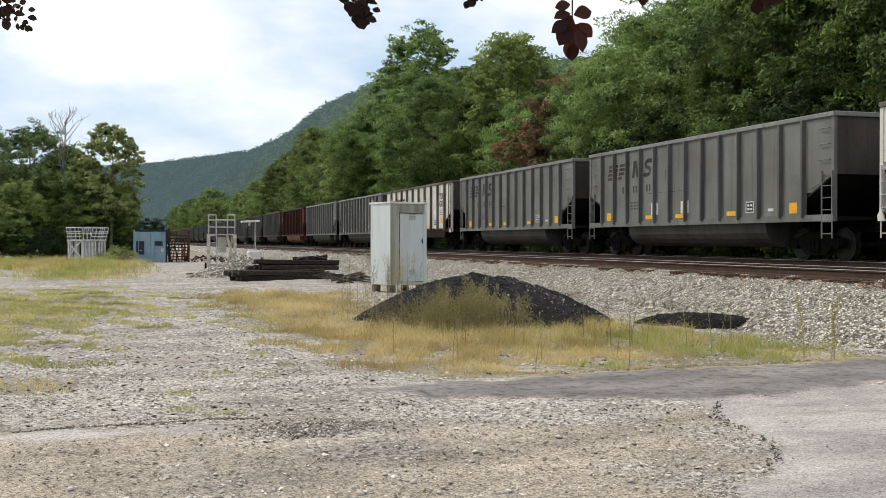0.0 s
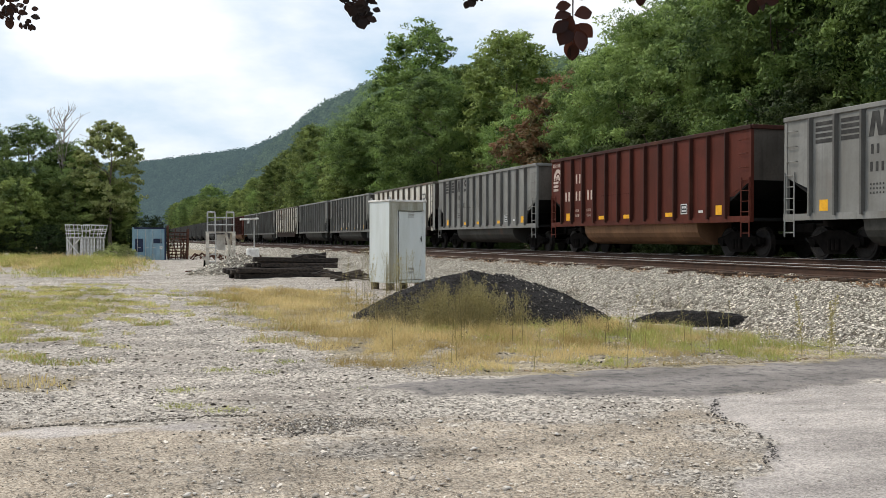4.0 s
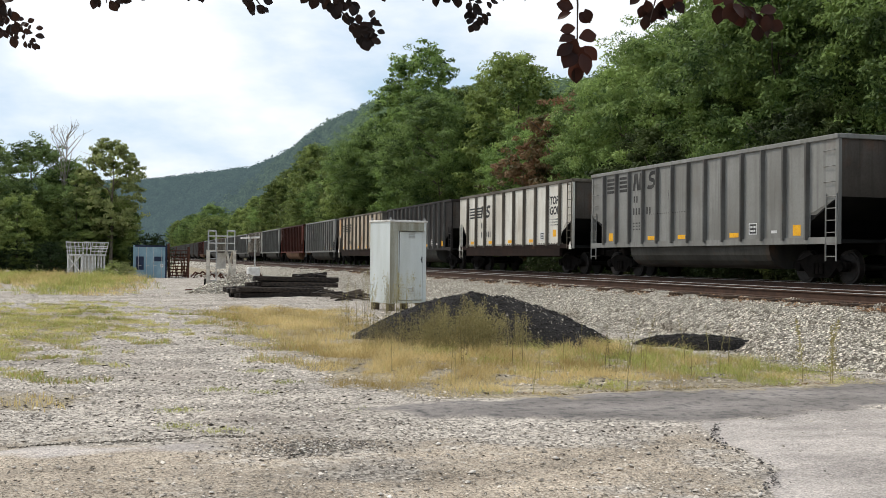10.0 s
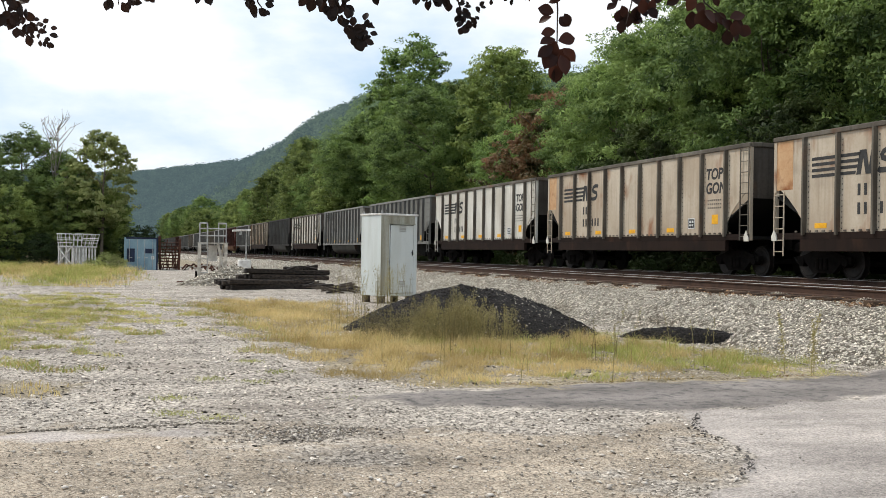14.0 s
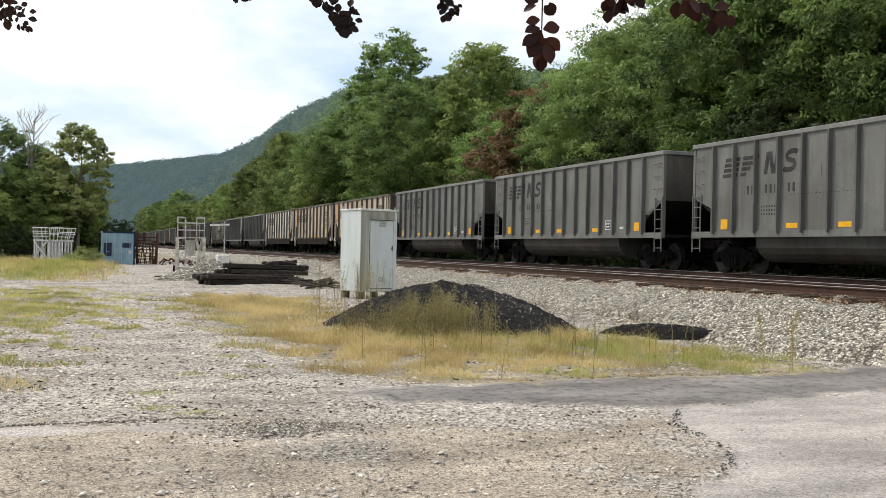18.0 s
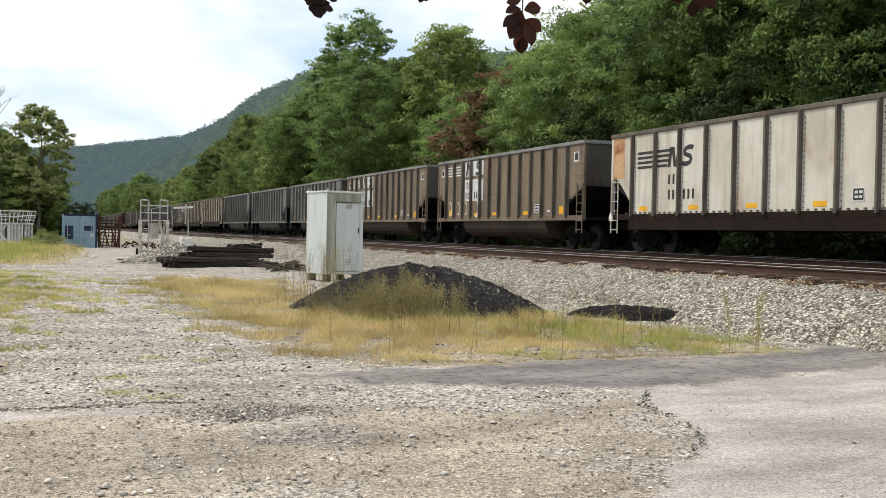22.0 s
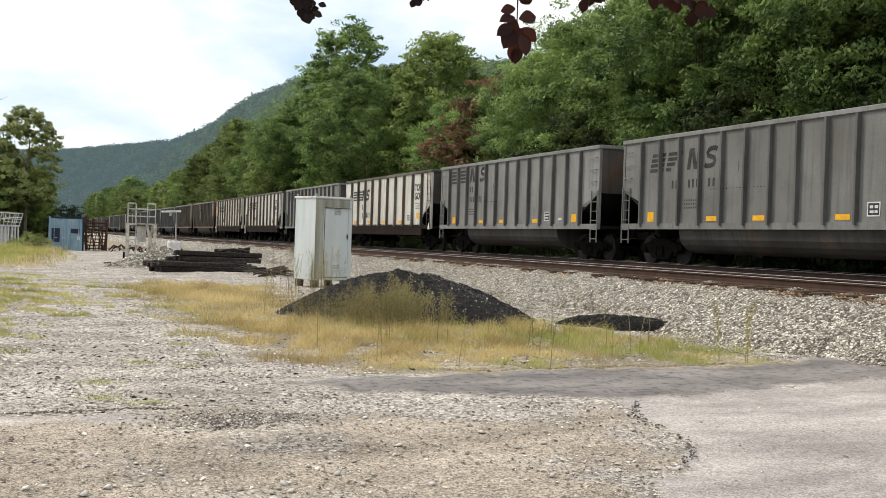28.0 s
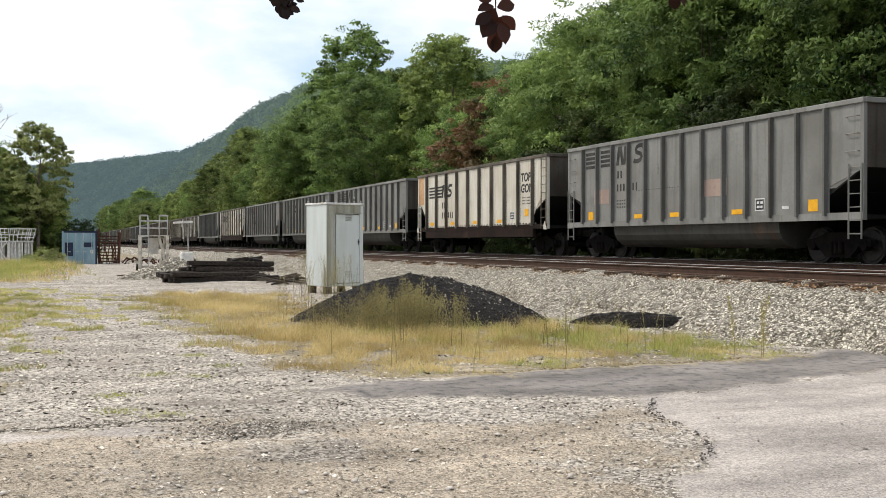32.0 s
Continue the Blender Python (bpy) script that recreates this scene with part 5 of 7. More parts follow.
def build_weeds():
    weed(9.15, 11.62, 1.1, 3, 260, "tall thin weed with seed heads beside the lane")
    weed(6.05, 11.4, 1.0, 1, 50, "tall bare weed stalk at the grass edge")
    weed(4.86, 11.5, 0.8, 1, 40, "tall bare weed stalk at the grass edge")
    for i in range(34):
        x, y = 6.05 + RNG.normal(0, 0.42), 17.3 + RNG.normal(0, 0.3)
        weed(x, y, RNG.uniform(0.55, 1.05) * (1 - 0.25 * abs(x - 6.05)), 4, 210, "bushy olive weeds growing before the asphalt heap", spread=0.11)
    for i in range(12):
        x, y = 4.75 + RNG.normal(0, 0.3), 17.8 + RNG.normal(0, 0.3)
        weed(x, y, RNG.uniform(0.4, 0.7), 3, 120, "bushy olive weeds growing before the asphalt heap", spread=0.09)
    for i in range(26):
        x = RNG.uniform(3.6, 9.0)
        weed(x, 12.2 + RNG.random() * 3.5, RNG.uniform(0.55, 0.95), 1, 35, "thin dry weed stalk in the grass")
    for i in range(9):
        weed(7.55 + RNG.normal(0, 0.35), 28.6 + RNG.normal(0, 0.5), RNG.uniform(0.9, 1.7), 3, 95, "tall olive weed in front of the metal cabinet", spread=0.10)
    for x, y in ((4.9, 21.6), (5.6, 22.6), (6.2, 24.2), (4.5, 20.4), (7.4, 30.5), (7.8, 31.0), (6.5, 27.0)):
        weed(x, y, RNG.uniform(1.0, 1.5), 2, 60, "tall olive weed in front of the metal cabinet")


build_weeds()


# ---- yard things ----
def heap_profile(r, flat):
    """Height over a heap, 1 at the middle and 0 at its foot; flat heaps are trodden down."""
    return np.clip(1 - r ** 3.2, 0, 1) ** 0.9 if flat else np.clip(1 - r ** 1.75, 0, 1) ** 1.1


def build_mound(name, x, y, rx, ry, h, label, seed, turn=0.0, peak=0.0, flat=False):
    """A heap of asphalt millings with slumped flanks."""
    def surface(R, A):
        edge = 1 + 0.10 * np.sin(2 * A + seed) + 0.07 * np.sin(5 * A + 2 * seed)
        X, Y = R * np.cos(A) * edge * rx, R * np.sin(A) * edge * ry
        Z = h * heap_profile(R, flat) + 0.022 * h * wave(X, Y, 0.8, seed) * (1 - R * R) + 0.022 * wave(X, Y, 0.3, seed + 1) * (1 - R ** 3) - 0.05 * R ** 6
        return X + peak * (1 - R) ** 1.2, Y, Z

    R, A = np.meshgrid(np.linspace(0, 1, 26), np.linspace(0, 2 * math.pi, 64, endpoint=False))
    X, Y, Z = surface(R, A)
    i = np.arange(X.size).reshape(X.shape)
    j = np.roll(i, -1, 0)
    f = np.stack([i[:, :-1], i[:, 1:], j[:, 1:], j[:, :-1]], -1).reshape(-1, 4)
    ob = tagged(new(name, mesh_from(name, np.stack([X, Y, Z], -1).reshape(-1, 3), f, M["asphaltpile"], smooth=True)), label, "asphalt heap")
    ob.matrix_basis = pose(x, y, float(ground_z(x, y)), 0, 0, turn)
    n = 5200
    rr, aa = np.sqrt(RNG.random(n)), RNG.uniform(0, 6.283, n)
    px, py, pz = surface(rr, aa)
    pz = pz + 0.004
    spill = np.exp(-(((px - 0.36 * rx) / (0.30 * rx)) ** 2 + ((py + 0.45 * ry) / (0.4 * ry)) ** 2))
    dark = (RNG.random(n) > 0.025 + 0.5 * spill) | (h < 0.5)
    for sel, nm, material, lo, hi in ((dark, "rubble", LUMPS, 0.010, 0.034), (~dark, "pale_rubble", YARD_STONES, 0.009, 0.026)):
        s = scatter(nm, np.stack([px, py, pz], -1)[sel], RNG.uniform(lo, hi, sel.sum()), material, "", "")
        for key in ("label", "category"):
            if key in s:
                del s[key]
        s.parent = ob
    return ob


LUMPS = stone_mat("asphalt_lumps", (0.010, 0.009, 0.0085), (0.065, 0.057, 0.052))
build_mound("asphalt_heap", 7.1, 19.3, 2.62, 1.75, 0.90, "black heap of crushed asphalt beside the ballast", 3, turn=-24, peak=-0.2)
build_mound("low_asphalt_heap", 10.5, 16.75, 1.2, 0.6, 0.24, "low flat heap of black crushed asphalt", 8, turn=-38, flat=True)


def build_cabinet():
    W, Dp, H = 1.36, 1.21, 2.60
    ob = thing("signal_cabinet", "tall pale grey steel signal cabinet with streaked paint, standing on blocks", "signal cabinet", pose(8.45, 31.12, 0.0, 0, 0, 17))
    z0 = 0.25
    shell = part("shell", boxed(-W / 2, W / 2, -Dp / 2, Dp / 2, z0, z0 + H - 0.06, bevel=0.012), M["box"], ob)
    bm = boxed(-W / 2 - 0.03, W / 2 + 0.03, -Dp / 2 - 0.03, Dp / 2 + 0.03, z0 + H - 0.06, z0 + H, bevel=0.01)
    part("roof", bm, M["whitepaint"], ob, "flat white overhanging roof cap")
    for x in (-W / 2 + 0.05, W / 2 - 0.05):
        for y in (-Dp / 2 + 0.05, Dp / 2 - 0.05):
            bm = bmesh.new()
            box(bm, x - 0.035, x + 0.035, y - 0.008, y + 0.008, z0 + H, z0 + H + 0.05)
            rod(bm, (x, y - 0.008, z0 + H + 0.05), (x, y + 0.008, z0 + H + 0.05), 0.035, sides=10)
            part("lifting_lug", bm, M["galv"], ob)
    f = -Dp / 2
    part("weather_streak", boxed(-W / 2 + 0.004, -W / 2 + 0.30, f - 0.004, f, z0 + 0.03, z0 + H - 0.07), M["boxstain"], ob, "panel stained by runoff")
    part("weather_streak", boxed(-W / 2 + 0.30, W / 2 - 0.1, f - 0.004, f, z0 + H - 0.33, z0 + H - 0.07), M["boxstain"], ob, "panel stained by runoff")
    door = part("door", boxed(-W / 2 + 0.34, W / 2 - 0.16, f - 0.035, f, z0 + 0.1, z0 + H - 0.36, bevel=0.01), M["box"], ob, "closed pale grey door")
    part("door_gap", boxed(-W / 2 + 0.325, W / 2 - 0.145, f - 0.012, f - 0.001, z0 + 0.085, z0 + H - 0.345), M["dark"], ob)
    bm = boxed(-W / 2 + 0.30, W / 2 - 0.12, f - 0.09, f, z0 + H - 0.34, z0 + H - 0.32)
    part("drip_hood", bm, M["boxstain"], ob)
    for z in (z0 + 0.30, z0 + H - 0.56):
        for i in range(4):
            bm = boxed(-0.02, 0.22, f - 0.052, f - 0.035, z + i * 0.05, z + i * 0.05 + 0.028, bevel=0.006)
            part("louvre_slat", bm, M["galv"], door)
    bm = rods((((W / 2 - 0.22), f - 0.075, z0 + 1.28), ((W / 2 - 0.22), f - 0.075, z0 + 1.46), 0.014), (((W / 2 - 0.22), f - 0.035, z0 + 1.38), ((W / 2 - 0.22), f - 0.08, z0 + 1.38), 0.02))
    part("handle", bm, M["dark"], door, "dark lever handle")
    for z in (z0 + 0.4, z0 + 1.2, z0 + 1.95):
        part("hinge", rods((((-W / 2 + 0.335), f - 0.03, z), ((-W / 2 + 0.335), f - 0.03, z + 0.1), 0.016)), M["galv"], door)
    for x in (-W / 2 + 0.13, W / 2 - 0.16):
        for y in (-Dp / 2 + 0.15, Dp / 2 - 0.15):
            part("foot", boxed(x - 0.1, x + 0.1, y - 0.1, y + 0.1, -0.06, z0, bevel=0.01), M["wood"], ob, "dark timber block")


build_cabinet()


def build_ties():
    """Old ties stacked beside the yard."""
    rng = random.Random(12)
    at = pose(6.5, 42.0, 0, 0, 0, 15)
    # long switch ties, two courses on the ground and two more set back on them
    for course, (z, rows, shift, back) in enumerate(((0.0, 6, 0.0, 0.0), (0.205, 6, -0.05, 0.05), (0.41, 4, 0.75, 0.45), (0.615, 3, 0.95, 0.5))):
        for i in range(rows):
            ln = rng.uniform(3.6, 4.3) if course < 2 else rng.uniform(3.3, 3.9)
            ob = tagged(new("old_tie", mesh_of(boxed(-ln / 2, ln / 2, -0.115, 0.115, 0.0, 0.19, bevel=0.022), "old_tie", M["old_tie"])), "blackened old switch tie in a loose stack", "railway tie", "stack of old ties")
            ob.matrix_basis = at @ pose(shift + rng.uniform(-0.22, 0.22), back + i * 0.27 + rng.uniform(-0.04, 0.04), z + rng.uniform(0.0, 0.02), rng.uniform(-9, 9), rng.uniform(-1.6, 1.6), rng.uniform(-4, 4))
    for i in range(9):
        ln = rng.uniform(0.3, 0.75)
        bm = prism(bmesh.new(), [(-ln / 2, -0.08), (-ln * 0.1, -0.11), (ln / 2, -0.03), (ln * 0.42, 0.06), (0, 0.1), (-ln * 0.45, 0.07)], "z", 0, rng.uniform(0.06, 0.15))
        ob = tagged(new("tie_splinter", mesh_of(bm, "tie_splinter", M["old_tie"])), "splintered end of an old tie lying on the stack", "timber", "stack of old ties")
        ob.matrix_basis = at @ pose(rng.uniform(0.4, 2.3), 0.6 + rng.uniform(-0.2, 0.9), 0.80 + rng.uniform(-0.02, 0.05), rng.uniform(-15, 15), rng.uniform(-16, 16), rng.uniform(-50, 50))
    for i in range(44):
        x, y = 8.65 + rng.uniform(-0.75, 0.6), 39.8 + rng.uniform(-2.0, 2.2)
        ln = rng.uniform(0.4, 1.3)
        bm = bmesh.new()
        prism(bm, [(-ln / 2, -0.035), (-ln * 0.1, -0.055), (ln / 2, -0.015), (ln * 0.45, 0.03), (0, 0.045), (-ln * 0.45, 0.025)], "z", 0, rng.uniform(0.03, 0.08))
        ob = tagged(new("broken_timber", mesh_of(bm, "broken_timber", M["wood"] if i % 3 else M["old_tie"])), "splintered piece of old railway tie on the gravel", "timber", "broken timbers")
        ob.matrix_basis = pose(x, y, 0.02 + rng.random() * 0.22, rng.uniform(-10, 10), rng.uniform(-14, 14), rng.uniform(-60, 60))
    # a heap of gravel behind the ties
    build_gravel_heap(5.35, 46.6, 2.3, 1.7, 0.95)
    for i in range(3):
        bar = tagged(new("scrap_bar", mesh_of(rods(((-0.5, 0, 0.05), (0.1, 0.06, 0.09), 0.03), ((0.1, 0.06, 0.09), (0.5, 0.0, 0.04), 0.03)), "scrap_bar", M["rust"])), "bent rusty scrap bar lying on the gravel", "scrap metal", "scrap bars")
        bar.matrix_basis = pose(3.5 + 0.7 * i, 49.5 + i * 1.2, 0.01, 0, 0, 20 * i)


def build_gravel_heap(x, y, rx, ry, h):
    r, a = np.linspace(0, 1, 12), np.linspace(0, 2 * math.pi, 36, endpoint=False)
    R, A = np.meshgrid(r, a)
    X, Y = R * np.cos(A) * rx, R * np.sin(A) * ry
    Z = h * (1 - R) ** 0.9 + 0.06 * wave(X, Y, 0.7, 5) * (1 - R) - 0.04 * R
    i = np.arange(X.size).reshape(X.shape)
    j = np.roll(i, -1, 0)
    f = np.stack([i[:, :-1], i[:, 1:], j[:, 1:], j[:, :-1]], -1).reshape(-1, 4)
    ob = tagged(new("gravel_heap", mesh_from("gravel_heap", np.stack([X, Y, Z], -1).reshape(-1, 3), f, M["ballast"])), "pale heap of crushed stone behind the old ties", "gravel heap")
    ob.matrix_basis = pose(x, y, 0)
    n = 1800
    rr, aa = np.sqrt(RNG.random(n)), RNG.uniform(0, 6.283, n)
    s = scatter("rubble", np.stack([rr * np.cos(aa) * rx * 1.1, rr * np.sin(aa) * ry * 1.1, np.maximum(h * (1 - rr) ** 0.9, 0)], -1), RNG.uniform(0.03, 0.07, n), BALLAST_STONES, "", "")
    for key in ("label", "category"):
        if key in s:
            del s[key]
    s.parent = ob
    return ob


build_ties()


def build_platform():
    """Work stand: a timber deck on posts with rails and a ladder."""
    ob = thing("work_stand", "weathered grey work stand with a railed deck and ladder", "work stand", pose(5.5, 58.4, -0.02, 0, 0, -6))
    w, d, h = 1.46, 1.2, 1.98
    for x in (-w / 2, w / 2):
        for y in (-d / 2, d / 2):
            part("leg", boxed(x - 0.085, x + 0.085, y - 0.085, y + 0.085, 0, h, bevel=0.012), M["greywood"], ob)
    for i in range(7):
        part("deck_board", boxed(-w / 2 - 0.1, w / 2 + 0.12, -d / 2 + i * d / 7, -d / 2 + (i + 0.94) * d / 7, h, h + 0.06), M["greywood"], ob)
    for x in (-w / 2, -w / 2 + 0.42, w / 2 - 0.42, w / 2):
        part("rail_post", rods(((x, -d / 2, h), (x, -d / 2, h + 1.15), 0.028)), M["galv"], ob)
        part("rail_post", rods(((x, d / 2, h), (x, d / 2, h + 1.15), 0.028)), M["galv"], ob)
    for y in (-d / 2, d / 2):
        for x0, x1 in ((-w / 2, -w / 2 + 0.42), (w / 2 - 0.42, w / 2)):
            part("top_rail", rods(((x0, y, h + 1.15), (x1, y, h + 1.15), 0.03)), M["galv"], ob)
        for z in (0.45, 0.85):
            part("side_rail", rods(((-w / 2, y, h + z), (w / 2, y, h + z), 0.025)), M["galv"], ob)
    for z in (0.35, 0.75, 1.15, 1.55, 1.95):
        part("rung", rods(((-w / 2, -d / 2 - 0.02, z), (-w / 2 + 0.45, -d / 2 - 0.02, z), 0.022)), M["galv"], ob)
    part("ladder_stile", rods(((-w / 2 + 0.45, -d / 2 - 0.02, 0), (-w / 2 + 0.45, -d / 2 - 0.02, h + 1.0), 0.028)), M["galv"], ob)
    part("brace", rods(((w / 2, -d / 2, 0.1), (w / 2 - 0.45, -d / 2, h), 0.075)), M["greywood"], ob)
    part("brace", rods(((w / 2 - 0.45, d / 2, 0.1), (w / 2 - 0.1, d / 2, h), 0.075)), M["greywood"], ob)
    part("panel", boxed(-0.25, 0.25, d / 2 - 0.02, d / 2, h - 1.0, h - 0.1), M["whitepaint"], ob, "pale board under the deck")
    part("wheel", rods(((-w / 2 - 0.2, -d / 2, 0.22), (-w / 2 - 0.1, -d / 2, 0.22), 0.22), sides=16), M["truck"], ob)
    part("lower_deck", boxed(-w / 2, w / 2, -d / 2, d / 2, 0.2, 0.34), M["greywood"], ob)


build_platform()


def build_lamp_stand():
    ob = thing("lamp_stand", "galvanised pole with a flat pale hood, on a concrete foot", "equipment pole", pose(8.3, 66.5, 0))
    part("foot", boxed(-0.4, 0.4, -0.4, 0.4, 0, 1.0, bevel=0.08), M["whitepaint"], ob, "white painted block")
    part("pole", rods(((0.1, 0, 1.0), (0.1, 0, 2.95), 0.045)), M["galv"], ob)
    part("hood", boxed(-0.65, 0.5, -0.35, 0.35, 2.85, 2.97, bevel=0.02, m=pose(0, 0, 0, 0, -3, 0)), M["whitepaint"], ob, "flat pale hood")
    part("side_flap", boxed(-0.68, -0.62, -0.35, 0.35, 2.55, 2.9, m=pose(0, 0, 0, 0, 8, 0)), M["galv"], ob)


build_lamp_stand()


def build_container():
    ob = thing("shipping_container", "faded blue steel shipping container with dark patched door", "shipping container", pose(2.2, 79.2, -0.14, 0, 0, -2))
    w, h, ln = 2.44, 2.59, 6.06
    bm = boxed(-w / 2 + 0.05, w / 2 - 0.05, 0.06, ln, 0.12, h - 0.04)
    part("body", bm, M["cont"], ob)
    for x in (-w / 2, w / 2):
        s = -1 if x < 0 else 1
        for i in range(22):
            y = 0.2 + i * 0.265
            part("corrugation", boxed(x - 0.05 * s - 0.02, x - 0.05 * s + 0.02, y, y + 0.13, 0.2, h - 0.15), M["cont"], ob)
    for x in (-w / 2, w / 2 - 0.12):
        part("corner_post", boxed(x, x + 0.12, -0.0, 0.14, 0, h, bevel=0.01), M["contdark"] if x > 0 else M["cont"], ob)
    part("header", boxed(-w / 2 + 0.12, w / 2 - 0.12, 0, 0.12, h - 0.12, h), M["contdark"], ob)
    part("sill", boxed(-w / 2 + 0.12, w / 2 - 0.12, 0, 0.12, 0, 0.14), M["cont"], ob)
    for side, x0, x1 in ((0, -w / 2 + 0.13, -0.01), (1, 0.01, w / 2 - 0.13)):
        door = part("door", boxed(x0, x1, 0.02, 0.07, 0.15, h - 0.13, bevel=0.008), M["cont"], ob, "closed blue steel door")
        for z in (0.55, 1.05, 1.55, 2.0):
            part("door_rib", boxed(x0 + 0.05, x1 - 0.05, 0.0, 0.02, z, z + 0.06), M["cont"], door)
        for x in (x0 + 0.25, x1 - 0.25):
            part("lock_rod", rods(((x, -0.02, 0.15), (x, -0.02, h - 0.14), 0.018)), M["galv"], door)
            part("rod_handle", boxed(x - 0.02, x + 0.22, -0.05, -0.03, 1.05, 1.09), M["galv"], door)
    part("dark_patch", boxed(-w / 2 + 0.2, -0.45, -0.012, 0.0, 0.75, 1.75), M["contdark"], ob, "dark blue painted panel")
    part("dark_patch", boxed(0.3, 0.9, -0.012, 0.0, 1.4, 1.75), M["contdark"], ob, "dark blue painted panel")
    part("notice", boxed(0.75, 0.95, -0.016, -0.002, 0.95, 1.2), M["whitemark"], ob, "small white notice")


build_container()


def build_rack():
    """Rusty steel racks and a row of scrap beside the container."""
    ob = thing("steel_rack", "rust-red steel rack holding stacked bars beside the container", "steel rack", pose(4.4, 81.0, -0.1))
    for x in (-0.7, 0.7):
        for y in (0, 1.2):
            part("post", boxed(x - 0.06, x + 0.06, y - 0.06, y + 0.06, 0, 2.75 if x < 0 else 2.5, m=pose(0, 0, 0, 0, 2 * x, 0)), M["rust"], ob)
    for i in range(9):
        z = 0.25 + i * 0.24
        part("crossbar", rods(((-0.7, 0, z), (0.7, 0, z + random.uniform(-0.06, 0.06)), 0.04)), M["rust"], ob)
    for i in range(14):
        x = random.uniform(-0.6, 0.6)
        part("stacked_bar", rods(((x, random.uniform(0.1, 0.9), 0.1), (x + random.uniform(-0.4, 0.4), random.uniform(0.2, 1.0), random.uniform(1.2, 2.5)), 0.035)), M["rust"], ob)
    for i in range(30):
        bar = tagged(new("scrap_piece", mesh_of(rods(((-0.45, 0, 0), (0.0, 0, 0.35), 0.06), ((0.0, 0, 0.35), (0.4, 0, 0), 0.06)), "scrap_piece", M["rust"] if i % 3 else M["greywood"])), "rusty curved scrap piece in a long row", "scrap metal", "row of scrap")
        bar.matrix_basis = pose(5.5 + 0.16 * i, 80 - i * 0.1, random.uniform(-0.05, 0.2), random.uniform(-20, 20), random.uniform(-30, 30), random.uniform(-40, 40))


build_rack()


def build_white_stands():
    """White railed staging beside the grove, one corner towards the yard."""
    ob = thing("staging", "white painted timber staging with railings, in tall grass", "staging", pose(-2.85, 86.6, 0.02, 0, 0, 43))
    w, d, h = 2.45, 1.75, 1.6
    part("deck", boxed(-0.05, w, -0.05, d, h, h + 0.13), M["whitepaint"], ob)
    for y in (0.06, d - 0.1):
        for i in range(8):
            x = 0.06 + i * (w - 0.16) / 7
            part("leg", boxed(x - 0.06, x + 0.06, y - 0.06, y + 0.06, -0.05, h, m=Matrix.Rotation(radians(random.uniform(-1.5, 1.5)), 4, "Y")), M["whitepaint"], ob)
    for x in (0.06, w - 0.1):
        for y in (0.75, 1.4):
            part("leg", boxed(x - 0.055, x + 0.055, y - 0.055, y + 0.055, -0.05, h), M["whitepaint"], ob)
    for a, b in (((-0.07, 0.1, 0.25), (-0.07, d - 0.1, h)), ((-0.07, d - 0.1, 0.25), (-0.07, 0.1, h))):
        part("brace", rods((a, b, 0.045)), M["whitepaint"], ob)
    tall = 1.08
    for y, out in ((0.0, -0.24), (d - 0.05, 0.2)):
        for i in range(7):
            x = 0.03 + i * (w - 0.1) / 6
            part("baluster", rods(((x, y, h + 0.1), (x + 0.02 * i, y + out, h + tall + 0.05 * (i < 2)), 0.028)), M["whitepaint"], ob)
        for f in (0.55, 1.0):
            part("hand_rail", rods(((0, y + out * f, h + tall * f + 0.03), (w + 0.08, y + out * f, h + tall * f), 0.03)), M["whitepaint"], ob)
    for x, out in ((-0.03, -0.12), (w, 0.26)):
        for y in (0.7, 1.4):
            part("baluster", rods(((x, y, h + 0.1), (x + out, y, h + tall), 0.028)), M["whitepaint"], ob)
        for f in (0.35, 0.7, 1.0):
            part("hand_rail", rods(((x + out * f, 0, h + tall * f), (x + out * f, d, h + tall * f), 0.03)), M["whitepaint"], ob)


build_white_stands()


# ---- the coal train ----
# a car's own space: y along the track with +y leading, z from the rail top, -x towards the yard
HALF = BODY / 2
SILL, TOP = 1.17, 3.98
WIDE = 1.6


def side_plate(x0, x1, reach, cut):
    """A side wall; its lower corners are cut away over the end platforms."""
    lo, hi = SILL + 0.06, TOP - 0.12
    out = [(-HALF + reach, lo), (HALF - reach, lo), (HALF - reach, lo + cut * 0.62), (HALF, lo + cut), (HALF, hi), (-HALF, hi), (-HALF, lo + cut), (-HALF + reach, lo + cut * 0.62)]
    return prism(bmesh.new(), out, "x", x0, x1)


def rounded_cut(x0, x1, reach, cut):
    lo, hi = SILL + 0.06, TOP - 0.12
    arc = [(HALF - reach, lo), (HALF - reach * 0.97, lo + cut * 0.22), (HALF - reach * 0.72, lo + cut * 0.52), (HALF - reach * 0.45, lo + cut * 0.78), (HALF - reach * 0.22, lo + cut * 0.95), (HALF, lo + cut)]
    out = arc + [(HALF, hi), (-HALF, hi)] + [(-y, z) for y, z in arc[::-1]]
    return prism(bmesh.new(), out, "x", x0, x1)


def shared(bm, name):
    return mesh_of(bm, name, M["black"])


def with_mat(me, material, cache={}):
    """A copy of a mesh in another paint, made once."""
    key = (me.name, material.name)
    if key not in cache:
        c = me.copy()
        c.materials.clear()
        c.materials.append(material)
        cache[key] = c
    return cache[key]


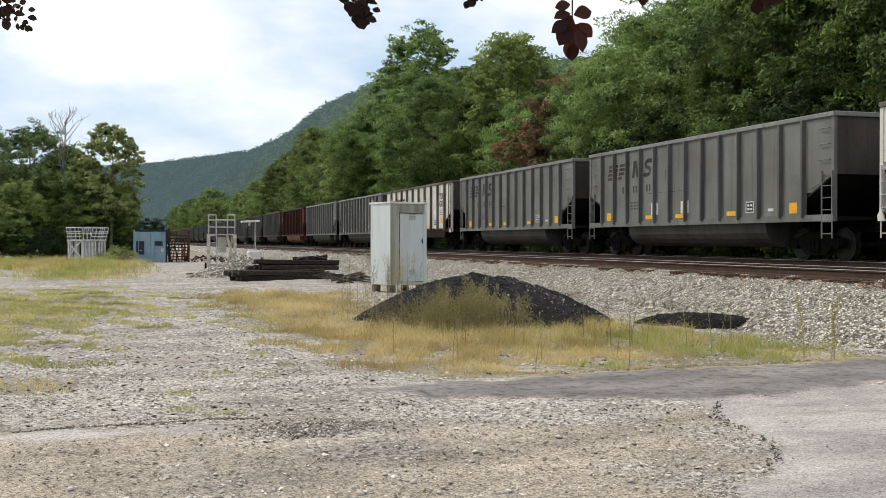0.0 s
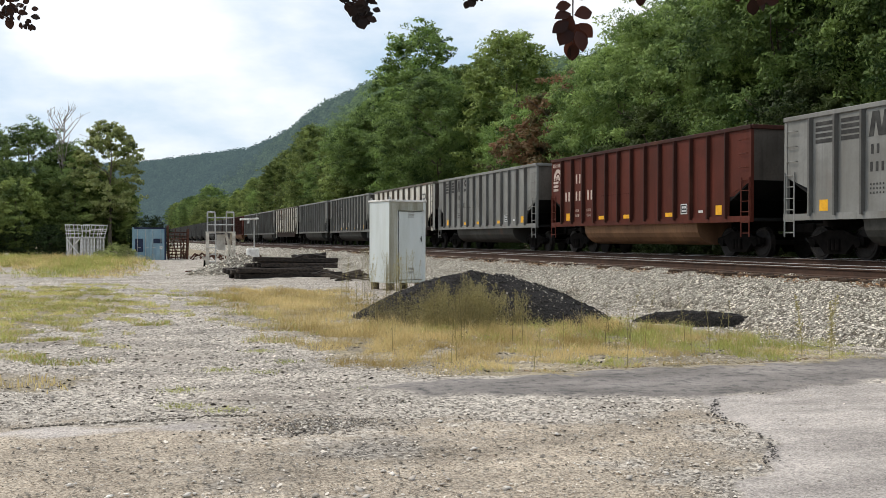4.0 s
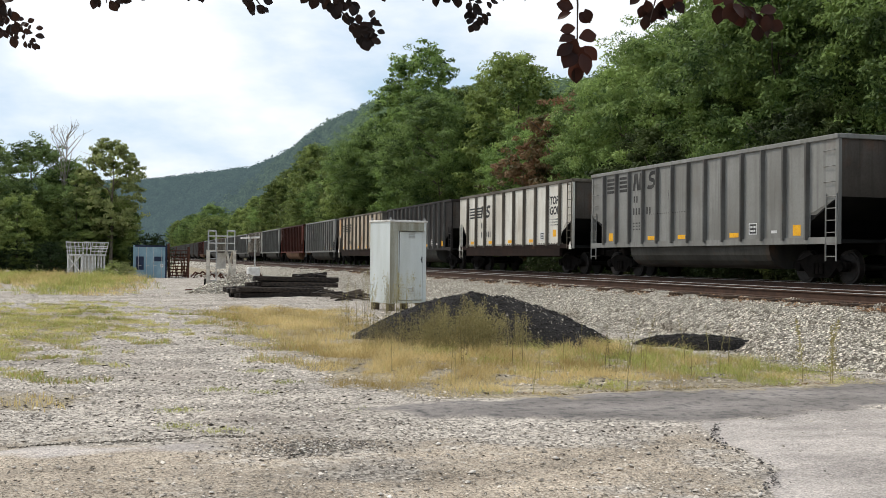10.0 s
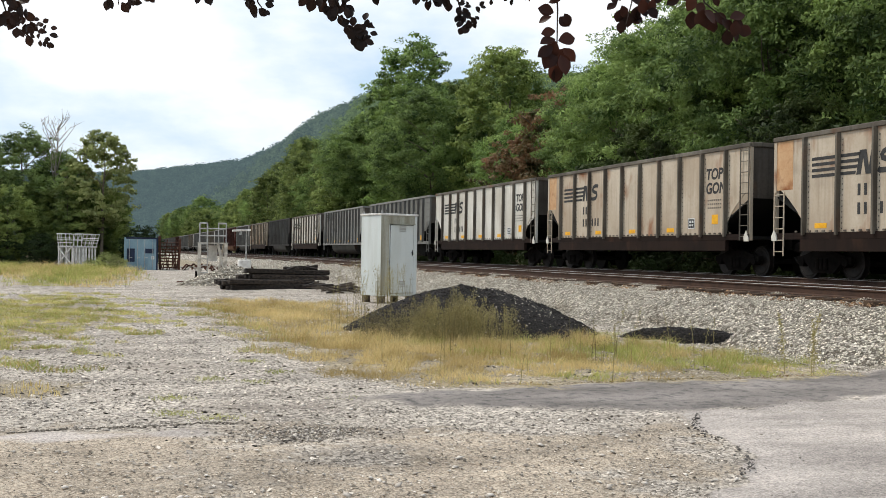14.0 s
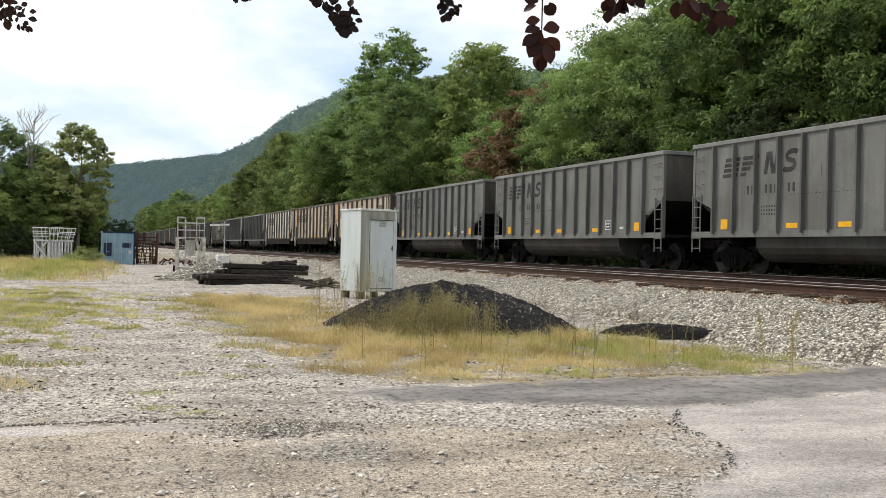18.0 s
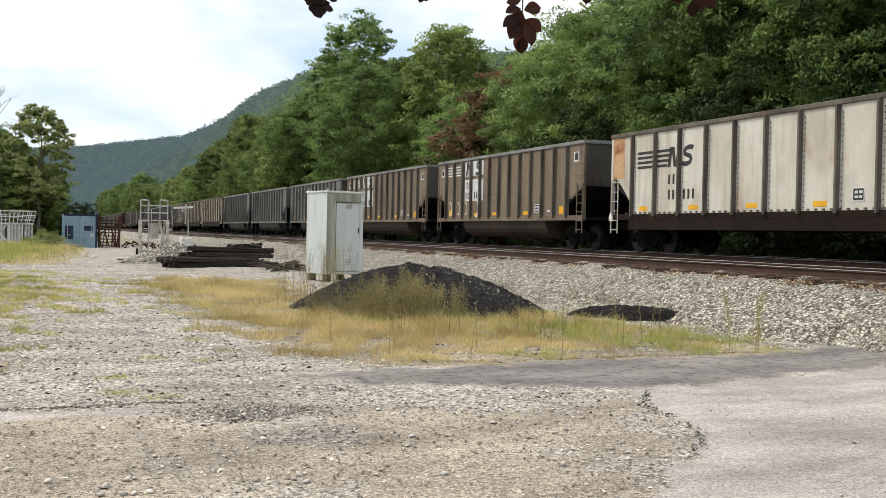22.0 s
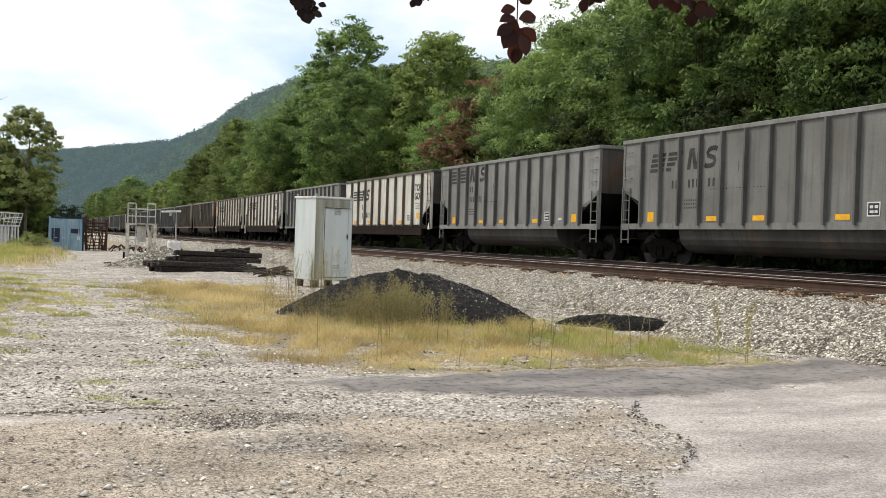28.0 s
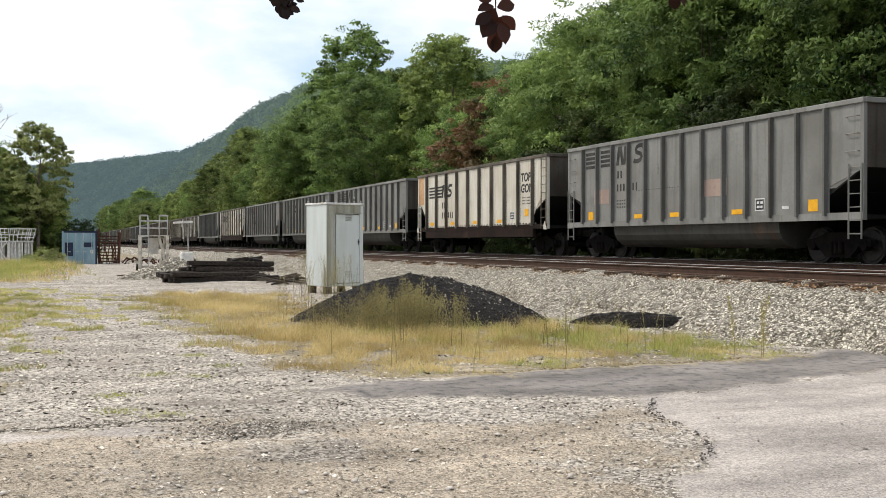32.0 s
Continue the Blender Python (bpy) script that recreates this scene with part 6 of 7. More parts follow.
def text_mesh(words, size):
    cu = bpy.data.curves.new("lettering", "FONT")
    cu.body, cu.size, cu.extrude, cu.align_x, cu.space_line = words, size, 0.002, "LEFT", 0.95
    cu.shear = 0.12
    cu.offset = 0.016
    tmp = bpy.data.objects.new("lettering", cu)
    scene.collection.objects.link(tmp)
    me = bpy.data.meshes.new_from_object(tmp.evaluated_get(bpy.context.evaluated_depsgraph_get()))
    bpy.data.objects.remove(tmp)
    bpy.data.curves.remove(cu)
    me.name = "lettering"
    me.materials.clear()
    me.materials.append(M["letter"])
    return me


def on_side(y, z, proud=0.0):
    """A place on the yard side, for flat things drawn in x (towards -y) and y (up)."""
    m = Matrix(((0, 0, -1, -WIDE - proud), (-1, 0, 0, y), (0, 1, 0, z), (0, 0, 0, 1)))
    return m


def slab(x0, x1, z0, z1, thick=0.004):
    return boxed(x0, x1, z0, z1, 0, thick)


def emblem_stripe(i, stripes_w, gap):
    """One running stripe of the road's emblem."""
    z = i * 0.155 + 0.02
    return prism(bmesh.new(), [(0.0, z), (stripes_w + 0.06 * i, z), (stripes_w + 0.06 * i + 0.03, z + 0.085), (0.0, z + 0.085)], "z", 0, 0.004)


def emblem_block(which, x, h=0.62):
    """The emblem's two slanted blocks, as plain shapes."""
    bm = bmesh.new()
    if which == 0:
        prism(bm, [(x, 0), (x + 0.16, 0), (x + 0.28, h), (x + 0.12, h)], "z", 0, 0.004)
        prism(bm, [(x + 0.20, h), (x + 0.36, h), (x + 0.48, 0), (x + 0.34, 0)], "z", 0.001, 0.005)
        prism(bm, [(x + 0.42, 0), (x + 0.58, 0), (x + 0.70, h), (x + 0.54, h)], "z", 0.002, 0.006)
    else:
        # a doubled-back ribbon, drawn as an even band along two arcs
        mid = [(0.02, 0.10), (0.10, 0.06), (0.30, 0.06), (0.43, 0.10), (0.48, 0.19), (0.43, 0.28), (0.28, 0.32), (0.15, 0.36), (0.11, 0.44), (0.16, 0.52), (0.28, 0.56), (0.46, 0.56), (0.54, 0.52)]
        up, down = [], []
        for k, (px, pz) in enumerate(mid):
            (ax, az), (bx, bz) = mid[max(k - 1, 0)], mid[min(k + 1, len(mid) - 1)]
            ln = math.hypot(bx - ax, bz - az)
            nx, nz = -(bz - az) / ln * 0.068, (bx - ax) / ln * 0.068
            up.append((x + px + nx + 0.12 * (pz + nz), pz + nz))
            down.append((x + px - nx + 0.12 * (pz - nz), pz - nz))
        verts = [[bm.verts.new((p, q, z)) for p, q in line] for z in (0.0, 0.004) for line in (up, down)]
        for k in range(len(mid) - 1):
            bm.faces.new((verts[2][k], verts[3][k], verts[3][k + 1], verts[2][k + 1]))
            bm.faces.new((verts[0][k], verts[0][k + 1], verts[1][k + 1], verts[1][k]))
            bm.faces.new((verts[0][k], verts[2][k], verts[2][k + 1], verts[0][k + 1]))
            bm.faces.new((verts[1][k], verts[1][k + 1], verts[3][k + 1], verts[3][k]))
        bmesh.ops.recalc_face_normals(bm, faces=bm.faces)
    return bm


def stripe_block(i, width, lean, taper):
    """One stripe of a block of four; lean slants the block's ends, taper shortens its lower stripes."""
    z = i * 0.155
    x0 = lean * z
    x1 = width + lean * z - taper * (3 - i) * 0.16
    return prism(bmesh.new(), [(x0, z), (x1, z), (x1 + 0.035, z + 0.105), (x0 + lean * 0.105, z + 0.105)], "z", 0, 0.004)


EMBLEM = {
    # where the blocks of stripes and the two letters' shapes stand, behind the leading stripe's end
    "slant": (((0.0, 0.72, 0.25, 0), (0.86, 0.74, 0.25, 1)), 1.95, 2.78),
    "panel": (((0.0, 0.74, 0.0, 0), (1.02, 0.74, 0.0, 0)), 2.05, 3.12),
}


def put_emblem(car, style, place):
    """Stripes and blocks, in black or in worn dark paint."""
    key = "emblem_" + style
    if key not in CAR:
        material = M["letter"] if style == "bold" else M["faintletter"]
        if style == "bold":
            CAR[key] = [("emblem_stripe", mesh_of(emblem_stripe(i, 1.68, 0.0), "emblem_stripe", material)) for i in range(4)]
            first, second = 1.72, 2.46
        else:
            blocks, first, second = EMBLEM[style]
            CAR[key] = [("emblem_stripe", mesh_of(shifted(stripe_block(i, w, lean, taper), x), "emblem_stripe", material)) for x, w, lean, taper in blocks for i in range(4)]
        CAR[key] += [("emblem_block", mesh_of(emblem_block(0, first), "emblem_block", material)), ("emblem_block", mesh_of(emblem_block(1, second), "emblem_block", material))]
    for name, me in CAR[key]:
        part(name, me, None, car, at=place)


def shifted(bm, x):
    bmesh.ops.translate(bm, vec=(x, 0, 0), verts=bm.verts)
    return bm


def bars(n, w, h, gap=0.25):
    """A line of characters as plain bars."""
    bm = bmesh.new()
    for i in range(n):
        box(bm, i * w * (1 + gap), i * w * (1 + gap) + w * 0.52, 0, h, 0, 0.004)
    return bm


def ring_mark():
    """A round emblem of two arcs and a base, as plain shapes."""
    bm = bmesh.new()
    for r0, r1, a0, a1 in ((0.26, 0.42, -40, 190), (0.05, 0.18, -30, 200)):
        pts = [(r1 * math.cos(radians(a)), r1 * math.sin(radians(a))) for a in range(a0, a1 + 1, 10)]
        pts += [(r0 * math.cos(radians(a)), r0 * math.sin(radians(a))) for a in range(a1, a0 - 1, -10)]
        prism(bm, pts, "z", 0, 0.004)
    for i in range(3):
        box(bm, -0.45, 0.05, -0.52 + i * 0.16, -0.42 + i * 0.16, 0.001, 0.005)
    return bm


def ladder(h0, h1, width, steps):
    bm = bmesh.new()
    rod(bm, (0, 0, h0), (0, 0, h1), 0.022, sides=6)
    rod(bm, (0, width, h0), (0, width, h1), 0.022, sides=6)
    for i in range(steps):
        z = h0 + 0.12 + i * (h1 - h0 - 0.2) / (steps - 1)
        rod(bm, (0, 0, z), (0, width, z), 0.013, sides=6)
    return bm


def wheelset_mesh():
    bm = bmesh.new()
    for s in (-1, 1):
        x = s * 0.754
        rod(bm, (x - 0.06, 0, 0), (x + 0.06, 0, 0), 0.457, sides=28)
        rod(bm, (x - s * 0.06, 0, 0), (x - s * 0.085, 0, 0), 0.485, sides=28)
        rod(bm, (x + s * 0.06, 0, 0), (x + s * 0.075, 0, 0), 0.40, 0.38, sides=28)
        rod(bm, (x + s * 0.06, 0, 0), (x + s * 0.13, 0, 0), 0.13, sides=14)
        for k in range(3):
            a = k * 2.094
            rod(bm, (x + s * 0.075, 0.3 * math.cos(a), 0.3 * math.sin(a)), (x + s * 0.085, 0.3 * math.cos(a), 0.3 * math.sin(a)), 0.05, sides=8)
    rod(bm, (-0.75, 0, 0), (0.75, 0, 0), 0.085, sides=12)
    return mesh_of(bm, "wheelset", M["wheel"])


def side_frame_mesh():
    bm = bmesh.new()
    out = [(-1.12, 0.42), (-1.12, 0.60), (-0.75, 0.66), (-0.35, 0.80), (0.35, 0.80), (0.75, 0.66), (1.12, 0.60), (1.12, 0.42), (0.72, 0.44), (0.42, 0.16), (-0.42, 0.16), (-0.72, 0.44)]
    prism(bm, out, "x", -0.07, 0.07)
    for y in (-0.89, 0.89):
        rod(bm, (-0.10, y, 0.457), (0.12, y, 0.457), 0.125, sides=12)
    for y in (-0.16, 0.0, 0.16):
        rod(bm, (-0.11, y, 0.26), (-0.11, y, 0.56), 0.062, sides=10)
    return mesh_of(bm, "side_frame", M["truck"])


def tub_mesh():
    """The two troughs of a bathtub car, hung between the trucks."""
    bm = bmesh.new()
    lo, hi = -4.2, 4.2
    n = 10
    outline = [(-WIDE + 0.05, SILL)]
    for i in range(n + 1):
        a = math.pi * i / n
        outline.append((-0.82 - 0.70 * math.cos(a), SILL - 0.2 - 0.60 * math.sin(a)))
    for i in range(n + 1):
        a = math.pi * i / n
        outline.append((0.82 - 0.70 * math.cos(a), SILL - 0.2 - 0.60 * math.sin(a)))
    outline.append((WIDE - 0.05, SILL))
    prism(bm, outline, "y", lo, hi)
    return bm


def build_car_meshes():
    A = {}
    A["wall_a"] = shared(side_plate(-WIDE, -WIDE + 0.02, 1.16, 1.08), "side_wall")
    A["wall_a2"] = shared(side_plate(WIDE - 0.02, WIDE, 1.16, 1.08), "side_wall")
    A["wall_b"] = shared(rounded_cut(-WIDE, -WIDE + 0.02, 1.34, 1.3), "side_wall")
    A["wall_b2"] = shared(rounded_cut(WIDE - 0.02, WIDE, 1.34, 1.3), "side_wall")
    A["rib"] = shared(prism(bmesh.new(), [(-0.040, 0), (0.040, 0), (0.034, 0.13), (-0.034, 0.13)], "z", SILL + 0.02, TOP - 0.13), "rib")
    A["chord"] = shared(boxed(-0.06, 0.05, -HALF - 0.02, HALF + 0.02, TOP - 0.13, TOP, bevel=0.015), "top_chord")
    A["endchord"] = shared(boxed(-WIDE, WIDE, -0.06, 0.05, TOP - 0.13, TOP, bevel=0.015), "end_chord")
    A["sill"] = shared(boxed(-0.07, 0.06, -HALF, HALF, SILL - 0.09, SILL + 0.09), "side_sill")
    A["deepsill"] = shared(boxed(-0.30, -0.16, -HALF + 1.2, HALF - 1.2, SILL - 0.42, SILL - 0.09, bevel=0.01), "skirt_beam")
    A["end"] = shared(boxed(-WIDE + 0.02, WIDE - 0.02, -0.02, 0.02, SILL + 1.15, TOP - 0.12), "end_wall")
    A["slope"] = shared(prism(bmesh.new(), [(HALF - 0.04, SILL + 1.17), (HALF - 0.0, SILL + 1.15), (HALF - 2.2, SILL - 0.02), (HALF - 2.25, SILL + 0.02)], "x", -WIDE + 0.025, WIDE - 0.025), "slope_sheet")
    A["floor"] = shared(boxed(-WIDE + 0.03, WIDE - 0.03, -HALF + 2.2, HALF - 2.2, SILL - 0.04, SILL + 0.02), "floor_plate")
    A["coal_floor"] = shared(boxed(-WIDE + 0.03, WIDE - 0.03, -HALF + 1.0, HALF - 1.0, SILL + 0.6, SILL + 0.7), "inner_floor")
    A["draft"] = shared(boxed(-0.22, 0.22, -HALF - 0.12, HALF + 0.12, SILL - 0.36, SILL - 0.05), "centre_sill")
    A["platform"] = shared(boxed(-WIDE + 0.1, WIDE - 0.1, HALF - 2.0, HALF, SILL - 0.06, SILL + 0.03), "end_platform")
    A["post"] = shared(boxed(-0.05, 0.05, -0.06, 0.06, SILL - 0.1, TOP - 0.13), "corner_post")
    A["tub"] = shared(tub_mesh(), "tub")
    A["ladder"] = shared(ladder(SILL - 0.55, SILL + 1.25, 0.42, 6), "ladder")
    A["tallladder"] = shared(ladder(SILL - 0.1, TOP - 0.15, 0.42, 9), "ladder")
    A["rung"] = shared(rods(((0, -0.2, 0), (-0.07, -0.2, 0), 0.012), ((-0.07, -0.2, 0), (-0.07, 0.2, 0), 0.012), ((-0.07, 0.2, 0), (0, 0.2, 0), 0.012), sides=6), "grab_iron")
    bm = bmesh.new()
    for i in range(54):
        y = -HALF + 1.2 + i * (BODY - 2.4) / 53
        rod(bm, (0, y, 0), (-0.016, y, 0), 0.020, 0.012, sides=5)
    A["rivets"] = shared(bm, "rivet_row")
    bm = bmesh.new()
    for i in range(46):
        y = -HALF + 1.0 + i * (BODY - 2.0) / 45
        box(bm, -0.03, 0, y - 0.045, y + 0.045, -0.045, 0.0)
    A["clips"] = shared(bm, "sill_clips")
    A["gusset"] = shared(prism(bmesh.new(), [(-0.12, -0.08), (0.10, -0.08), (0.12, 0.06), (0.0, 0.24), (-0.10, 0.06)], "x", -0.03, 0.0), "corner_gusset")
    bm = bmesh.new()
    box(bm, -0.13, 0.13, 0, 0.62, SILL - 0.42, SILL - 0.16, bevel=0.03)
    box(bm, -0.2, 0.16, 0.5, 0.80, SILL - 0.45, SILL - 0.13, bevel=0.04)
    A["coupler"] = mesh_of(bm, "coupler", M["truck"])
    A["hose"] = mesh_of(tapered(bmesh.new(), [(-0.4, 0.1, SILL - 0.25), (-0.4, 0.3, SILL - 0.55), (-0.36, 0.55, SILL - 0.72), (-0.32, 0.75, SILL - 0.6)], 0.025, 0.025, 6), "brake_hose", M["black"])
    A["wheelset"], A["side_frame"] = wheelset_mesh(), side_frame_mesh()
    A["bolster"] = mesh_of(boxed(-1.0, 1.0, -0.2, 0.2, 0.46, 0.72, bevel=0.03), "bolster", M["truck"])
    A["word"] = text_mesh("TOP\nGON", 0.47)
    A["num2"] = mesh_of(bars(2, 0.19, 0.30), "number_line", M["letter"])
    A["faint2"] = mesh_of(bars(2, 0.16, 0.24), "number_line", M["faintletter"])
    A["faint3"] = mesh_of(bars(3, 0.16, 0.24), "number_line", M["faintletter"])
    A["num3"] = mesh_of(bars(3, 0.19, 0.30), "number_line", M["letter"])
    A["smallplate"] = mesh_of(slab(-0.13, 0.13, 0, 0.08), "white_plate", M["whitemark"])
    A["scrape"] = mesh_of(prism(bmesh.new(), [(0, 0), (0.012, 0.02), (0.018, 0.2), (0.01, 0.32), (0.0, 0.36), (-0.008, 0.2)], "z", 0, 0.003), "scrape", M["faintletter"])
    A["datalines"] = mesh_of(bars(7, 0.09, 0.05), "data_line", M["faintletter"])
    A["reflector"] = mesh_of(slab(-0.24, 0.24, 0, 0.14), "reflector", M["yellow"])
    A["bigreflector"] = mesh_of(slab(-0.17, 0.17, 0, 0.30), "reflector", M["yellow"])
    A["panel"] = mesh_of(slab(-0.2, 0.2, 0, 0.34), "data_panel", M["letter"])
    bm = bmesh.new()
    for x0, x1, z0, z1 in ((-0.2, 0.2, 0, 0.03), (-0.2, 0.2, 0.31, 0.34), (-0.2, -0.17, 0.03, 0.31), (0.17, 0.2, 0.03, 0.31), (-0.12, 0.0, 0.08, 0.14), (0.03, 0.12, 0.08, 0.14), (-0.12, -0.02, 0.19, 0.26), (0.03, 0.13, 0.19, 0.26)):
        box(bm, x0, x1, z0, z1, 0.004, 0.008)
    A["panelmarks"] = mesh_of(bm, "panel_marks", M["whitemark"])
    A["rustpanel"] = mesh_of(slab(0, 0.78, 0, TOP - 0.14 - SILL - 1.3), "end_panel", PAINT["rustpanel"])
    A["numberpanel"] = mesh_of(slab(0, 2.1, 0, 0.98), "number_panel", M["whitemark"])
    A["markpanel"] = mesh_of(slab(0, 2.1, 0, 0.66), "number_panel", M["whitemark"])
    A["window"] = mesh_of(slab(-0.19, 0.19, 0, 0.36), "stencil_square", M["whitemark"])
    A["windowdark"] = mesh_of(slab(-0.13, 0.13, 0.06, 0.30, 0.008), "stencil_square", M["letter"])
    A["whitestripe"] = [mesh_of(slab(0, 1.62, i * 0.13, i * 0.13 + 0.06), "emblem_stripe", M["whitemark"]) for i in range(4)]
    bm = bmesh.new()
    for k in range(17):
        z = 0.16 + k * (TOP - SILL - 0.5) / 16
        for x in (-0.115, 0.115):
            box(bm, x - 0.010, x + 0.010, z - 0.018, z + 0.018, 0, 0.012)
    A["rivets"] = mesh_of(bm, "rivet_row", M["letter"])
    A["ringmark"] = mesh_of(ring_mark(), "emblem_ring", M["stencil"])
    A["white2"] = mesh_of(bars(2, 0.24, 0.38), "number_line", M["stencil"])
    A["data4"] = mesh_of(bars(4, 0.075, 0.10), "data_line", M["stencil"])
    A["name7"] = mesh_of(bars(7, 0.095, 0.15), "name_line", M["stencil"])
    A["whitebox"] = mesh_of(slab(-0.3, 0.3, 0, 0.2), "white_plate", M["whitemark"])
    return A


CAR = build_car_meshes()
TRAIN = "coal train"
WHEELSETS = []


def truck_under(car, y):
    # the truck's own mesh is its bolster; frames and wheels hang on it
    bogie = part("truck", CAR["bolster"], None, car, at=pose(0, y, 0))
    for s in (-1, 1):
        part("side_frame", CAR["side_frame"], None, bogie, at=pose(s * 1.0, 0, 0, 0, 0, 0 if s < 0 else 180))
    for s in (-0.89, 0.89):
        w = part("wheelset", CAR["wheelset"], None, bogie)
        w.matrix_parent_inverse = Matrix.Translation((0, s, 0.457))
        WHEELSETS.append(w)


def frame_of_car(label, body, rib_mat, chord_mat, style, ribs):
    car = thing("coal_gondola", label, "freight car", group=TRAIN)
    a = "a" if style != "topgon" else "b"
    part("side_wall", with_mat(CAR["wall_" + a], body), None, car)
    part("side_wall", with_mat(CAR["wall_" + a + "2"], body), None, car)
    rib = with_mat(CAR["rib"], rib_mat)
    for y in ribs:
        part("rib", rib, None, car, at=pose(-WIDE, y, 0, 0, 0, 90))
        part("rib", rib, None, car, at=pose(WIDE, y, 0, 0, 0, -90))
    for s in (-1, 1):
        part("top_chord", with_mat(CAR["chord"], chord_mat), None, car, at=pose(s * (WIDE + 0.0), 0, 0, 0, 0, 0 if s < 0 else 180))
        part("end_chord", with_mat(CAR["endchord"], chord_mat), None, car, at=pose(0, s * HALF, 0.003))
        part("side_sill", with_mat(CAR["sill"], body if style != "topgon" else PAINT["beam"]), None, car, at=pose(s * (WIDE - 0.02), 0, 0, 0, 0, 0 if s < 0 else 180))
        part("end_wall", with_mat(CAR["end"], PAINT["endshadegrime"]), None, car, at=pose(0, s * (HALF - 0.03), 0))
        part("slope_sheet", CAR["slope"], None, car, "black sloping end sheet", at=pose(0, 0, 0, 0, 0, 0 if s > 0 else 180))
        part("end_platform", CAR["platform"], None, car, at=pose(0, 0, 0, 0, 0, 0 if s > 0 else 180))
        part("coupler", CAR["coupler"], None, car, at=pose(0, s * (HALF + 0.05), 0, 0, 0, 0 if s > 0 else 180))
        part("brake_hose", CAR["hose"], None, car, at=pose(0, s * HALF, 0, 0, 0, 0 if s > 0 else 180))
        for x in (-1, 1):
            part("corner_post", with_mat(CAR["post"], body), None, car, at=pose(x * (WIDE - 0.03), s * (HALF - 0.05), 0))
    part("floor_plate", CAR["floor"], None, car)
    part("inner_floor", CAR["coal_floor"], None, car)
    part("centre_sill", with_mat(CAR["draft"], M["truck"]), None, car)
    for s in (-5.85, 5.85):
        truck_under(car, s)
    return car


def bathtub_car(label, body, chord, lettered="faint", tub=True, spots=True, rib=None, tub_paint=None):
    """Thirteen-panel gondola with troughs between the trucks."""
    ribs = [HALF - 1.17 - i * 1.017 for i in range(13)]
    car = frame_of_car(label, body, rib or PAINT["ribgrey"], chord, "tub" if tub else "flat", ribs)
    if tub:
        part("tub", with_mat(CAR["tub"], tub_paint or PAINT["tub"]), None, car, "rounded trough between the trucks")
    else:
        part("skirt_beam", with_mat(CAR["deepsill"], M["black"]), None, car, at=pose(-WIDE + 0.35, 0, 0))
    tagged(part("rivet_row", with_mat(CAR["rivets"], M["truck"]), None, car, at=pose(-WIDE, 0, SILL + 1.05)), kind="stuff")
    for s in (-1, 1):
        lad = part("ladder", with_mat(CAR["ladder"], body), None, car, at=pose(-WIDE - 0.04, s * (HALF - 0.25) - 0.21, 0))
        for i in range(3):
            part("grab_iron", with_mat(CAR["rung"], body), None, car, at=pose(-WIDE, s * (HALF - 0.35), SILL + 1.55 + i * 0.42))
    if spots:
        for y, big in ((HALF - 1.66, 1), (HALF - 4.75, 0), (HALF - 6.80, 0), (HALF - 9.85, 0), (HALF - 12.88, 1)):
            part("reflector", CAR["bigreflector" if big else "reflector"], None, car, "small yellow reflector", at=on_side(y, SILL + 0.15, 0.003))
    if lettered:
        if lettered == "panel":
            put_emblem(car, "panel", on_side(HALF - 1.32, TOP - 0.84, 0.004))
            part("number_line", CAR["faint2"], None, car, at=on_side(HALF - 3.45, TOP - 1.28, 0.004))
            part("number_line", CAR["faint3"], None, car, at=on_side(HALF - 3.42, TOP - 1.72, 0.004))
            part("number_line", CAR["faint2"], None, car, at=on_side(HALF - 4.40, TOP - 1.72, 0.004))
        else:
            put_emblem(car, "slant", on_side(HALF - 1.55, TOP - 1.12, 0.004))
            part("number_line", CAR["faint2"], None, car, at=on_side(HALF - 2.75, TOP - 1.66, 0.004))
            part("number_line", CAR["faint3"], None, car, at=on_side(HALF - 3.58, TOP - 1.66, 0.004))
            part("number_line", CAR["faint2"], None, car, at=on_side(HALF - 4.56, TOP - 1.66, 0.004))
        for i in range(3):
            part("data_line", CAR["datalines"], None, car, at=on_side(HALF - 3.42, SILL + 0.75 - i * 0.11, 0.004))
    part("white_plate", CAR["smallplate"], None, car, at=on_side(HALF - 11.85, SILL + 0.24, 0.004))
    part("scrape", CAR["scrape"], None, car, "dark scrape in the paint", at=on_side(HALF - 5.9, SILL + 1.5, 0.003))
    p = part("data_panel", CAR["panel"], None, car, at=on_side(HALF - 10.83, SILL + 0.22, 0.004))
    part("panel_marks", CAR["panelmarks"], None, p)
    return car


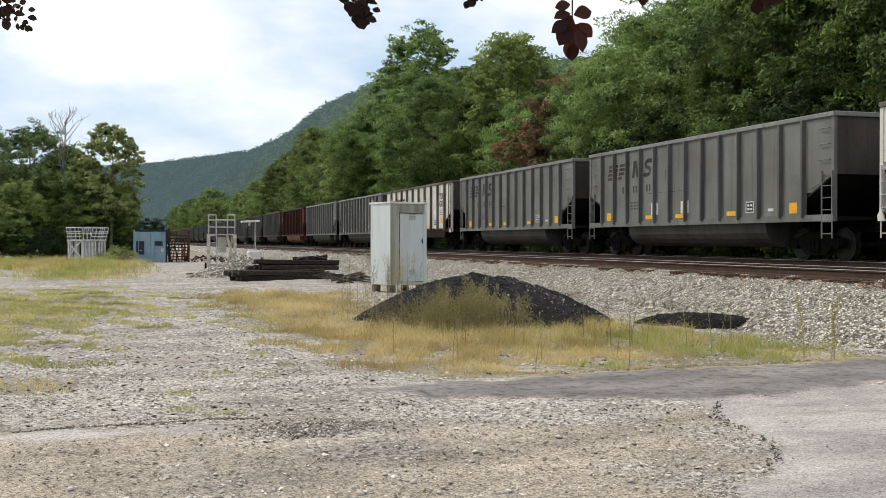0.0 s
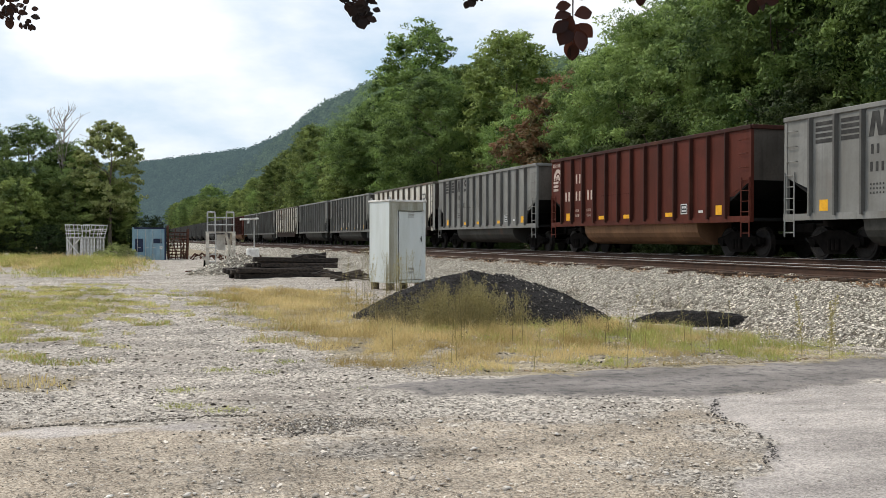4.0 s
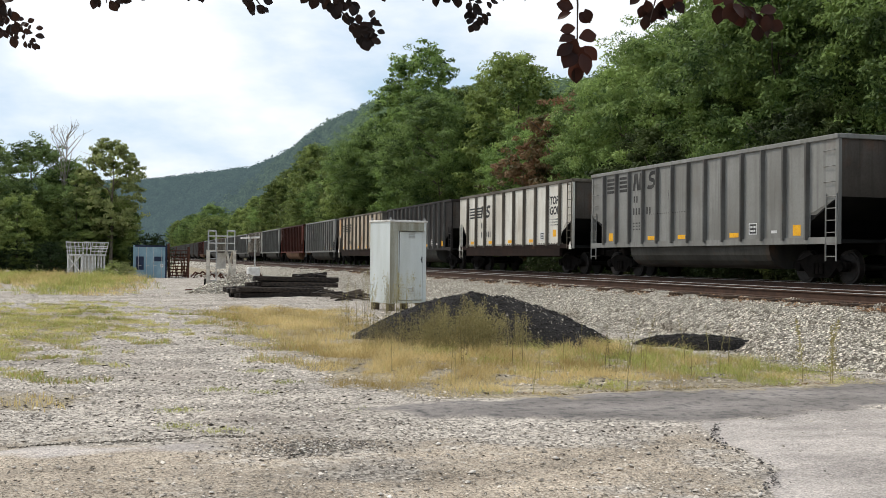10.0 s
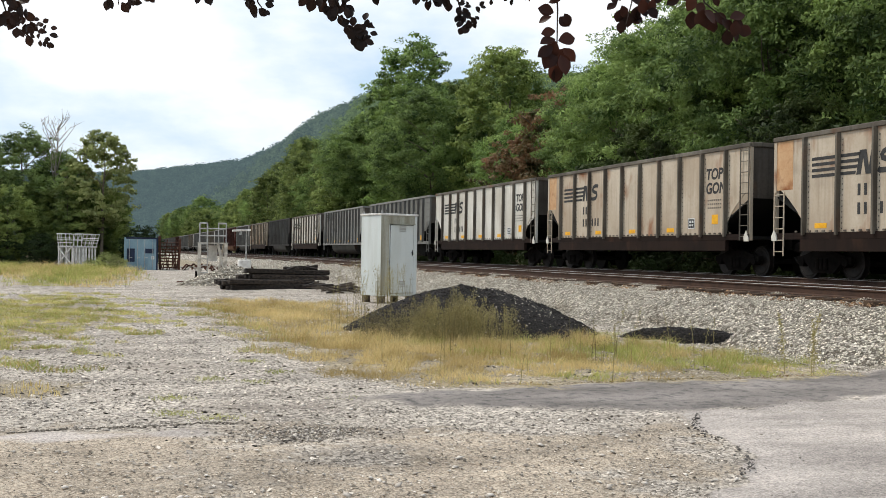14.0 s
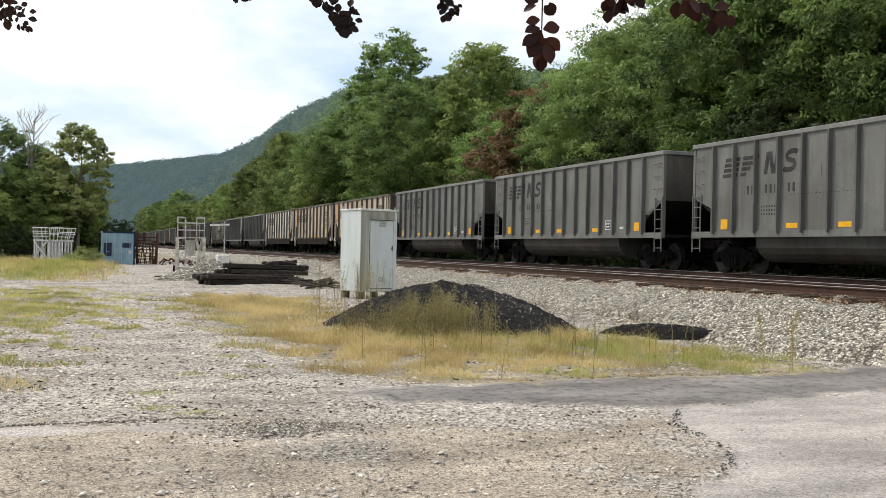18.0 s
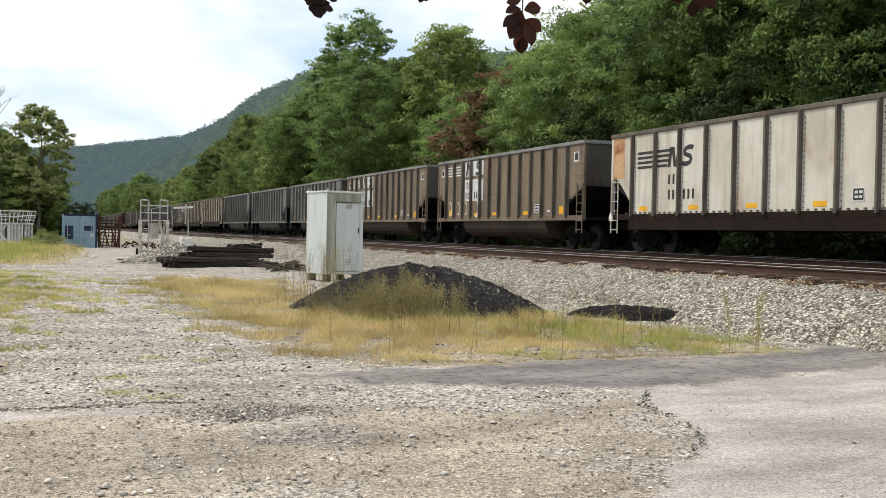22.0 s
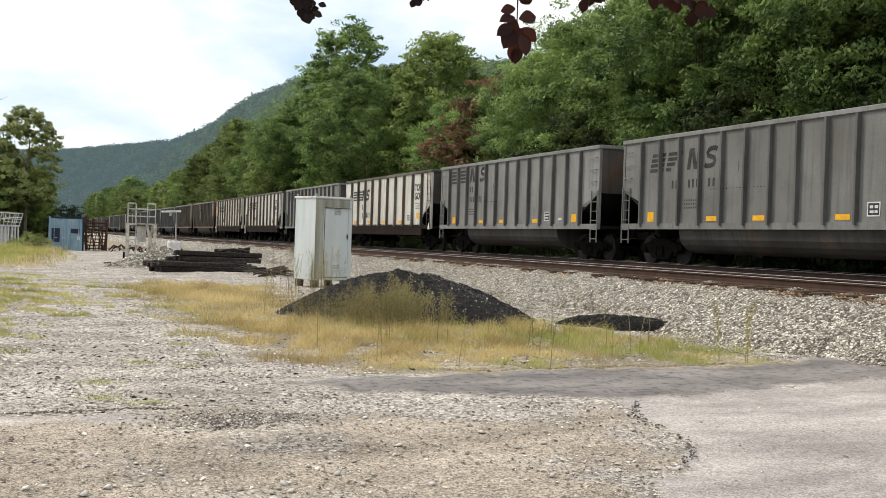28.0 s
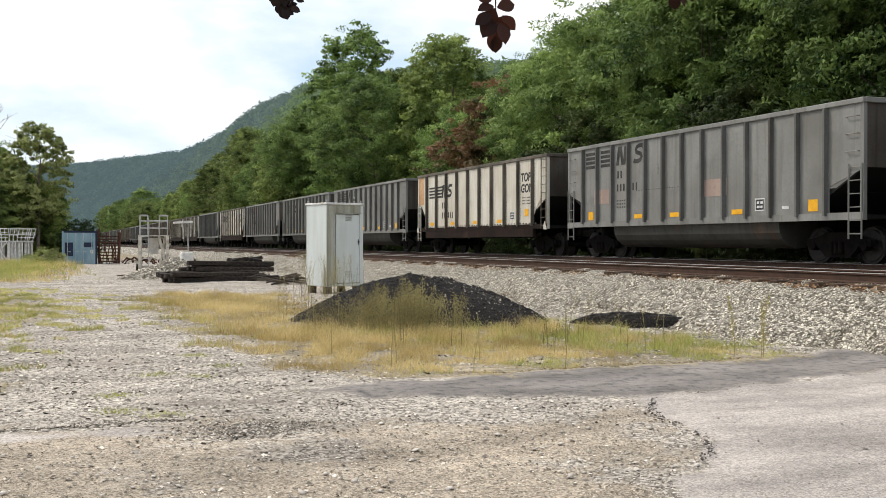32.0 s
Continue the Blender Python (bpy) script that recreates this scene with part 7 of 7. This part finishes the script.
def topgon_car(label, body, rusty=False):
    """Eleven-panel gondola with a flat floor and deep sill beams."""
    ribs = [HALF - 1.38 - i * 1.335 for i in range(10)]
    car = frame_of_car(label, body, PAINT["rib"], PAINT["rib"], "topgon", ribs)
    part("skirt_beam", with_mat(CAR["deepsill"], PAINT["beam"]), None, car, "dark brown sill beam", at=pose(-WIDE + 0.25, 0, 0))
    part("skirt_beam", with_mat(CAR["deepsill"], PAINT["beam"]), None, car, at=pose(WIDE + 0.2, 0, 0))
    tagged(part("sill_clips", with_mat(CAR["clips"], PAINT["rib"]), None, car, at=pose(-WIDE, 0, SILL + 0.15)), kind="stuff")
    part("ladder", with_mat(CAR["tallladder"], PAINT["rib"]), None, car, at=pose(-WIDE - 0.06, -HALF + 0.02, 0))
    part("ladder", with_mat(CAR["ladder"], body), None, car, at=pose(-WIDE - 0.05, HALF - 0.5, 0))
    for s in (-1, 1):
        part("corner_gusset", with_mat(CAR["gusset"], PAINT["white"]), None, car, at=pose(-WIDE - 0.05, s * (HALF - 0.1), SILL - 0.05))
    put_emblem(car, "bold", on_side(HALF - 1.62, TOP - 1.27, 0.004))
    part("number_line", CAR["num2"], None, car, at=on_side(HALF - 3.4, TOP - 1.80, 0.004))
    part("number_line", CAR["num2"], None, car, at=on_side(HALF - 3.4, TOP - 2.28, 0.004))
    part("number_line", CAR["num3"], None, car, at=on_side(HALF - 4.2, TOP - 2.28, 0.004))
    part("lettering", CAR["word"], None, car, "black stencilled words", at=on_side(HALF - 12.22, TOP - 0.97, 0.004))
    for i in range(3):
        part("data_line", CAR["datalines"], None, car, at=on_side(HALF - 12.35, SILL + 1.15 - i * 0.12, 0.004))
    for y in ribs:
        tagged(part("rivet_rows", CAR["rivets"], None, car, at=on_side(y, SILL + 0.02, 0.002)), kind="stuff")
    for y in (HALF - 2.0, HALF - 4.75, HALF - 7.45, HALF - 10.1):
        part("reflector", CAR["reflector"], None, car, "small yellow reflector", at=on_side(y, SILL + 0.2, 0.003))
    part("reflector", CAR["bigreflector"], None, car, "yellow panel", at=on_side(HALF - 12.75, SILL + 0.42, 0.003))
    p = part("data_panel", CAR["panel"], None, car, at=on_side(HALF - 11.4, SILL + 0.3, 0.004))
    part("panel_marks", CAR["panelmarks"], None, p)
    if rusty:
        part("end_panel", CAR["rustpanel"], None, car, "orange-rusted end panel", at=on_side(HALF - 0.04, SILL + 1.3, 0.002))
    part("white_plate", CAR["whitebox"], None, car, at=on_side(-HALF + 3.9, SILL - 0.34, -0.04))
    return car


def tan_car(label):
    car = bathtub_car(label, PAINT["tan"], PAINT["lightgrey"], lettered="", rib=PAINT["rib"], tub_paint=PAINT["brown"])
    for me in CAR["whitestripe"]:
        part("emblem_stripe", me, None, car, at=on_side(HALF - 1.25, TOP - 0.78, 0.004))
    part("number_panel", CAR["markpanel"], None, car, "white panel behind the emblem", at=on_side(HALF - 3.4, TOP - 0.84, 0.003))
    put_emblem_blocks(car, on_side(HALF - 2.5, TOP - 0.82, 0.008))
    part("number_panel", CAR["numberpanel"], None, car, "white number panel", at=on_side(HALF - 3.4, TOP - 1.98, 0.003))
    part("number_line", CAR["num2"], None, car, at=on_side(HALF - 3.6, TOP - 1.4, 0.008))
    part("number_line", CAR["num3"], None, car, at=on_side(HALF - 3.5, TOP - 1.88, 0.008))
    part("number_line", CAR["num2"], None, car, at=on_side(HALF - 4.5, TOP - 1.88, 0.008))
    for y in (HALF - 0.6, -HALF + 0.6):
        w = part("stencil_square", CAR["window"], None, car, at=on_side(y, TOP - 0.75, 0.003))
        part("stencil_square", CAR["windowdark"], None, w)
    return car


def put_emblem_blocks(car, place):
    for name, me in CAR.setdefault("emblem_black", [("emblem_block", mesh_of(emblem_block(0, 1.0), "emblem_block", M["letter"])), ("emblem_block", mesh_of(emblem_block(1, 2.1), "emblem_block", M["letter"]))]):
        part(name, me, None, car, at=place)


def red_car(label):
    car = bathtub_car(label, PAINT["red"], PAINT["ribred"], lettered="", spots=True, rib=PAINT["ribred"], tub_paint=PAINT["orangetub"])
    part("name_line", CAR["name7"], None, car, at=on_side(HALF - 0.14, TOP - 0.36, 0.004))
    part("emblem_ring", CAR["ringmark"], None, car, "white round emblem as plain shapes", at=on_side(HALF - 0.62, TOP - 0.86, 0.004))
    part("number_line", CAR["white2"], None, car, at=on_side(HALF - 2.42, TOP - 1.15, 0.004))
    for y in (1.4, 2.42, 3.5):
        part("number_line", CAR["white2"], None, car, at=on_side(HALF - y, TOP - 1.85, 0.004))
    for y in (2.4, 3.45):
        for i in range(2):
            part("data_line", CAR["data4"], None, car, at=on_side(HALF - y, SILL + 0.5 - i * 0.2, 0.004))
    return car


KIND = {
    "g": lambda: bathtub_car("weathered grey steel coal gondola with yellow reflectors", PAINT["grey"], PAINT["lightgrey"]),
    "l": lambda: bathtub_car("light grey steel coal gondola with yellow reflectors", PAINT["lightgrey"], PAINT["lightgrey"], lettered="panel"),
    "d": lambda: bathtub_car("dark grey sooty steel coal gondola", PAINT["darkgrey"], PAINT["darkgrey"], spots=True),
    "k": lambda: bathtub_car("black steel coal gondola with yellow reflectors", PAINT["black"], PAINT["black"], lettered="", tub=True),
    "r": lambda: red_car("oxide-red steel coal gondola with white lettering bars"),
    "t": lambda: tan_car("tan dust-covered steel coal gondola with white number panel"),
    "b": lambda: bathtub_car("brown dust-covered steel coal gondola", PAINT["brown"], PAINT["brown"]),
    "w": lambda: topgon_car("white steel coal gondola with dark ribs", PAINT["white"]),
    "c": lambda: topgon_car("stained off-white coal gondola with dark ribs", PAINT["cream"], True),
    "x": lambda: topgon_car("rust-streaked off-white coal gondola with dark ribs", PAINT["rusty"], True),
}
# the cars in order, from far ahead; the car numbered 0 is the big grey one alongside at the start
AHEAD = "kdkbdkbkdkdkdbbrggwgg"
FOLLOW = "gwlrlxkwlgwxxgggttcwlwlglclg"
CARS = {}
FIRST = {}


def build_train():
    order = list(AHEAD[:-1]) + list(FOLLOW)
    start = -(len(AHEAD) - 1)
    for i, kind in enumerate(order):
        if kind not in FIRST:
            FIRST[kind] = KIND[kind]()
            CARS[start + i] = FIRST[kind]
        else:
            c = copy_thing(FIRST[kind], Matrix())
            WHEELSETS.extend(o for o in c.children_recursive if o.name.startswith("wheelset"))
            CARS[start + i] = c

    # marks that set single cars apart
    patch = mesh_of(slab(0, 0.5, 0, 0.42), "paint_patch", M["whitemark"])
    for y in (4.9, 6.9):
        part("paint_patch", with_mat(patch, PAINT["white"]), None, CARS[0], "pale painted-over patch", at=on_side(HALF - y, SILL + 0.3, 0.003))
    for y, w in ((1.9, 1.0), (8.1, 1.3)):
        part("paint_patch", with_mat(mesh_of(slab(0, w, 0, 0.5), "paint_patch", M["whitemark"]), PAINT["pinkpatch"]), None, CARS[26], "pale pinkish painted-over patch", at=on_side(HALF - y, SILL + 0.7, 0.003))
    for y, w in ((1.6, 0.22), (2.6, 0.2), (3.5, 0.2), (4.7, 0.3)):
        arc = [(w * math.cos(a), 1.5 * w * math.sin(a)) for a in np.linspace(-1.9, 1.9, 9)] + [(0.75 * w * math.cos(a), 1.2 * w * math.sin(a)) for a in np.linspace(1.9, -1.9, 9)]
        part("chalk_mark", prism(bmesh.new(), arc, "z", 0, 0.004), M["whitemark"], CARS[17], "white scrawled mark", at=on_side(HALF - y, SILL + 0.5, 0.004))


build_train()


def train_place(t):
    """Where the leading end of car 0's body stands at a time."""
    return 37.286 + 13.0242 * t - 0.0115673 * t * t + 0.000361769 * t ** 3


# slack in the couplings: how far each car stands off the even spacing
SLACK = (-0.43, -0.55, -0.07, -0.19, -0.22, -0.27, -0.42, -0.40, -0.62, -1.07, -0.68, -0.41, 0.03, 0.09, 0.04, -0.14, -0.23, -0.36, -0.70, -0.44, -0.24, -0.28, 0.0, 0.05, 0.25, -0.07, -0.19)


def car_place(number, t):
    """The middle of a car's body along the track."""
    return train_place(t) - PITCH * number - HALF + SLACK[min(max(number, 0), len(SLACK) - 1)]


for number, car in CARS.items():
    car.matrix_basis = pose(FAR_TRACK, car_place(number, 0), RAIL_Z)


# ---- the copper-leaved tree over the camera ----
LEAF_EYE, LEAF_AHEAD = Vector((-0.068, -0.344, 1.63)), Vector((0.3095, 0.951, 0.006)).normalized()
LEAF_RIGHT = LEAF_AHEAD.cross(Vector((0, 0, 1))).normalized()
LEAF_UP = LEAF_RIGHT.cross(LEAF_AHEAD)
LEAF_REACH = 3.5


def in_canopy(u, v, deep=0.0):
    """A place among the hanging leaves: u to the right, v up from the canopy's middle, in centimetres."""
    return LEAF_EYE + LEAF_AHEAD * (LEAF_REACH + deep) + LEAF_RIGHT * (u / 100) + LEAF_UP * (v / 100)


def ovate_leaf():
    """A pointed oval leaf, one unit long, folded a little along its midrib."""
    bm = bmesh.new()
    width = [0.03, 0.20, 0.32, 0.37, 0.34, 0.22, 0.0]
    mids, lefts, rights = [], [], []
    for i, w in enumerate(width):
        x = i / 6
        sag = -0.12 * x * x
        mids.append(bm.verts.new((x, 0, sag)))
        lefts.append(bm.verts.new((x - 0.02, w, sag + w * 0.28)))
        rights.append(bm.verts.new((x - 0.02, -w, sag + w * 0.28)))
    for i in range(6):
        bm.faces.new((mids[i], mids[i + 1], lefts[i + 1], lefts[i]))
        bm.faces.new((mids[i + 1], mids[i], rights[i], rights[i + 1]))
    bmesh.ops.remove_doubles(bm, verts=bm.verts, dist=0.001)
    return mesh_of(bm, "leaf", M["purple"], smooth=True)


KEYED_TWIGS = []


def hang(tree, rng, leaf, stem, leaves):
    """A twig: its stem from the limb down, then leaves as u, v, length in cm and the way they point in degrees (0 right, -90 down)."""
    deep = rng.uniform(-0.12, 0.12)
    origin = in_canopy(*stem[0], 0.0)
    pts = [tuple(in_canopy(u, v, deep * min(1, i / 1.5)) - origin) for i, (u, v) in enumerate(stem)]
    twig = part("twig", tapered(bmesh.new(), pts, 0.005, 0.0015, 5), M["twig"], tree, at=Matrix.Translation(origin))
    KEYED_TWIGS.append((twig, origin, stem))
    more = [(u + rng.uniform(-3, 3), v + rng.uniform(-0.5, 4), size * rng.uniform(0.7, 1.0), turn + rng.uniform(-70, 70)) for u, v, size, turn in leaves for _ in range(4 if u < 30 else 1 if v > 78 else 0)]
    for u, v, size, turn in leaves + more:
        p = in_canopy(u, v, deep + rng.uniform(-0.05, 0.05)) - origin
        a = radians(turn)
        ahead = (LEAF_RIGHT * math.cos(a) + LEAF_UP * math.sin(a) + LEAF_AHEAD * rng.uniform(-0.35, 0.35)).normalized()
        face = (-LEAF_AHEAD + LEAF_RIGHT * rng.uniform(-0.7, 0.7) + LEAF_UP * rng.uniform(-0.2, 0.7))
        side = face.cross(ahead).normalized()
        up = ahead.cross(side)
        m = Matrix((ahead, side, up)).transposed().to_4x4()
        m.translation = p
        # leaves left of u 30 take the copy with the silhouette's dark painted in
        o = part("leaf", leaf if u > 30 else with_mat(leaf, M["silhouetteleaf"]), None, twig, at=m)
        size = size * (0.60 if u < 30 else 0.84 if u < 60 else 0.70)
        o.scale = (size / 100, size / 100 * rng.uniform(0.85, 1.15), size / 100)



def build_canopy():
    tree = thing("copper_leaf_tree", "dark copper-leaved tree whose twigs hang into view", "tree", pose(0, 0, 0))
    leaf = ovate_leaf()
    foot = Vector((-3.2, -0.6, 0))
    bm = tapered(bmesh.new(), [tuple(foot), tuple(foot + Vector((0.05, 0.02, 1.2))), tuple(foot + Vector((0.0, 0.1, 2.4))), tuple(foot + Vector((0.1, 0.1, 4.2)))], 0.2, 0.12, 10)
    part("trunk", bm, M["twig"], tree)
    start = foot + Vector((0.02, 0.1, 2.5))
    limb = [start, start + Vector((0.7, 1.2, 0.45)), in_canopy(-160, 112), in_canopy(-60, 114), in_canopy(40, 114), in_canopy(112, 116)]
    part("limb", tapered(bmesh.new(), [tuple(p) for p in limb], 0.07, 0.012, 8), M["twig"], tree)
    rng = random.Random(9)
    hang(tree, rng, leaf, [(-158, 110), (-155, 90), (-150, 76), (-143, 70)],
         [(-148, 84, 7, -10), (-147, 80, 8, -30), (-149, 82, 6, -140), (-146, 76, 7, -95), (-148, 77, 8, -120), (-143, 75, 7, -70), (-142, 73, 4, -30), (-138, 70, 4, -50), (-137, 72, 5, -5), (-145, 72, 7, -80), (-151, 78, 8, -110), (-147, 86, 6, 10), (-136, 69, 4, -60)])
    hang(tree, rng, leaf, [(-116, 110), (-114, 94), (-113, 83)],
         [(-115, 84, 7, -110), (-112, 84, 7, -60), (-104, 86, 5, -40), (-106, 86, 5, -150), (-118, 87, 6, -170)])
    hang(tree, rng, leaf, [(-80, 110), (-76, 92), (-74, 86)],
         [(-82, 85, 5, -60), (-79, 84, 5, -100), (-84, 88, 5, -140)])
    hang(tree, rng, leaf, [(-66, 112), (-64, 94), (-62, 82), (-59, 78)],
         [(-65, 86, 6, -150), (-63, 84, 6, -130), (-62, 80, 6, -110), (-61, 79, 6, -40), (-60, 84, 6, -20), (-64, 90, 6, -170), (-59, 88, 5, -50)])
    hang(tree, rng, leaf, [(-46, 112), (-42, 96), (-38, 84), (-32, 77), (-27, 72)],
         [(-45, 88, 9, -110), (-41, 86, 8, -70), (-38, 84, 8, -95), (-36, 82, 8, -60), (-34, 86, 7, -25), (-33, 79, 7, -80), (-30, 76, 7, -110), (-29, 74, 8, -85), (-28, 76, 6, 55), (-27, 74, 5, 20), (-26, 72, 6, -15), (-29, 73, 8, -70), (-24, 90, 7, -60), (-27, 90, 6, -110), (-33, 90, 6, -10), (-38, 91, 7, -150), (-44, 92, 7, -60), (-35, 91, 6, -80)])
    hang(tree, rng, leaf, [(-10, 112), (-6, 96), (-2, 86)],
         [(-8, 88, 6, -100), (-5, 88, 6, -75), (-2, 88, 6, -45), (1, 87, 6, -60), (3, 89, 6, -110), (0, 90, 6, -20), (-4, 91, 5, -130), (16, 88, 4, -140), (18, 89, 4, -60), (26, 88, 4, -110), (29, 89, 4, -40)])
    hang(tree, rng, leaf, [(4, 106), (5, 90), (7, 84), (9, 79)],
         [(7, 82, 5, -120), (8, 83, 5, -60), (9, 78, 6, -95), (8, 78, 5, -115), (10, 79, 5, -80), (11, 82, 4, -50), (9, 86, 3, -60)])
    hang(tree, rng, leaf, [(40, 112), (41, 98), (42, 84), (42, 74), (42, 64)],
         [(42, 90, 6, -5), (41, 89, 5, 170), (41, 84, 7, 165), (40, 82, 6, -160), (43, 82, 6, -45), (41, 76, 6, -170), (41, 73, 7, -165), (42, 72, 8, 15), (42, 70, 8, -25), (42, 68, 9, -55), (41, 69, 9, -120), (42, 66, 9, -95), (40, 70, 8, -145), (43, 67, 9, -75), (42, 64, 7, -85), (41, 72, 8, -110), (44, 70, 8, -40), (44, 92, 6, 25)])
    hang(tree, rng, leaf, [(70, 114), (70, 100), (69, 88), (67, 80)],
         [(66, 86, 7, -110), (68, 85, 8, -85), (70, 86, 8, -60), (72, 87, 8, -100), (66, 82, 7, -95), (74, 85, 7, -50), (64, 88, 6, -150), (76, 88, 7, -110), (69, 90, 7, -30), (79, 90, 6, -130), (62, 91, 6, -60)])
    hang(tree, rng, leaf, [(84, 114), (88, 98), (92, 86), (100, 80), (104, 76)],
         [(84, 88, 7, -160), (87, 87, 8, -110), (89, 84, 9, -95), (91, 83, 9, -75), (93, 82, 9, -60), (90, 90, 8, -20), (95, 82, 9, -30), (98, 80, 8, -45), (100, 80, 8, 15), (101, 78, 9, -60), (103, 77, 8, -20), (102, 79, 8, -95), (96, 88, 7, 10), (86, 92, 7, -80), (93, 91, 7, -10), (99, 76, 8, -80), (82, 90, 6, -120)])


build_canopy()


# ---- things that move ----
def motions():
    times = [i * 2.0 for i in range(17)]
    for number, car in CARS.items():
        walk(car, [(t, pose(FAR_TRACK, car_place(number, t), RAIL_Z)) for t in times])
    # the twigs sway in the wind: sideways and up, in centimetres
    sway = [(0, -3.0, -0.6), (6, -2.6, -1.0), (9, -2.6, -0.9), (11, -0.6, 0.2), (13, 0, 0), (16, -2.0, 2.0), (19, -3.0, 2.0), (23, -2.3, -0.7), (28, -3.2, -2.6), (30, -3.0, -1.0), (32, -10.4, 2.0)]
    for i, (twig, origin, stem) in enumerate(KEYED_TWIGS):
        rows = []
        for k in range(65):
            t = k * 0.5
            u, v = (float(np.interp(t, [s[0] for s in sway], [s[j] for s in sway])) for j in (1, 2))
            u += 0.35 * math.sin(2.1 * t + 1.7 * i)
            v += 0.2 * math.sin(1.6 * t + 2.3 * i)
            rows.append((t, Matrix.Translation(origin + LEAF_RIGHT * (u / 100) + LEAF_UP * (v / 100))))
        walk(twig, rows)
    # one wheelset is keyed turn by turn, and all the others roll alike
    first = WHEELSETS[0]
    walk(first, [(i / 30, pose(0, 0, 0, -math.degrees((train_place(i / 30) - train_place(0)) / 0.457))) for i in range(961)])
    for w in WHEELSETS[1:]:
        w.rotation_mode = "QUATERNION"
        w.animation_data_create()
        w.animation_data.action = first.animation_data.action
        w.animation_data.action_slot = first.animation_data.action_slot


motions()
